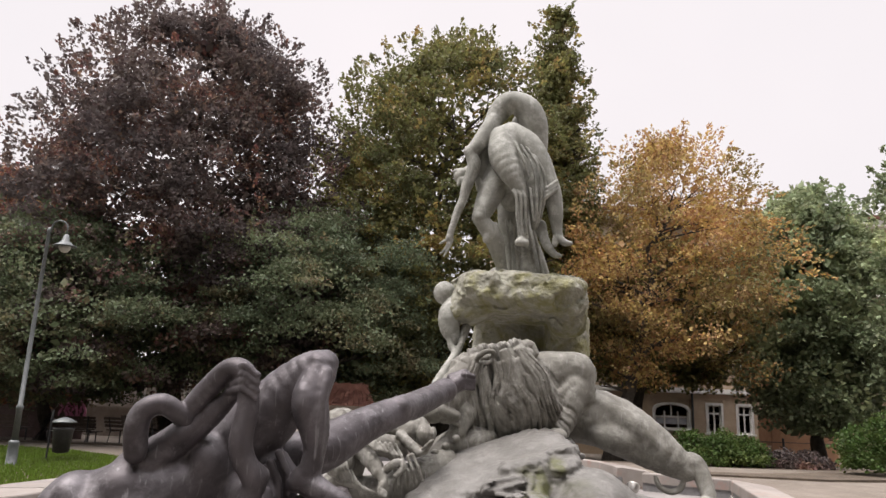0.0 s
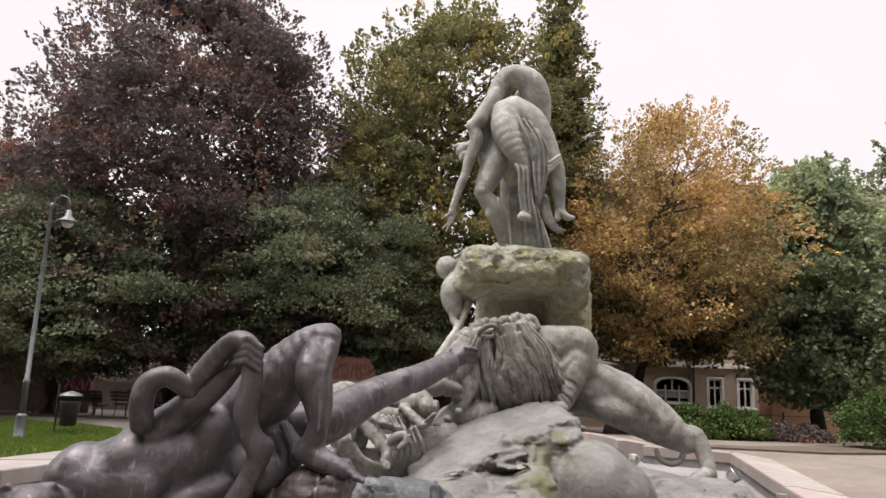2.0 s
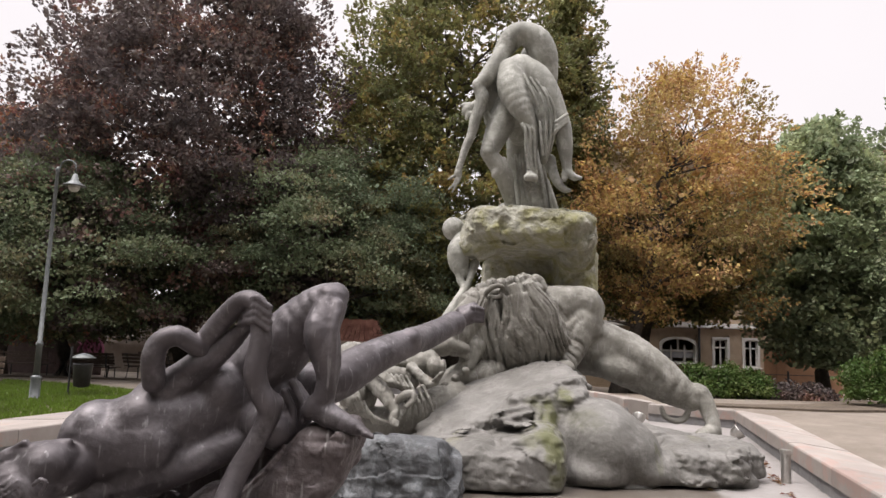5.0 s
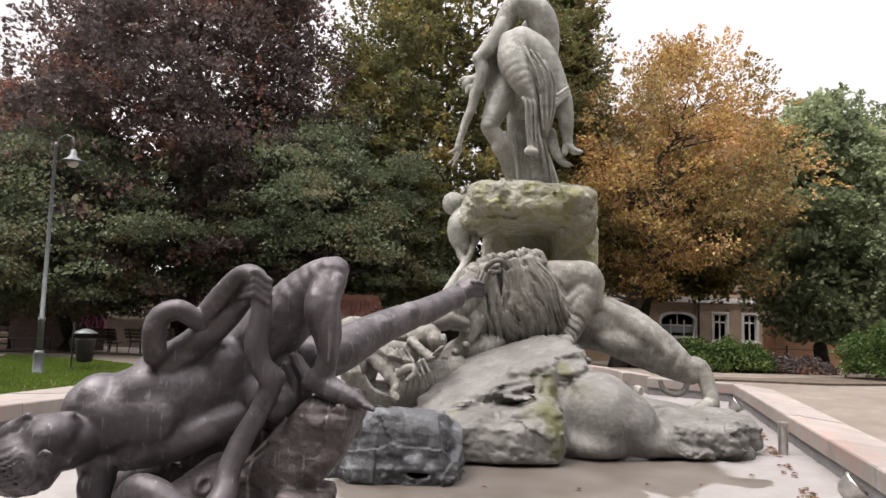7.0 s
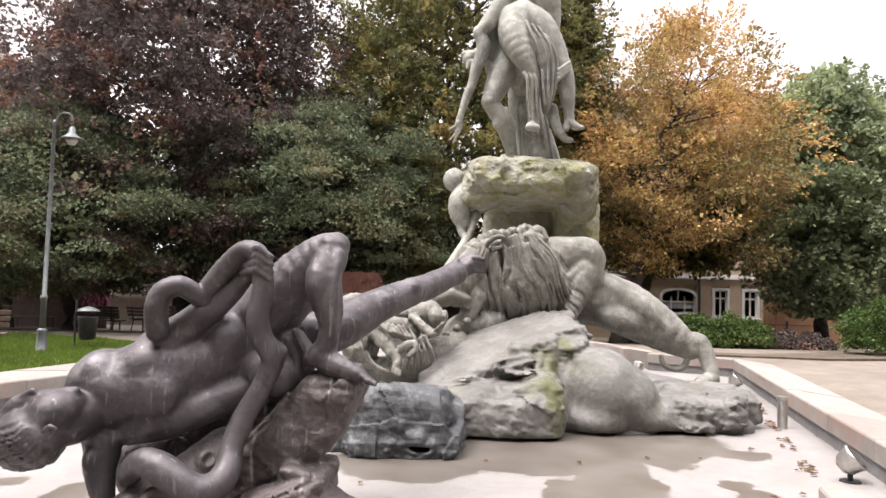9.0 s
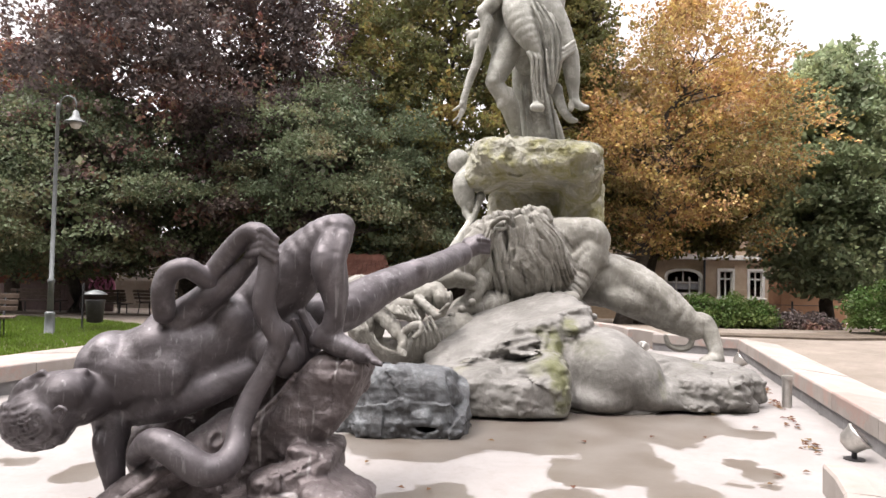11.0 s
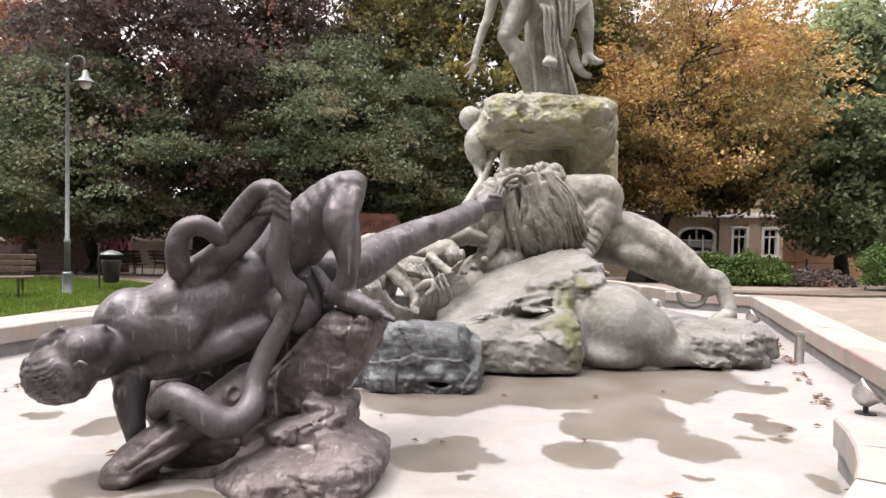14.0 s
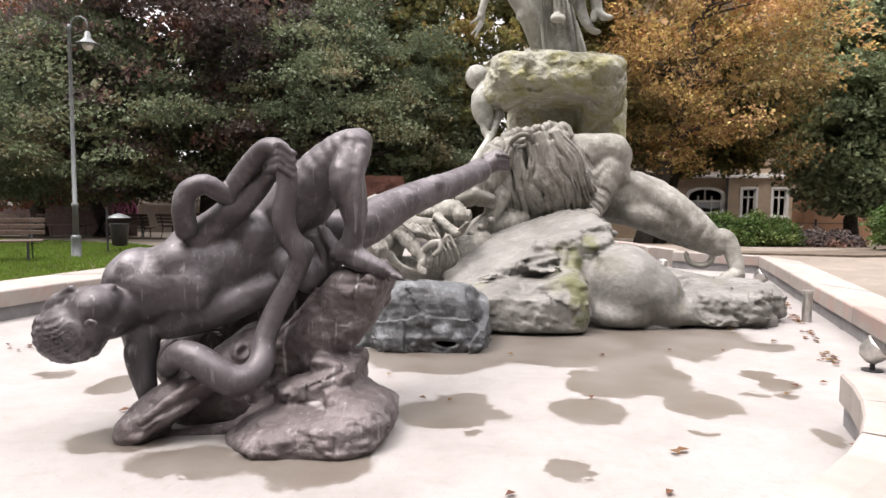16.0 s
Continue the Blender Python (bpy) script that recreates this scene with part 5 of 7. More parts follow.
def fallen_statue():
    """The fallen figure over the front rock."""
    s = Sculpt((-2.480, 3.340, 0.142), (0.460, 6.260, 1.960), 0.011)
    s.limb([(-1.981, 4.000, 0.844, 0.202), (-1.800, 4.020, 0.889, 0.237), (-1.617, 4.080, 0.952, 0.233), (-1.432, 4.150, 1.038, 0.208), (-1.230, 4.240, 1.107, 0.190)], 0.03)
    s.blob((-2.001, 3.990, 0.828), (0.128, 0.240, 0.222), (0, 6, 0), 0.03, power=3.5)
    s.blob((-1.954, 3.940, 0.990), (0.133, 0.160, 0.119), (0, -12, 0), 0.025)
    s.blob((-1.720, 3.970, 1.024), (0.166, 0.150, 0.133), (0, -18, 0), 0.05)
    s.blob((-1.869, 3.860, 0.833), (0.137, 0.100, 0.156), (0, 0, 0), 0.06)
    s.blob((-1.634, 3.870, 0.852), (0.150, 0.090, 0.130), (0, -20, 0), 0.06)
    s.blob((-1.301, 4.130, 1.166), (0.144, 0.170, 0.158), (0, -15, 0), 0.03)
    s.limb([(-2.080, 3.960, 0.635, 0.054), (-1.876, 3.950, 0.647, 0.087), (-1.620, 3.950, 0.706, 0.107), (-1.390, 4.020, 0.786, 0.101), (-1.209, 4.100, 0.866, 0.089)], 0.045)
    s.limb([(-1.997, 3.780, 0.685, 0.008), (-1.722, 3.765, 0.725, 0.010), (-1.455, 3.790, 0.815, 0.011), (-1.218, 3.910, 0.919, 0.008)], 0.014, carve=True)
    s.limb([(-1.748, 3.800, 1.117, 0.006), (-1.757, 3.745, 1.027, 0.009), (-1.739, 3.730, 0.918, 0.006)], 0.025, carve=True)
    s.limb([(-1.485, 3.840, 1.149, 0.006), (-1.425, 3.780, 1.028, 0.011), (-1.434, 3.780, 0.900, 0.006)], 0.018, carve=True)
    s.limb([(-1.343, 3.950, 1.209, 0.007), (-1.305, 3.900, 1.082, 0.010), (-1.320, 3.900, 0.951, 0.007)], 0.016, carve=True)
    s.blob((-1.078, 4.200, 0.996), (0.161, 0.200, 0.154), (0, 0, 0), 0.025)
    s.blob((-0.978, 4.120, 0.943), (0.110, 0.150, 0.117), (0, -20, 0), 0.02)
    s.limb([(-0.958, 4.220, 1.129, 0.119), (-0.870, 4.220, 1.060, 0.091), (-0.884, 4.200, 0.957, 0.077)], 0.03)
    s.limb([(-0.940, 4.080, 1.173, 0.024), (-0.885, 4.080, 1.072, 0.021), (-0.872, 4.080, 0.943, 0.018)], 0.016)
    s.limb([(-0.898, 4.080, 1.225, 0.024), (-0.831, 4.080, 1.107, 0.021), (-0.824, 4.080, 1.005, 0.018)], 0.016)
    s.limb([(-0.977, 4.080, 1.139, 0.024), (-0.927, 4.080, 1.031, 0.021), (-0.920, 4.080, 0.915, 0.018)], 0.016)
    s.limb([(-1.235, 4.260, 1.176, 0.198), (-1.068, 4.240, 1.365, 0.196), (-0.910, 4.200, 1.547, 0.166), (-0.768, 4.150, 1.689, 0.119), (-0.688, 4.120, 1.734, 0.091)], 0.02)
    s.blob((-0.691, 4.100, 1.746), (0.087, 0.090, 0.064), (0, 20, 0), 0.015)
    s.limb([(-0.696, 4.090, 1.685, 0.097), (-0.734, 4.040, 1.551, 0.106), (-0.719, 4.030, 1.452, 0.103), (-0.692, 4.030, 1.346, 0.083), (-0.686, 4.030, 1.240, 0.063), (-0.706, 4.030, 1.139, 0.067)], 0.008)
    s.limb([(-0.643, 4.010, 1.687, 0.033), (-0.653, 3.955, 1.542, 0.029), (-0.655, 3.965, 1.380, 0.026), (-0.665, 3.985, 1.216, 0.026)], 0.02)
    s.blob((-0.760, 4.000, 1.516), (0.049, 0.080, 0.112), (0, -6, 0), 0.025)
    s.limb([(-0.742, 4.040, 1.098, 0.074), (-0.644, 4.020, 1.041, 0.070), (-0.547, 4.000, 1.004, 0.053), (-0.480, 3.990, 0.983, 0.036)], 0.012)
    s.blob((-0.777, 4.050, 1.070), (0.060, 0.080, 0.050), (0, 0, 0), 0.012)
    s.limb([(-0.510, 4.020, 1.002, 0.022), (-0.469, 4.010, 0.984, 0.020), (-0.434, 4.000, 0.972, 0.015)], 0.004)
    s.limb([(-0.493, 3.992, 0.994, 0.021), (-0.452, 3.982, 0.978, 0.020), (-0.424, 3.972, 0.968, 0.015)], 0.004)
    s.limb([(-0.476, 3.964, 0.986, 0.021), (-0.436, 3.954, 0.971, 0.020), (-0.415, 3.944, 0.963, 0.015)], 0.004)
    s.limb([(-0.460, 3.936, 0.978, 0.021), (-0.419, 3.926, 0.965, 0.020), (-0.405, 3.916, 0.959, 0.015)], 0.004)
    s.limb([(-0.444, 3.908, 0.970, 0.021), (-0.403, 3.898, 0.959, 0.019), (-0.396, 3.888, 0.955, 0.015)], 0.004)
    s.limb([(-1.023, 4.500, 1.108, 0.157), (-0.857, 4.520, 1.177, 0.157), (-0.702, 4.660, 1.240, 0.150), (-0.539, 4.860, 1.346, 0.128), (-0.374, 5.050, 1.431, 0.112), (-0.270, 5.200, 1.474, 0.102)], 0.018)
    s.limb([(-0.567, 4.760, 1.253, 0.031), (-0.426, 4.940, 1.345, 0.037), (-0.273, 5.110, 1.419, 0.034)], 0.02)
    s.limb([(-0.543, 4.720, 1.278, 0.008), (-0.404, 4.920, 1.362, 0.012), (-0.292, 5.070, 1.411, 0.008)], 0.014, carve=True)
    s.limb([(-0.278, 5.200, 1.478, 0.098), (-0.160, 5.500, 1.518, 0.104), (-0.018, 5.800, 1.599, 0.095), (0.078, 5.950, 1.643, 0.087)], 0.012)
    s.blob((-0.274, 5.120, 1.495), (0.084, 0.090, 0.084), (0, -20, 0), 0.015)
    s.limb([(0.059, 5.920, 1.642, 0.102), (0.030, 5.880, 1.626, 0.101)], 0.006)
    s.limb([(0.10, 6.09, 1.66, 0.065), (0.20, 6.13, 1.72, 0.080), (0.27, 6.13, 1.74, 0.065)], 0.018)
    s.limb([(0.13, 6.15, 1.74, 0.060), (0.23, 6.14, 1.79, 0.045)], 0.012)
    for z in (1.78, 1.74, 1.71, 1.68):
        s.limb([(0.23, 6.08, z, 0.030), (0.31, 6.08, z - 0.01, 0.022)], 0.005)
    s.limb([(-1.693, 4.020, 1.100, 0.121), (-1.512, 4.000, 1.238, 0.100), (-1.382, 4.000, 1.346, 0.086), (-1.260, 3.980, 1.446, 0.066), (-1.173, 3.960, 1.531, 0.046), (-1.137, 3.950, 1.570, 0.046)], 0.018)
    s.blob((-1.425, 3.950, 1.313), (0.092, 0.070, 0.053), (0, -38, 0), 0.03)
    s.blob((-1.13, 3.94, 1.60), (0.05, 0.06, 0.07), (0, 0, 0), 0.012)
    for z, r in ((1.68, 0.022), (1.64, 0.022), (1.60, 0.022), (1.56, 0.019)):
        s.limb([(-1.18, 3.92, z, 0.023), (-1.06, 3.81, z + 0.02, 0.025), (-0.99, 3.81, z - 0.03, r)], 0.005)
    s.limb([(-1.962, 3.920, 0.705, 0.113), (-1.915, 3.900, 0.576, 0.102), (-1.905, 3.860, 0.452, 0.085), (-1.878, 3.840, 0.351, 0.069), (-1.860, 3.840, 0.258, 0.056)], 0.015)
    s.blob((-1.931, 3.820, 0.501), (0.042, 0.070, 0.084), (0, -8, 0), 0.014)
    s.limb([(-1.841, 3.790, 0.581, 0.006), (-1.806, 3.770, 0.535, 0.008), (-1.800, 3.780, 0.474, 0.005)], 0.01, carve=True)
    s.limb([(-1.95, 3.91, 0.81, 0.145), (-1.98, 3.80, 0.77, 0.129), (-2.02, 3.74, 0.74, 0.133)], 0.018)
    s.blob((-2.17, 3.65, 0.68), (0.21, 0.17, 0.16), (0, -22, 0), 0.018)
    s.blob((-2.07, 3.66, 0.79), (0.15, 0.14, 0.12), (0, -30, 0), 0.018)
    s.limb([(-2.30, 3.65, 0.76, 0.050), (-2.24, 3.64, 0.83, 0.053), (-2.11, 3.66, 0.86, 0.056), (-1.99, 3.71, 0.84, 0.063)], 0.018)
    s.limb([(-2.21, 3.62, 0.88, 0.018), (-2.16, 3.62, 0.91, 0.021), (-2.13, 3.62, 0.89, 0.015)], 0.007)
    s.limb([(-2.10, 3.65, 0.90, 0.015), (-2.07, 3.65, 0.91, 0.015)], 0.006)
    s.limb([(-2.03, 3.68, 0.90, 0.028), (-1.98, 3.69, 0.90, 0.031)], 0.012)
    s.limb([(-2.02, 3.49, 0.73, 0.012), (-1.98, 3.48, 0.76, 0.013), (-1.95, 3.48, 0.74, 0.013), (-1.98, 3.49, 0.69, 0.012)], 0.005)
    s.comb((-2.03, 0.80), (-2.19, 3.58, 0.64), (0.20, 0.26, 0.145), 11, 0.012, 0.7)
    r = random.Random(8)
    for _ in range(260):
        d = Vector((r.gauss(0, 1), r.gauss(0, 1), r.gauss(0, 1))).normalized()
        if d.z < 0.25 - 0.9 * d.x and d.y < 0.5:
            s.blob((-2.19 + 0.178 * d.x, 3.65 + 0.14 * d.y, 0.66 + 0.148 * d.z), (0.030, 0.030, 0.019), (0, r.uniform(-60, 60), 0), 0.006)
    s.limb([(-2.014, 3.800, 0.791, 0.029), (-2.019, 3.660, 0.776, 0.028), (-2.025, 3.600, 0.743, 0.018)], 0.02)
    s.limb([(-2.250, 3.600, 0.820, 0.017), (-2.215, 3.600, 0.845, 0.013), (-2.197, 3.600, 0.821, 0.009)], 0.006)
    s.limb([(-2.287, 3.600, 0.770, 0.017), (-2.260, 3.600, 0.801, 0.013), (-2.223, 3.600, 0.796, 0.009)], 0.006)
    s.rough(0.004, 0.14, 0.3)
    s.rough(0.002, 0.03, 0.4)
    tagged(s.skin("statue", BRONZE), "dark bronze statue of a falling figure, over life size", "statue")


fallen_statue()

def serpent():
    """The serpent."""
    s = Sculpt((-1.90, 3.41, 0.20), (-0.78, 4.12, 1.86), 0.009)
    s.limb([(-1.68, 3.89, 1.23, 0.026), (-1.63, 3.87, 1.22, 0.061), (-1.63, 3.84, 1.34, 0.064), (-1.60, 3.84, 1.44, 0.061), (-1.51, 3.86, 1.48, 0.058), (-1.43, 3.90, 1.43, 0.055), (-1.40, 3.93, 1.40, 0.052)], 0.006)
    s.limb([(-1.43, 3.95, 1.40, 0.049), (-1.36, 3.94, 1.49, 0.059), (-1.28, 3.94, 1.59, 0.062), (-1.18, 3.91, 1.68, 0.061), (-1.10, 3.88, 1.68, 0.061), (-1.06, 3.87, 1.62, 0.060), (-1.04, 3.86, 1.47, 0.060), (-1.06, 3.85, 1.31, 0.064), (-1.04, 3.86, 1.21, 0.064), (-0.99, 3.87, 1.12, 0.061), (-0.98, 3.89, 1.05, 0.061), (-1.04, 3.89, 0.91, 0.058), (-1.12, 3.88, 0.76, 0.062), (-1.17, 3.84, 0.60, 0.065), (-1.17, 3.78, 0.49, 0.073), (-1.21, 3.70, 0.42, 0.081), (-1.29, 3.65, 0.41, 0.087), (-1.37, 3.62, 0.46, 0.086), (-1.47, 3.62, 0.53, 0.083), (-1.58, 3.66, 0.55, 0.074), (-1.68, 3.75, 0.48, 0.064), (-1.73, 3.82, 0.42, 0.052)], 0.006)
    s.limb([(-1.03, 3.87, 1.19, 0.045), (-0.95, 3.91, 1.12, 0.049), (-0.97, 3.94, 1.04, 0.043)], 0.012)
    tagged(s.skin("serpent_statue", BRONZE), "thick dark bronze serpent coiled about the fallen statue", "statue")


serpent()

def boulder():
    """The blue-grey boulder behind the front rock."""
    s = Sculpt((-1.413, 5.586, -0.020), (0.477, 6.936, 0.917), 0.0135)
    s.blob((-0.371, 6.320, 0.301), (0.464, 0.420, 0.316), (-8, 3, 0), 0.024, power=4.5)
    s.blob((-0.705, 6.380, 0.252), (0.277, 0.400, 0.267), (-6, -32, 0), 0.024, power=4)
    s.blob((-0.039, 6.350, 0.259), (0.180, 0.380, 0.264), (0, 8, 0), 0.024, power=4)
    s.blob((-0.969, 6.350, 0.069), (0.181, 0.320, 0.107), (0, -22, 0), 0.03, power=3)
    s.blob((-0.374, 6.220, 0.119), (0.478, 0.360, 0.135), (0, 0, 0), 0.024, power=4)
    s.facet(0.022, 0.46, 0.6, 6)
    s.rough(0.018, 0.3, 0.5, (1.2, 1, 0.9))
    s.rough(0.007, 0.07, 0.5)
    s.crack([(-0.282, 0.148, 0.0149), (-0.208, 0.134, 0.0248), (-0.133, 0.141, 0.0149)], 6.07, 0.006)
    s.above(0.05)
    tagged(s.skin("boulder", BLUE_ROCK), "blue-grey weathered bronze boulder on the basin floor", "rock")


boulder()

def central_rock():
    """The rocks that carry the central group."""
    s = Sculpt((-1.202, 6.424, -0.020), (3.905, 11.610, 2.510), 0.0165)
    s.blob((0.610, 7.200, 0.232), (0.596, 0.550, 0.262), (0, -2, 0), 0.04, power=4)
    s.blob((0.281, 7.200, 0.335), (0.286, 0.450, 0.239), (0, -14, 0), 0.05, power=3)
    s.blob((0.854, 7.300, 0.420), (0.349, 0.500, 0.253), (0, -6, 0), 0.05, power=3)
    s.blob((2.770, 7.750, 0.252), (0.507, 0.580, 0.209), (0, -1, 0), 0.05, power=3.4)
    s.blob((3.341, 8.000, 0.235), (0.176, 0.420, 0.222), (0, 0, 0), 0.05, power=3)
    s.blob((2.559, 8.200, 0.387), (0.470, 0.500, 0.148), (0, 14, 0), 0.06, power=2.6)
    s.blob((3.196, 8.400, 0.370), (0.411, 0.400, 0.096), (0, 3, 0), 0.04)
    s.facet(0.010, 0.45, 0.6, 3)
    s.rough(0.012, 0.30, 0.4, (1.2, 1, 1.0))
    s.limb([(-0.967, 8.100, 0.379, 0.176), (-0.500, 8.200, 0.442, 0.204), (0.044, 8.500, 0.556, 0.253), (0.702, 8.900, 0.744, 0.308), (1.531, 9.100, 0.889, 0.328)], 0.08)
    s.blob((0.460, 7.800, 0.531), (0.632, 0.500, 0.097), (14, -13, 0), 0.012, power=3.5)
    s.blob((0.830, 7.680, 0.627), (0.228, 0.450, 0.127), (8, -10, 0), 0.02, power=3.2)
    s.blob((0.106, 7.740, 0.468), (0.333, 0.450, 0.064), (0, -10, 0), 0.012, power=3)
    s.rough(0.009, 0.24, 0.4, (1.7, 1, 0.8))
    s.blob((0.602, 8.050, 0.784), (0.941, 0.600, 0.159), (20, -18, 0), 0.01, power=4)
    s.blob((1.190, 8.050, 0.951), (0.369, 0.620, 0.139), (16, -15, 0), 0.016, power=4)
    s.blob((0.041, 7.940, 0.601), (0.407, 0.450, 0.085), (14, -19, 0), 0.012, power=3)
    s.blob((1.368, 8.150, 1.047), (0.200, 0.550, 0.080), (0, -10, 0), 0.02, power=3)
    s.blob((0.958, 7.750, 0.890), (0.305, 0.300, 0.102), (0, -14, 0), 0.04, power=2.6)
    s.blob((0.717, 7.500, 0.719), (0.247, 0.250, 0.074), (0, -12, 0), 0.03, power=2.6)
    s.limb([(1.506, 7.900, 1.016, 0.052), (1.622, 7.900, 1.004, 0.045)], 0.015)
    s.rough(0.011, 0.24, 0.4, (1.7, 1, 0.8))
    s.crack([(-0.191, 0.525, 0.0152), (0.100, 0.628, 0.0304), (0.310, 0.728, 0.0485), (0.490, 0.816, 0.0545), (0.628, 0.842, 0.0242)], 7.57, 0.02)
    s.crack([(-0.067, 0.492, 0.0149), (0.248, 0.545, 0.0268), (0.573, 0.592, 0.0416), (0.762, 0.606, 0.0356), (0.914, 0.656, 0.0178)], 7.42, 0.02)
    s.crack([(0.426, 0.692, 0.0150), (0.663, 0.755, 0.0298), (0.899, 0.806, 0.0179)], 7.39, 0.02)
    s.crack([(0.205, 0.949, 0.0122), (0.308, 0.980, 0.0183), (0.429, 0.976, 0.0122)], 7.52, 0.008)
    s.limb([(1.397, 7.850, 0.940, 0.103), (1.174, 7.620, 0.802, 0.113), (1.051, 7.420, 0.634, 0.110), (1.037, 7.280, 0.426, 0.132), (1.095, 7.150, 0.177, 0.130)], 0.04)
    s.limb([(1.219, 7.600, 0.854, 0.050), (1.083, 7.400, 0.710, 0.055), (1.063, 7.150, 0.534, 0.053), (1.111, 7.050, 0.313, 0.052)], 0.02)
    s.limb([(1.015, 7.450, 0.802, 0.043), (0.944, 7.250, 0.639, 0.042), (0.951, 7.100, 0.509, 0.035)], 0.02)
    s.rough(0.008, 0.10, 0.5, (1.1, 1, 1.0))
    s.limb([(1.290, 7.600, 0.542, 0.225), (1.312, 7.500, 0.212, 0.223)], 0.05)
    s.blob((1.676, 7.650, 0.402), (0.465, 0.660, 0.503), (0, 6, 0), 0.05)
    s.blob((1.895, 7.650, 0.355), (0.452, 0.600, 0.390), (0, 28, 0), 0.06)
    s.blob((2.087, 7.650, 0.200), (0.465, 0.560, 0.214), (0, 8, 0), 0.08)
    s.blob((1.569, 7.550, 0.176), (0.436, 0.580, 0.249), (0, 0, 0), 0.08)
    s.rough(0.006, 0.22, 0.3)
    s.rough(0.004, 0.06, 0.45)
    s.above(0.095)
    s.blob((0.585, 7.200, -0.035), (0.550, 0.500, 0.132), (0, 0, 0), 0.016, power=4)
    s.blob((1.678, 7.600, -0.021), (0.596, 0.500, 0.151), (0, 0, 0), 0.016, power=4)
    s.blob((2.826, 7.800, 0.077), (0.524, 0.500, 0.128), (0, 0, 0), 0.016, power=4)
    s.blob((1.30, 10.95, 1.57), (0.77, 0.60, 0.94), (0, 0, 0), 0.08)
    s.above(0.05)
    tagged(s.skin("central_rock", PATINA_ROCK), "pale grey-green cast bronze rocks in the basin", "rock")


central_rock()

def top_boulder():
    """The mossy boulder on top, overhanging its foot."""
    s = Sculpt((-0.317, 8.966, 1.161), (2.834, 12.485, 4.380), 0.02)
    s.blob((1.158, 10.250, 3.096), (0.925, 1.020, 0.308), (0, 3, 0), 0.05, power=4)
    s.blob((0.487, 10.150, 2.989), (0.288, 0.620, 0.305), (0, -22, 0), 0.04, power=3)
    s.blob((0.298, 10.000, 2.894), (0.150, 0.340, 0.200), (0, -10, 0), 0.03, power=2.6)
    s.blob((1.886, 10.300, 2.974), (0.258, 0.740, 0.446), (0, 4, 0), 0.05, power=3.2)
    s.blob((1.949, 10.650, 2.581), (0.317, 0.500, 0.510), (0, 6, 0), 0.05, power=3)
    s.blob((1.491, 11.300, 2.345), (0.937, 0.550, 0.742), (0, 0, 0), 0.05, power=4)
    s.blob((0.994, 10.000, 3.189), (0.670, 0.600, 0.168), (0, 3, 0), 0.04, power=3)
    s.facet(0.016, 0.40, 0.6, 4)
    s.rough(0.022, 0.45, 0.4, (1.4, 1, 0.8))
    s.rough(0.010, 0.13, 0.5)
    tagged(s.skin("mossy_boulder", MOSSY_ROCK), "large pale boulder with yellow-green moss under the upper statue", "rock")


top_boulder()

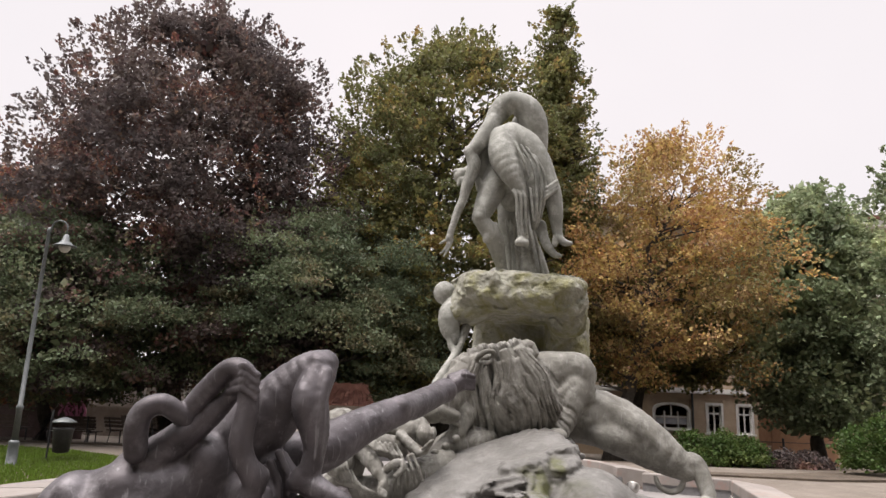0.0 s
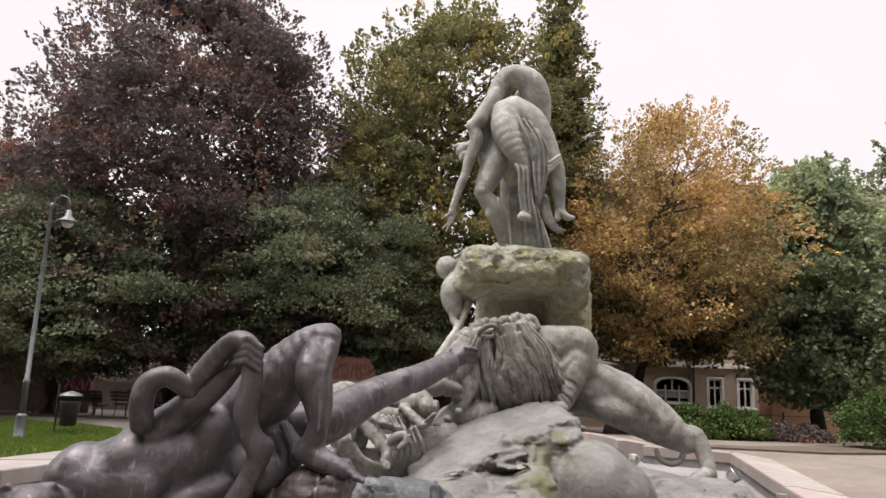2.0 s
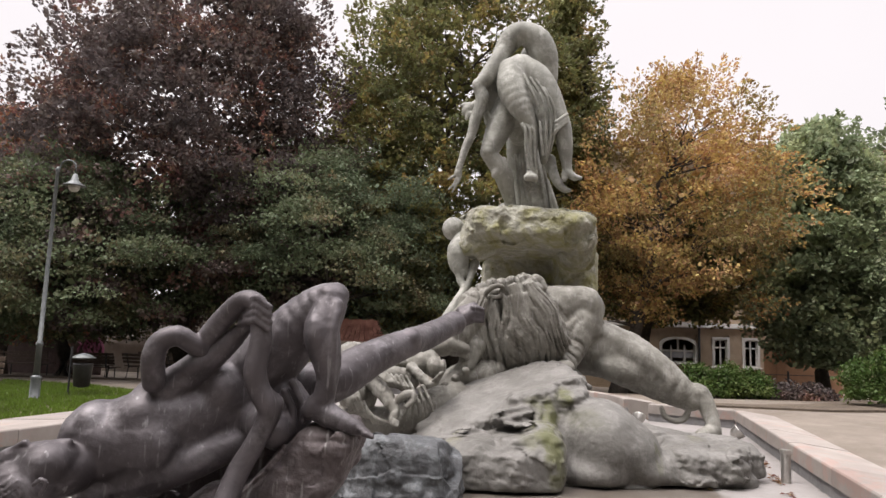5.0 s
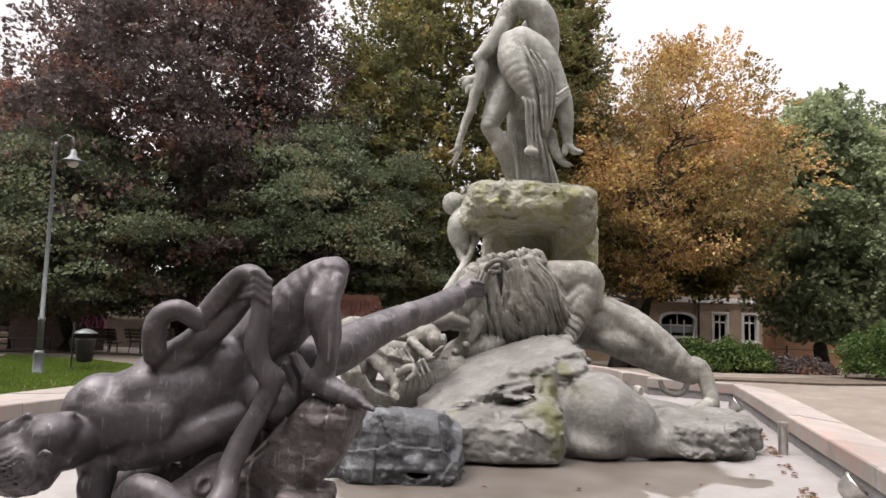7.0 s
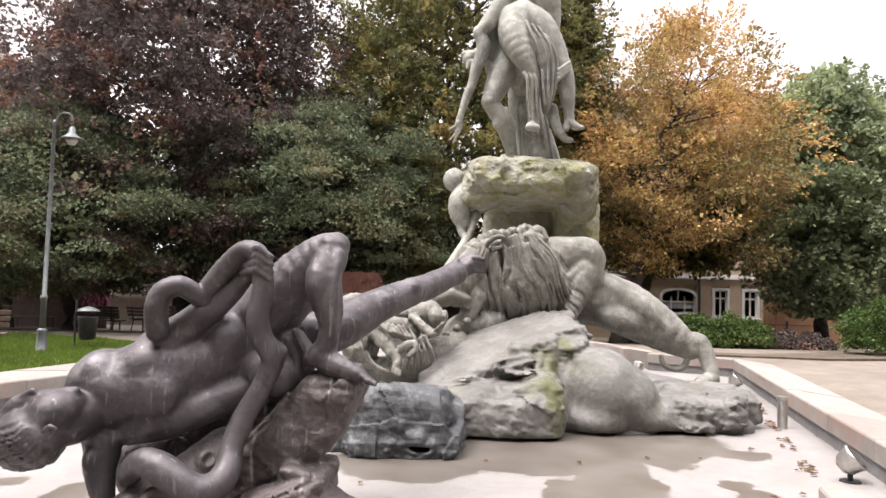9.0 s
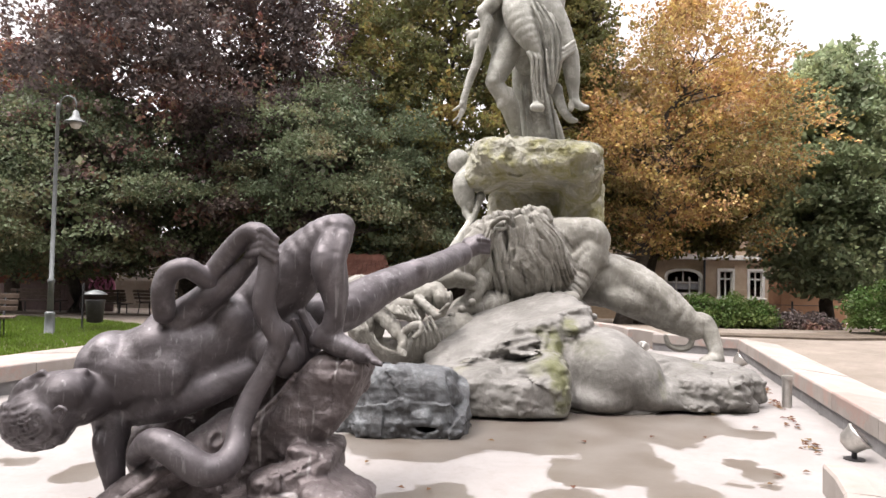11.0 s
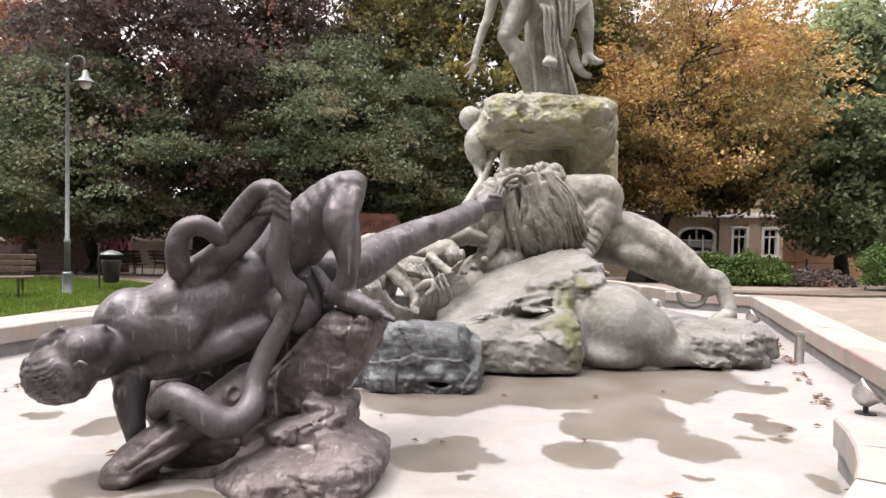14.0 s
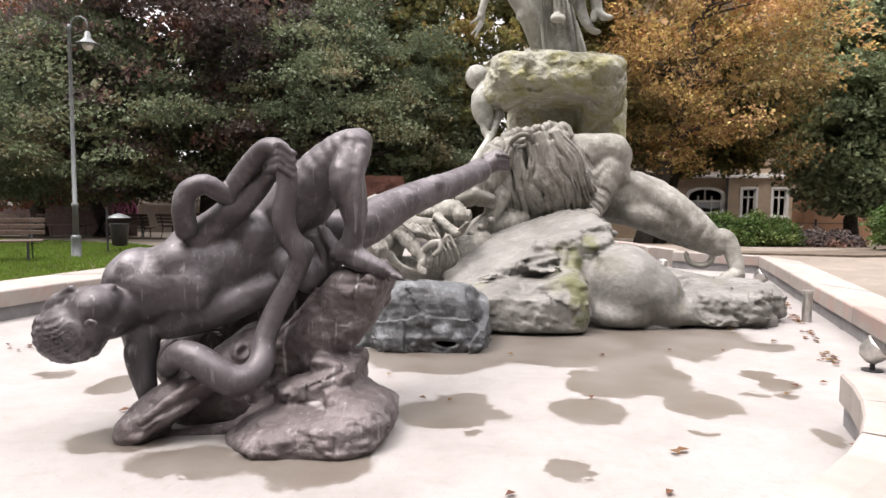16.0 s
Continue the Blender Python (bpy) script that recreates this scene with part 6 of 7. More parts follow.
def lion():
    """The lion."""
    s = Sculpt((-0.389, 8.070, 0.238), (3.603, 9.983, 2.506), 0.0125)
    s.limb([(1.224, 9.200, 1.891, 0.314), (1.536, 9.300, 1.936, 0.317), (1.845, 9.350, 1.956, 0.288)], 0.03)
    s.blob((1.629, 9.300, 1.846), (0.438, 0.340, 0.393), (0, -2, 0), 0.03, power=4)
    s.blob((1.856, 9.120, 2.017), (0.148, 0.180, 0.199), (0, 0, 0), 0.025)
    s.limb([(1.752, 9.150, 1.745, 0.253), (1.634, 9.020, 1.448, 0.198), (1.551, 8.850, 1.252, 0.137)], 0.03)
    s.limb([(1.743, 8.970, 1.862, 0.029), (1.566, 8.920, 1.686, 0.044), (1.406, 8.880, 1.496, 0.029)], 0.03)
    s.limb([(1.474, 8.900, 1.771, 0.029), (1.593, 8.860, 1.870, 0.043), (1.697, 8.900, 2.002, 0.029)], 0.02, carve=True)
    s.blob((1.373, 8.620, 1.171), (0.225, 0.180, 0.099), (0, -7, 0), 0.012)
    s.limb([(1.230, 8.500, 1.188, 0.049), (1.181, 8.440, 1.134, 0.035)], 0.006)
    s.limb([(1.292, 8.500, 1.195, 0.049), (1.243, 8.440, 1.141, 0.035)], 0.006)
    s.limb([(1.353, 8.500, 1.203, 0.049), (1.304, 8.440, 1.149, 0.035)], 0.006)
    s.limb([(1.415, 8.500, 1.210, 0.049), (1.366, 8.440, 1.156, 0.034)], 0.006)
    s.limb([(1.992, 9.250, 2.070, 0.052), (2.031, 9.220, 2.039, 0.037)], 0.006)
    s.limb([(1.994, 9.250, 2.018, 0.052), (2.055, 9.220, 1.987, 0.037)], 0.006)
    s.limb([(1.996, 9.250, 1.966, 0.052), (2.034, 9.220, 1.935, 0.037)], 0.006)
    s.limb([(1.997, 9.250, 1.914, 0.052), (2.058, 9.220, 1.884, 0.037)], 0.006)
    s.limb([(1.999, 9.250, 1.862, 0.052), (2.038, 9.220, 1.831, 0.037)], 0.006)
    s.limb([(2.000, 9.250, 1.810, 0.053), (2.061, 9.220, 1.780, 0.037)], 0.006)
    s.limb([(2.002, 9.250, 1.758, 0.053), (2.041, 9.220, 1.727, 0.037)], 0.006)
    s.limb([(1.813, 9.500, 1.449, 0.371), (2.209, 9.550, 1.399, 0.373)], 0.03)
    s.limb([(2.006, 9.400, 1.451, 0.344), (2.404, 9.400, 1.310, 0.367), (2.744, 9.300, 1.119, 0.310), (3.017, 9.200, 0.939, 0.232), (3.226, 9.150, 0.803, 0.149)], 0.03)
    s.limb([(2.107, 9.200, 1.601, 0.120), (2.545, 9.100, 1.346, 0.126), (2.923, 9.060, 1.042, 0.096)], 0.05)
    s.limb([(2.185, 8.980, 1.402, 0.022), (2.496, 8.900, 1.168, 0.036), (2.842, 8.950, 0.915, 0.022)], 0.02, carve=True)
    s.blob((2.316, 9.180, 1.156), (0.374, 0.200, 0.194), (0, 18, 0), 0.05)
    s.limb([(3.175, 9.140, 0.877, 0.149), (3.329, 9.120, 0.881, 0.126), (3.409, 9.060, 0.694, 0.107), (3.445, 9.000, 0.508, 0.095)], 0.012)
    s.limb([(3.441, 8.980, 0.436, 0.102), (3.270, 8.900, 0.385, 0.087)], 0.01)
    s.limb([(3.290, 8.880, 0.410, 0.047), (3.199, 8.840, 0.369, 0.036)], 0.005)
    s.limb([(3.244, 8.850, 0.398, 0.047), (3.167, 8.810, 0.366, 0.036)], 0.005)
    s.limb([(3.198, 8.820, 0.387, 0.047), (3.135, 8.780, 0.362, 0.036)], 0.005)
    s.limb([(2.824, 9.120, 0.695, 0.030), (2.873, 9.120, 0.576, 0.037), (3.007, 9.120, 0.526, 0.041), (3.123, 9.120, 0.565, 0.041), (3.177, 9.120, 0.670, 0.037)], 0.006)
    s.blob((0.913, 9.020, 1.638), (0.618, 0.400, 0.633), (-14, 0, 0), 0.03)
    s.blob((0.685, 9.020, 1.313), (0.370, 0.320, 0.266), (0, 0, 0), 0.03)
    s.blob((1.240, 8.980, 1.517), (0.352, 0.340, 0.410), (0, 0, 0), 0.03)
    s.blob((1.015, 9.050, 2.152), (0.265, 0.280, 0.206), (0, 10, 0), 0.03)
    s.blob((0.515, 8.820, 1.931), (0.244, 0.280, 0.259), (0, 0, 0), 0.03)
    s.blob((0.347, 8.780, 1.578), (0.244, 0.280, 0.417), (0, -8, 0), 0.04)
    s.blob((0.325, 8.720, 1.027), (0.445, 0.300, 0.215), (0, -14, 0), 0.04)
    s.limb([(0.391, 8.620, 1.933, 0.169), (0.223, 8.520, 1.733, 0.195), (0.051, 8.420, 1.522, 0.186), (-0.051, 8.380, 1.411, 0.131)], 0.025)
    s.limb([(-0.139, 8.340, 1.383, 0.069), (0.044, 8.280, 1.446, 0.082), (0.223, 8.320, 1.386, 0.061)], 0.01)
    s.limb([(0.032, 8.150, 1.359, 0.033), (0.152, 8.120, 1.347, 0.047), (0.247, 8.180, 1.321, 0.034)], 0.006, carve=True)
    s.limb([(0.074, 8.360, 1.323, 0.034), (0.183, 8.330, 1.331, 0.041), (0.253, 8.360, 1.291, 0.034)], 0.005)
    s.limb([(0.313, 8.550, 1.400, 0.154), (0.258, 8.480, 1.205, 0.111), (0.161, 8.440, 1.136, 0.069)], 0.015)
    s.limb([(0.168, 8.680, 1.893, 0.050), (0.223, 8.700, 2.021, 0.064), (0.309, 8.740, 2.031, 0.050), (0.367, 8.720, 1.939, 0.036)], 0.008)
    s.limb([(0.267, 8.710, 1.951, 0.050), (0.322, 8.730, 2.080, 0.064), (0.409, 8.770, 2.091, 0.050), (0.467, 8.750, 1.998, 0.036)], 0.008)
    s.limb([(0.359, 8.740, 2.024, 0.050), (0.415, 8.760, 2.153, 0.064), (0.502, 8.800, 2.164, 0.050), (0.560, 8.780, 2.071, 0.036)], 0.008)
    s.limb([(0.480, 8.770, 2.084, 0.050), (0.536, 8.790, 2.213, 0.064), (0.624, 8.830, 2.224, 0.050), (0.682, 8.810, 2.131, 0.036)], 0.008)
    s.limb([(0.611, 8.800, 2.087, 0.050), (0.667, 8.820, 2.217, 0.064), (0.755, 8.860, 2.228, 0.050), (0.813, 8.840, 2.134, 0.036)], 0.008)
    s.limb([(0.734, 8.830, 2.119, 0.050), (0.790, 8.850, 2.249, 0.065), (0.880, 8.890, 2.260, 0.050), (0.937, 8.870, 2.166, 0.036)], 0.008)
    s.limb([(0.886, 8.860, 2.165, 0.050), (0.942, 8.880, 2.295, 0.065), (1.033, 8.920, 2.307, 0.051), (1.090, 8.900, 2.212, 0.036)], 0.008)
    s.limb([(1.047, 8.890, 2.154, 0.051), (1.104, 8.910, 2.285, 0.065), (1.195, 8.950, 2.296, 0.051), (1.252, 8.930, 2.201, 0.036)], 0.008)
    s.locks([(0.44, 1.97), (0.37, 1.72), (0.38, 1.40), (0.50, 1.06)], [(0.75, 2.17), (0.88, 1.82), (0.96, 1.44), (0.97, 1.04)], (0.92, 9.0, 1.87), (0.80, 0.50, 0.90), 9, 0.046, 0, 4)
    s.locks([(0.75, 2.17), (0.88, 1.82), (0.96, 1.44), (0.97, 1.04)], [(1.07, 2.21), (1.30, 1.90), (1.43, 1.66), (1.56, 1.40)], (0.92, 9.0, 1.87), (0.80, 0.50, 0.90), 10, 0.046, 0, 5)
    s.locks([(0.44, 1.97), (0.37, 1.72), (0.38, 1.40), (0.50, 1.06)], [(0.75, 2.17), (0.88, 1.82), (0.96, 1.44), (0.97, 1.04)], (0.92, 9.0, 1.87), (0.80, 0.50, 0.90), 7, 0.032, 0.035, 6)
    s.locks([(0.75, 2.17), (0.88, 1.82), (0.96, 1.44), (0.97, 1.04)], [(1.07, 2.21), (1.30, 1.90), (1.43, 1.66), (1.56, 1.40)], (0.92, 9.0, 1.87), (0.80, 0.50, 0.90), 8, 0.032, 0.035, 7)
    s.strands([(0.44, 1.97), (0.37, 1.72), (0.38, 1.40), (0.50, 1.06)], [(1.07, 2.21), (1.30, 1.90), (1.43, 1.66), (1.56, 1.40)], (0.92, 9.0, 1.87), (0.92, 0.80, 1.02), 0.012)
    s.limb([(1.241, 8.680, 1.761, 0.042), (1.416, 8.740, 1.637, 0.035), (1.549, 8.800, 1.540, 0.027), (1.591, 8.860, 1.447, 0.019)], 0.006)
    s.limb([(1.162, 8.680, 1.549, 0.042), (1.372, 8.740, 1.424, 0.035), (1.539, 8.800, 1.397, 0.027), (1.638, 8.860, 1.296, 0.020)], 0.006)
    s.limb([(1.061, 8.680, 1.371, 0.043), (1.283, 8.740, 1.302, 0.035), (1.435, 8.800, 1.281, 0.027), (1.522, 8.860, 1.338, 0.020)], 0.006)
    s.limb([(1.222, 8.680, 1.971, 0.042), (1.361, 8.740, 1.834, 0.035), (1.430, 8.800, 1.731, 0.027), (1.399, 8.860, 1.639, 0.019)], 0.006)
    s.limb([(0.453, 8.520, 2.038, 0.028), (0.491, 8.480, 2.104, 0.034), (0.578, 8.460, 2.164, 0.034), (0.668, 8.470, 2.159, 0.031), (0.686, 8.500, 2.093, 0.031), (0.633, 8.520, 2.039, 0.028), (0.523, 8.530, 2.025, 0.028)], 0.006)
    s.blob((0.584, 8.620, 2.101), (0.105, 0.070, 0.063), (0, -24, 0), 0.01)
    s.limb([(0.261, 8.550, 1.133, 0.127), (0.079, 8.420, 0.983, 0.118), (-0.112, 8.320, 0.835, 0.110), (-0.247, 8.270, 0.740, 0.082)], 0.015)
    s.limb([(-0.218, 8.200, 0.828, 0.041), (-0.284, 8.160, 0.776, 0.030)], 0.005)
    s.limb([(-0.184, 8.200, 0.802, 0.041), (-0.250, 8.160, 0.750, 0.030)], 0.005)
    s.limb([(-0.150, 8.200, 0.775, 0.041), (-0.216, 8.160, 0.723, 0.030)], 0.005)
    s.limb([(-0.116, 8.200, 0.748, 0.041), (-0.182, 8.160, 0.696, 0.030)], 0.005)
    s.blob((0.241, 8.340, 1.113), (0.048, 0.050, 0.041), (0, 0, 0), 0.008)
    s.blob((0.234, 8.320, 1.127), (0.048, 0.050, 0.041), (0, 0, 0), 0.008)
    s.blob((0.119, 8.300, 1.031), (0.048, 0.050, 0.041), (0, 0, 0), 0.008)
    s.blob((0.111, 8.280, 1.046), (0.048, 0.050, 0.041), (0, 0, 0), 0.008)
    s.blob((-0.003, 8.260, 0.950), (0.048, 0.050, 0.041), (0, 0, 0), 0.008)
    s.blob((-0.010, 8.240, 0.964), (0.048, 0.050, 0.041), (0, 0, 0), 0.008)
    s.rough(0.006, 0.14, 0.45)
    tagged(s.skin("lion_statue", PATINA), "pale green bronze lion statue with a long tangled mane", "statue")


lion()

def draped_group():
    """The draped group lying before the lion."""
    s = Sculpt((-1.468, 7.354, 0.277), (0.333, 8.623, 1.586), 0.0105)
    s.limb([(-1.096, 7.950, 0.583, 0.172), (-0.750, 7.950, 0.522, 0.185), (-0.294, 8.100, 0.646, 0.201), (0.108, 8.350, 0.849, 0.165)], 0.03)
    s.blob((-1.039, 7.720, 0.866), (0.160, 0.200, 0.167), (0, -10, 0), 0.015)
    s.blob((-1.146, 8.300, 1.263), (0.220, 0.250, 0.165), (0, -15, 0), 0.02)
    s.limb([(-0.920, 7.920, 0.801, 0.131), (-0.836, 7.860, 1.015, 0.143), (-0.630, 7.900, 1.055, 0.124), (-0.425, 7.980, 1.014, 0.125)], 0.015)
    s.limb([(-0.825, 7.760, 1.021, 0.103), (-0.675, 7.680, 0.874, 0.083), (-0.566, 7.600, 0.755, 0.066), (-0.538, 7.560, 0.696, 0.056)], 0.01)
    s.limb([(-0.848, 7.620, 0.927, 0.025), (-0.739, 7.550, 0.795, 0.044), (-0.596, 7.500, 0.688, 0.031)], 0.012, carve=True)
    s.blob((-0.547, 7.520, 0.649), (0.050, 0.070, 0.069), (0, 15, 0), 0.007)
    s.limb([(-0.573, 7.460, 0.643, 0.021), (-0.577, 7.430, 0.584, 0.016)], 0.004)
    s.limb([(-0.549, 7.460, 0.631, 0.021), (-0.552, 7.430, 0.578, 0.016)], 0.004)
    s.limb([(-0.524, 7.460, 0.619, 0.021), (-0.527, 7.430, 0.572, 0.016)], 0.004)
    s.limb([(-0.499, 7.460, 0.607, 0.021), (-0.503, 7.430, 0.566, 0.016)], 0.004)
    s.limb([(-0.541, 7.600, 0.793, 0.044), (-0.452, 7.580, 0.872, 0.044), (-0.366, 7.600, 0.896, 0.038), (-0.352, 7.580, 0.823, 0.031), (-0.413, 7.560, 0.761, 0.031)], 0.007)
    s.blob((-0.280, 8.100, 1.223), (0.200, 0.200, 0.153), (0, -12, 0), 0.015)
    s.blob((-0.527, 8.100, 1.207), (0.100, 0.150, 0.080), (0, -10, 0), 0.012)
    s.blob((-0.124, 7.980, 1.162), (0.105, 0.150, 0.138), (0, -20, 0), 0.01)
    s.blob((-0.045, 7.950, 1.177), (0.052, 0.080, 0.092), (0, 10, 0), 0.008)
    s.limb([(-0.396, 7.900, 1.162, 0.059), (-0.289, 7.840, 1.075, 0.058), (-0.183, 7.800, 0.988, 0.051), (-0.081, 7.800, 1.053, 0.032), (-0.056, 7.800, 1.105, 0.026)], 0.007)
    s.limb([(-0.144, 7.740, 1.030, 0.017), (-0.093, 7.720, 1.089, 0.013)], 0.004)
    s.limb([(-0.119, 7.740, 1.043, 0.017), (-0.074, 7.720, 1.102, 0.013)], 0.004)
    s.limb([(-0.093, 7.740, 1.056, 0.017), (-0.055, 7.720, 1.115, 0.013)], 0.004)
    s.limb([(-0.068, 7.740, 1.069, 0.017), (-0.037, 7.720, 1.128, 0.013)], 0.004)
    s.limb([(-0.777, 7.660, 1.103, 0.019), (-0.671, 7.620, 1.030, 0.021), (-0.565, 7.640, 0.967, 0.015)], 0.007)
    s.limb([(-0.719, 7.660, 1.097, 0.019), (-0.620, 7.620, 1.018, 0.021), (-0.526, 7.640, 0.948, 0.015)], 0.007)
    s.limb([(-0.662, 7.660, 1.091, 0.019), (-0.570, 7.620, 1.006, 0.021), (-0.488, 7.640, 0.930, 0.015)], 0.007)
    s.limb([(-0.605, 7.660, 1.086, 0.019), (-0.519, 7.620, 0.994, 0.021), (-0.450, 7.640, 0.911, 0.015)], 0.007)
    s.limb([(-0.548, 7.660, 1.080, 0.019), (-0.468, 7.620, 0.982, 0.021), (-0.412, 7.640, 0.893, 0.015)], 0.007)
    s.limb([(-0.491, 7.660, 1.074, 0.019), (-0.418, 7.620, 0.970, 0.021), (-0.374, 7.640, 0.874, 0.015)], 0.007)
    s.limb([(-0.434, 7.660, 1.069, 0.019), (-0.367, 7.620, 0.958, 0.021), (-0.336, 7.640, 0.856, 0.015)], 0.007)
    s.limb([(-0.918, 7.680, 0.820, 0.019), (-0.847, 7.620, 0.698, 0.023), (-0.770, 7.620, 0.559, 0.016)], 0.007)
    s.limb([(-0.937, 7.680, 0.800, 0.019), (-0.834, 7.620, 0.686, 0.023), (-0.738, 7.620, 0.560, 0.016)], 0.007)
    s.limb([(-0.956, 7.680, 0.781, 0.019), (-0.821, 7.620, 0.673, 0.023), (-0.706, 7.620, 0.560, 0.016)], 0.007)
    s.limb([(-0.975, 7.680, 0.761, 0.019), (-0.808, 7.620, 0.661, 0.023), (-0.674, 7.620, 0.561, 0.016)], 0.007)
    s.limb([(-0.994, 7.680, 0.742, 0.019), (-0.796, 7.620, 0.648, 0.023), (-0.643, 7.620, 0.561, 0.016)], 0.007)
    s.limb([(-1.014, 7.680, 0.722, 0.019), (-0.783, 7.620, 0.636, 0.023), (-0.611, 7.620, 0.562, 0.016)], 0.007)
    s.limb([(-1.033, 7.680, 0.703, 0.019), (-0.770, 7.620, 0.623, 0.023), (-0.579, 7.620, 0.562, 0.016)], 0.007)
    s.limb([(-1.052, 7.680, 0.683, 0.019), (-0.757, 7.620, 0.611, 0.023), (-0.547, 7.620, 0.563, 0.016)], 0.007)
    s.limb([(-0.474, 7.720, 0.886, 0.019), (-0.407, 7.680, 0.763, 0.023), (-0.432, 7.700, 0.600, 0.017)], 0.007)
    s.limb([(-0.417, 7.720, 0.906, 0.019), (-0.350, 7.680, 0.783, 0.023), (-0.355, 7.700, 0.627, 0.017)], 0.007)
    s.limb([(-0.359, 7.720, 0.926, 0.019), (-0.293, 7.680, 0.802, 0.023), (-0.279, 7.700, 0.654, 0.017)], 0.007)
    s.limb([(-0.302, 7.720, 0.946, 0.019), (-0.236, 7.680, 0.822, 0.023), (-0.203, 7.700, 0.680, 0.017)], 0.007)
    s.limb([(-0.245, 7.720, 0.966, 0.019), (-0.179, 7.680, 0.842, 0.023), (-0.127, 7.700, 0.707, 0.017)], 0.007)
    s.limb([(-1.124, 7.560, 0.952, 0.016), (-1.071, 7.500, 0.832, 0.019), (-1.011, 7.520, 0.693, 0.014)], 0.007)
    s.limb([(-1.086, 7.560, 0.953, 0.016), (-1.034, 7.500, 0.832, 0.019), (-0.973, 7.520, 0.694, 0.014)], 0.007)
    s.limb([(-1.049, 7.560, 0.953, 0.016), (-0.996, 7.500, 0.833, 0.019), (-0.936, 7.520, 0.694, 0.014)], 0.007)
    s.limb([(-1.011, 7.560, 0.954, 0.016), (-0.959, 7.500, 0.833, 0.019), (-0.898, 7.520, 0.695, 0.014)], 0.007)
    s.limb([(-0.973, 7.560, 0.954, 0.016), (-0.921, 7.500, 0.834, 0.019), (-0.860, 7.520, 0.695, 0.014)], 0.007)
    s.rough(0.010, 0.08, 0.6, (0.8, 1, 1.4))
    tagged(s.skin("draped_statue", PATINA), "small draped bronze statue group lying before the lion", "statue")


draped_group()

def climbing_statue():
    """The figure that clings to the boulder."""
    s = Sculpt((-0.196, 9.291, 1.644), (0.676, 10.244, 3.385), 0.014)
    s.blob((0.049, 10.000, 3.112), (0.167, 0.170, 0.176), (0, -15, 0), 0.012)
    s.limb([(0.211, 9.950, 2.975, 0.133), (0.133, 9.850, 2.769, 0.164), (0.131, 9.820, 2.585, 0.138), (0.192, 9.800, 2.440, 0.097)], 0.015)
    s.limb([(0.157, 9.800, 2.503, 0.081), (0.170, 9.750, 2.323, 0.056), (0.228, 9.680, 2.217, 0.056), (0.129, 9.550, 2.026, 0.066), (-0.025, 9.420, 1.773, 0.069)], 0.008)
    s.limb([(0.368, 9.850, 2.581, 0.073), (0.321, 9.780, 2.411, 0.048), (0.245, 9.680, 2.194, 0.048), (0.177, 9.560, 2.013, 0.055), (0.065, 9.450, 1.837, 0.054)], 0.008)
    s.limb([(0.161, 9.800, 2.870, 0.073), (0.216, 9.760, 2.663, 0.065), (0.238, 9.780, 2.488, 0.048)], 0.008)
    s.limb([(0.256, 9.900, 3.095, 0.075), (0.402, 9.900, 3.201, 0.058), (0.566, 9.900, 3.275, 0.050)], 0.008)
    s.rough(0.004, 0.12, 0.3)
    tagged(s.skin("climbing_statue", VERDIGRIS), "pale bronze statue of a figure clinging behind the boulder", "statue")


climbing_statue()

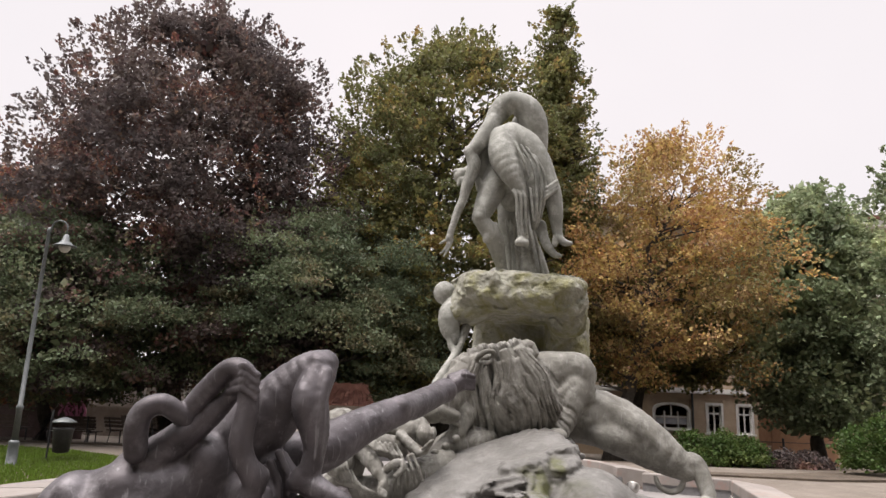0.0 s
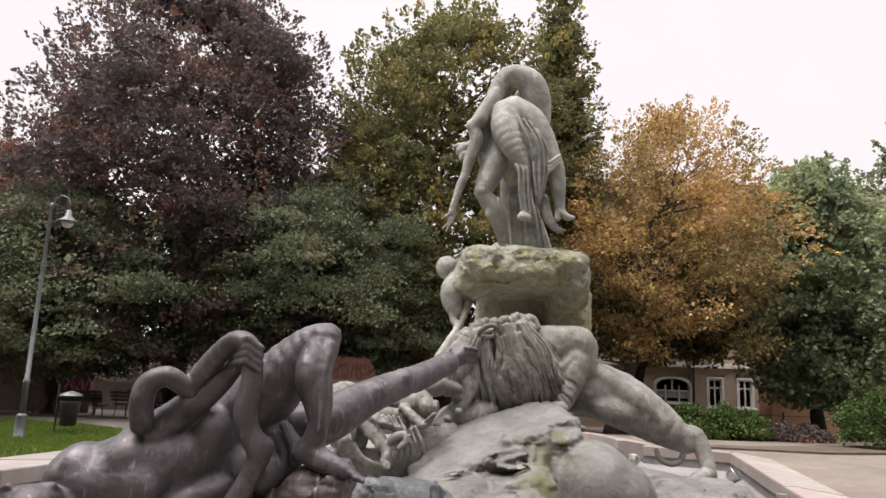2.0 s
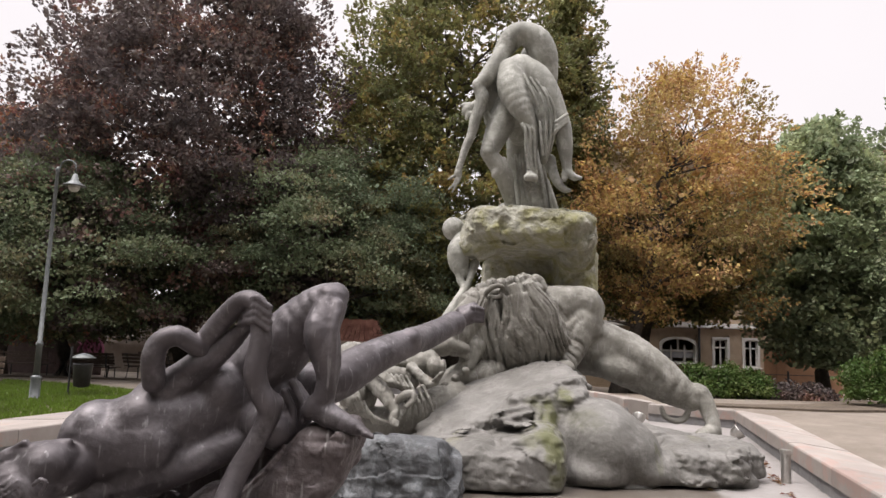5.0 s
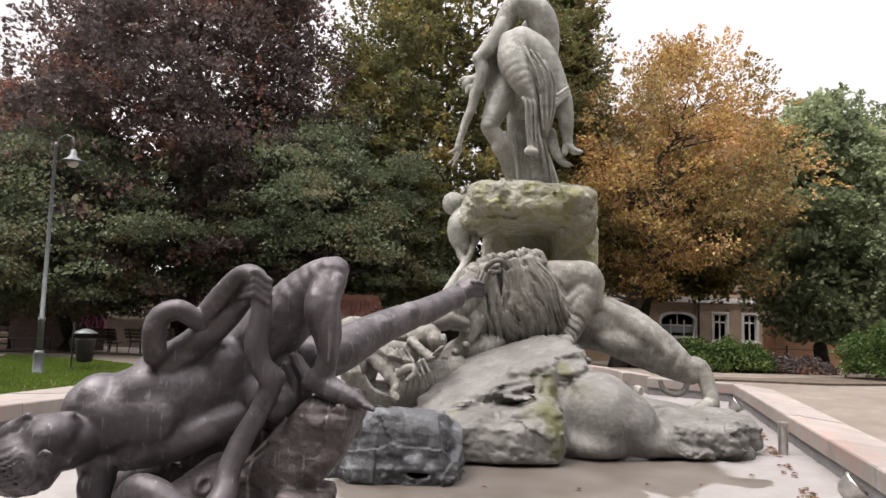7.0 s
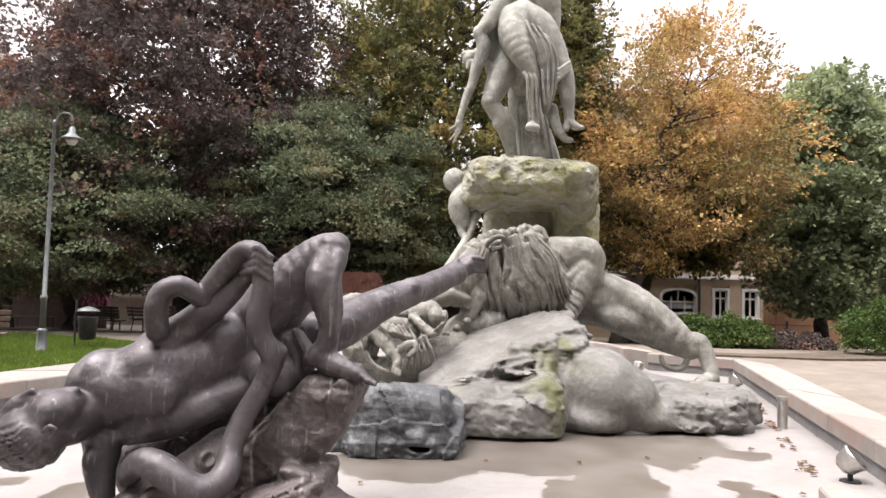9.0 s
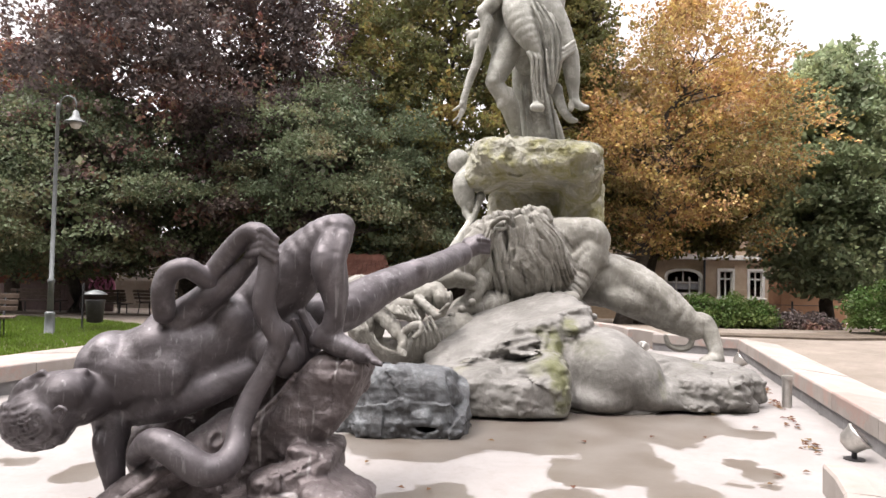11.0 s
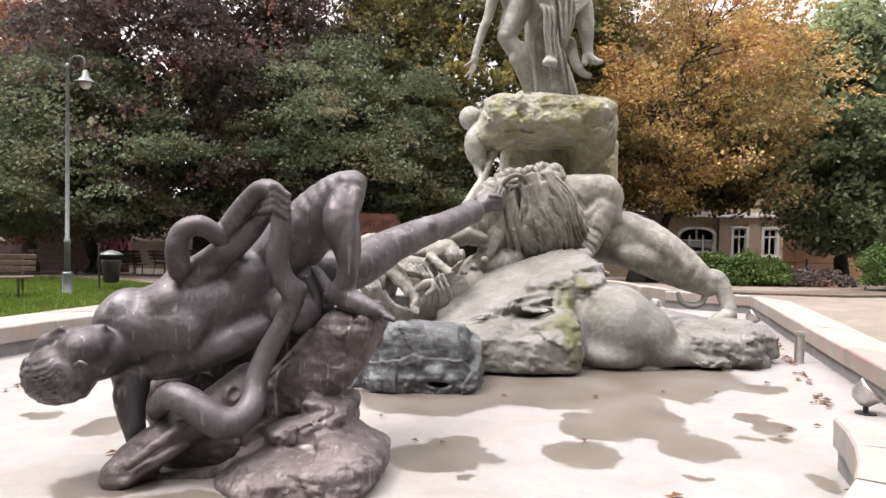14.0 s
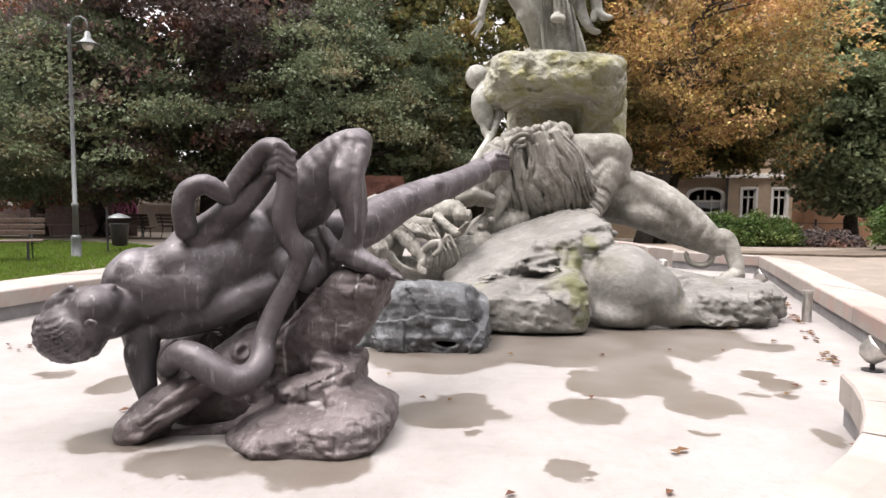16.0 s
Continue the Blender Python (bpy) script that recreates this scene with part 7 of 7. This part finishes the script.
def upper_group():
    """The upper group on the mossy boulder."""
    s = Sculpt((-0.125, 8.964, 3.061), (1.868, 10.290, 6.167), 0.0125)
    s.limb([(0.671, 9.500, 5.643, 0.126), (0.769, 9.500, 5.800, 0.160), (0.884, 9.480, 5.923, 0.169), (1.036, 9.480, 5.938, 0.169), (1.192, 9.500, 5.835, 0.203), (1.284, 9.550, 5.643, 0.211), (1.335, 9.600, 5.413, 0.178), (1.352, 9.650, 5.146, 0.144)], 0.018)
    s.blob((1.191, 9.750, 5.669), (0.224, 0.120, 0.259), (0, 0, 0), 0.02)
    s.blob((1.219, 9.440, 5.666), (0.117, 0.100, 0.218), (0, -20, 0), 0.03)
    s.limb([(0.693, 9.460, 5.654, 0.117), (0.553, 9.420, 5.382, 0.125), (0.441, 9.400, 5.194, 0.116), (0.361, 9.400, 5.086, 0.091), (0.406, 9.400, 4.931, 0.099), (0.377, 9.400, 4.792, 0.090), (0.309, 9.400, 4.584, 0.081), (0.266, 9.400, 4.395, 0.065), (0.190, 9.400, 4.199, 0.061), (0.132, 9.380, 3.999, 0.048), (0.096, 9.380, 3.874, 0.048)], 0.012)
    s.blob((0.343, 9.380, 5.095), (0.090, 0.070, 0.107), (0, -20, 0), 0.012)
    s.blob((0.090, 9.380, 3.816), (0.056, 0.050, 0.072), (0, 0, 0), 0.006)
    s.limb([(0.090, 9.380, 3.816, 0.024), (0.004, 9.380, 3.747, 0.019), (-0.050, 9.380, 3.712, 0.014)], 0.005)
    s.limb([(0.091, 9.380, 3.775, 0.024), (0.024, 9.380, 3.633, 0.019), (-0.037, 9.380, 3.574, 0.014)], 0.005)
    s.limb([(0.100, 9.380, 3.751, 0.024), (0.057, 9.380, 3.618, 0.019), (0.012, 9.380, 3.535, 0.014)], 0.005)
    s.limb([(0.116, 9.380, 3.759, 0.024), (0.102, 9.380, 3.702, 0.019), (0.087, 9.380, 3.652, 0.014)], 0.005)
    s.blob((0.219, 9.600, 4.811), (0.100, 0.100, 0.117), (0, 20, 0), 0.009)
    s.limb([(0.158, 9.570, 4.868, 0.042), (0.117, 9.570, 4.858, 0.025)], 0.006)
    s.limb([(0.220, 9.550, 4.733, 0.050), (0.189, 9.530, 4.647, 0.025)], 0.005)
    s.limb([(0.260, 9.520, 4.724, 0.041), (0.264, 9.520, 4.603, 0.025)], 0.005)
    s.limb([(0.301, 9.600, 4.866, 0.075), (0.409, 9.600, 4.915, 0.100)], 0.01)
    s.limb([(0.518, 9.600, 5.256, 0.126), (0.536, 9.660, 4.985, 0.143), (0.579, 9.700, 4.690, 0.126)], 0.02)
    s.limb([(0.491, 9.500, 4.726, 0.033), (0.533, 9.480, 4.618, 0.033), (0.562, 9.500, 4.497, 0.025)], 0.005)
    s.limb([(0.842, 9.380, 5.289, 0.231), (0.837, 9.280, 5.025, 0.228), (0.921, 9.200, 4.761, 0.176), (1.034, 9.180, 4.541, 0.111), (1.093, 9.200, 4.399, 0.087), (1.109, 9.240, 4.180, 0.075), (1.104, 9.250, 3.969, 0.067), (1.097, 9.250, 3.839, 0.063)], 0.012)
    s.limb([(1.130, 9.260, 3.826, 0.063), (1.045, 9.200, 3.736, 0.055), (1.139, 9.200, 3.731, 0.055)], 0.008)
    s.limb([(0.942, 9.400, 5.354, 0.224), (1.151, 9.400, 5.204, 0.239), (1.298, 9.380, 4.976, 0.221), (1.419, 9.360, 4.732, 0.179), (1.522, 9.340, 4.526, 0.137), (1.561, 9.330, 4.339, 0.121), (1.585, 9.330, 4.140, 0.100), (1.601, 9.330, 3.959, 0.072), (1.617, 9.330, 3.861, 0.072)], 0.018)
    s.limb([(1.613, 9.310, 3.840, 0.064), (1.699, 9.260, 3.766, 0.051), (1.776, 9.250, 3.759, 0.032)], 0.007)
    s.limb([(1.581, 9.310, 3.822, 0.056), (1.560, 9.280, 3.741, 0.039)], 0.007)
    s.limb([(1.143, 9.320, 4.974, 0.147), (1.246, 9.280, 4.682, 0.145), (1.306, 9.300, 4.438, 0.137), (1.296, 9.330, 4.196, 0.096), (1.284, 9.350, 4.002, 0.048)], 0.015)
    s.limb([(0.972, 9.130, 5.178, 0.021), (1.047, 9.060, 4.960, 0.021), (1.153, 9.070, 4.717, 0.021), (1.199, 9.100, 4.398, 0.020), (1.244, 9.180, 4.054, 0.020)], 0.01)
    s.limb([(1.050, 9.100, 5.118, 0.021), (1.176, 9.070, 4.884, 0.021), (1.258, 9.080, 4.641, 0.021), (1.278, 9.100, 4.360, 0.020), (1.287, 9.200, 4.020, 0.020)], 0.01)
    s.limb([(1.130, 9.100, 5.088, 0.021), (1.273, 9.080, 4.850, 0.021), (1.332, 9.100, 4.609, 0.021), (1.346, 9.130, 4.355, 0.021), (1.313, 9.220, 4.051, 0.021)], 0.01)
    s.limb([(1.235, 9.100, 4.982, 0.021), (1.355, 9.100, 4.776, 0.021), (1.400, 9.130, 4.580, 0.021), (1.391, 9.170, 4.344, 0.021), (1.357, 9.250, 4.118, 0.021)], 0.01)
    s.limb([(1.356, 9.200, 4.409, 0.028), (1.424, 9.130, 4.506, 0.032), (1.564, 9.160, 4.621, 0.032)], 0.005)
    s.limb([(1.356, 9.200, 4.363, 0.028), (1.425, 9.130, 4.448, 0.032), (1.564, 9.160, 4.563, 0.032)], 0.005)
    s.limb([(1.356, 9.200, 4.323, 0.028), (1.425, 9.130, 4.399, 0.032), (1.564, 9.160, 4.513, 0.032)], 0.005)
    s.limb([(0.912, 9.080, 5.131, 0.016), (0.986, 9.020, 4.984, 0.028), (1.045, 9.040, 4.868, 0.012)], 0.006, carve=True)
    s.limb([(1.179, 9.100, 5.022, 0.016), (1.151, 9.050, 4.751, 0.024), (1.196, 9.080, 4.515, 0.024)], 0.006, carve=True)
    s.limb([(0.949, 9.120, 4.452, 0.028), (0.995, 9.100, 4.349, 0.024), (1.012, 9.150, 4.078, 0.019), (1.042, 9.180, 3.844, 0.016)], 0.005)
    s.limb([(1.012, 9.120, 4.454, 0.028), (1.058, 9.100, 4.351, 0.024), (1.075, 9.150, 4.080, 0.019), (1.105, 9.180, 3.846, 0.016)], 0.005)
    s.limb([(1.067, 9.120, 4.456, 0.028), (1.113, 9.100, 4.353, 0.024), (1.130, 9.150, 4.082, 0.019), (1.159, 9.180, 3.848, 0.016)], 0.005)
    s.limb([(1.378, 9.500, 4.061, 0.098), (1.428, 9.450, 3.883, 0.073), (1.485, 9.400, 3.725, 0.064), (1.574, 9.360, 3.614, 0.048), (1.642, 9.340, 3.596, 0.032)], 0.01)
    s.limb([(0.812, 9.620, 4.937, 0.201), (0.704, 9.560, 4.633, 0.199), (0.598, 9.500, 4.353, 0.164), (0.518, 9.450, 4.149, 0.122)], 0.015)
    s.limb([(0.502, 9.450, 4.132, 0.105), (0.639, 9.500, 3.983, 0.130), (0.735, 9.550, 3.848, 0.138), (0.800, 9.600, 3.644, 0.106), (0.856, 9.650, 3.457, 0.081), (0.875, 9.650, 3.325, 0.089)], 0.008)
    s.blob((0.669, 9.450, 3.921), (0.081, 0.060, 0.177), (0, 30, 0), 0.012)
    s.limb([(0.840, 9.620, 3.286, 0.073), (0.968, 9.600, 3.262, 0.056)], 0.008)
    s.limb([(0.765, 9.720, 3.401, 0.066), (0.651, 9.700, 3.318, 0.057), (0.537, 9.680, 3.260, 0.041)], 0.008)
    s.blob((0.506, 9.380, 4.138), (0.072, 0.060, 0.072), (0, 0, 0), 0.008)
    s.limb([(0.949, 9.620, 4.749, 0.184), (0.992, 9.680, 4.507, 0.184)], 0.02)
    s.limb([(1.020, 9.950, 4.563, 0.223), (1.079, 9.970, 4.171, 0.256), (1.177, 9.970, 3.738, 0.254), (1.282, 9.970, 3.381, 0.260)], 0.02)
    s.limb([(1.353, 9.900, 3.816, 0.101), (1.464, 9.900, 3.562, 0.084), (1.565, 9.900, 3.345, 0.050)], 0.012)
    s.limb([(0.917, 9.720, 4.186, 0.021), (0.956, 9.720, 3.845, 0.025), (1.014, 9.740, 3.330, 0.025)], 0.008)
    s.limb([(0.992, 9.720, 4.189, 0.021), (1.038, 9.720, 3.848, 0.025), (1.105, 9.740, 3.334, 0.025)], 0.008)
    s.limb([(1.067, 9.720, 4.192, 0.021), (1.121, 9.720, 3.852, 0.025), (1.195, 9.740, 3.337, 0.025)], 0.008)
    s.limb([(1.142, 9.720, 4.195, 0.021), (1.204, 9.720, 3.855, 0.025), (1.285, 9.740, 3.340, 0.025)], 0.008)
    s.limb([(1.217, 9.720, 4.198, 0.021), (1.287, 9.720, 3.858, 0.025), (1.375, 9.740, 3.344, 0.025)], 0.008)
    s.limb([(1.292, 9.720, 4.201, 0.021), (1.369, 9.720, 3.861, 0.025), (1.465, 9.740, 3.347, 0.025)], 0.008)
    s.blob((0.929, 9.400, 5.691), (0.075, 0.160, 0.109), (0, -8, 0), 0.008, carve=True)
    s.rough(0.002, 0.10, 0.2)
    tagged(s.skin("statue", VERDIGRIS), "pale bronze statue group of a standing figure carrying another", "statue")


upper_group()
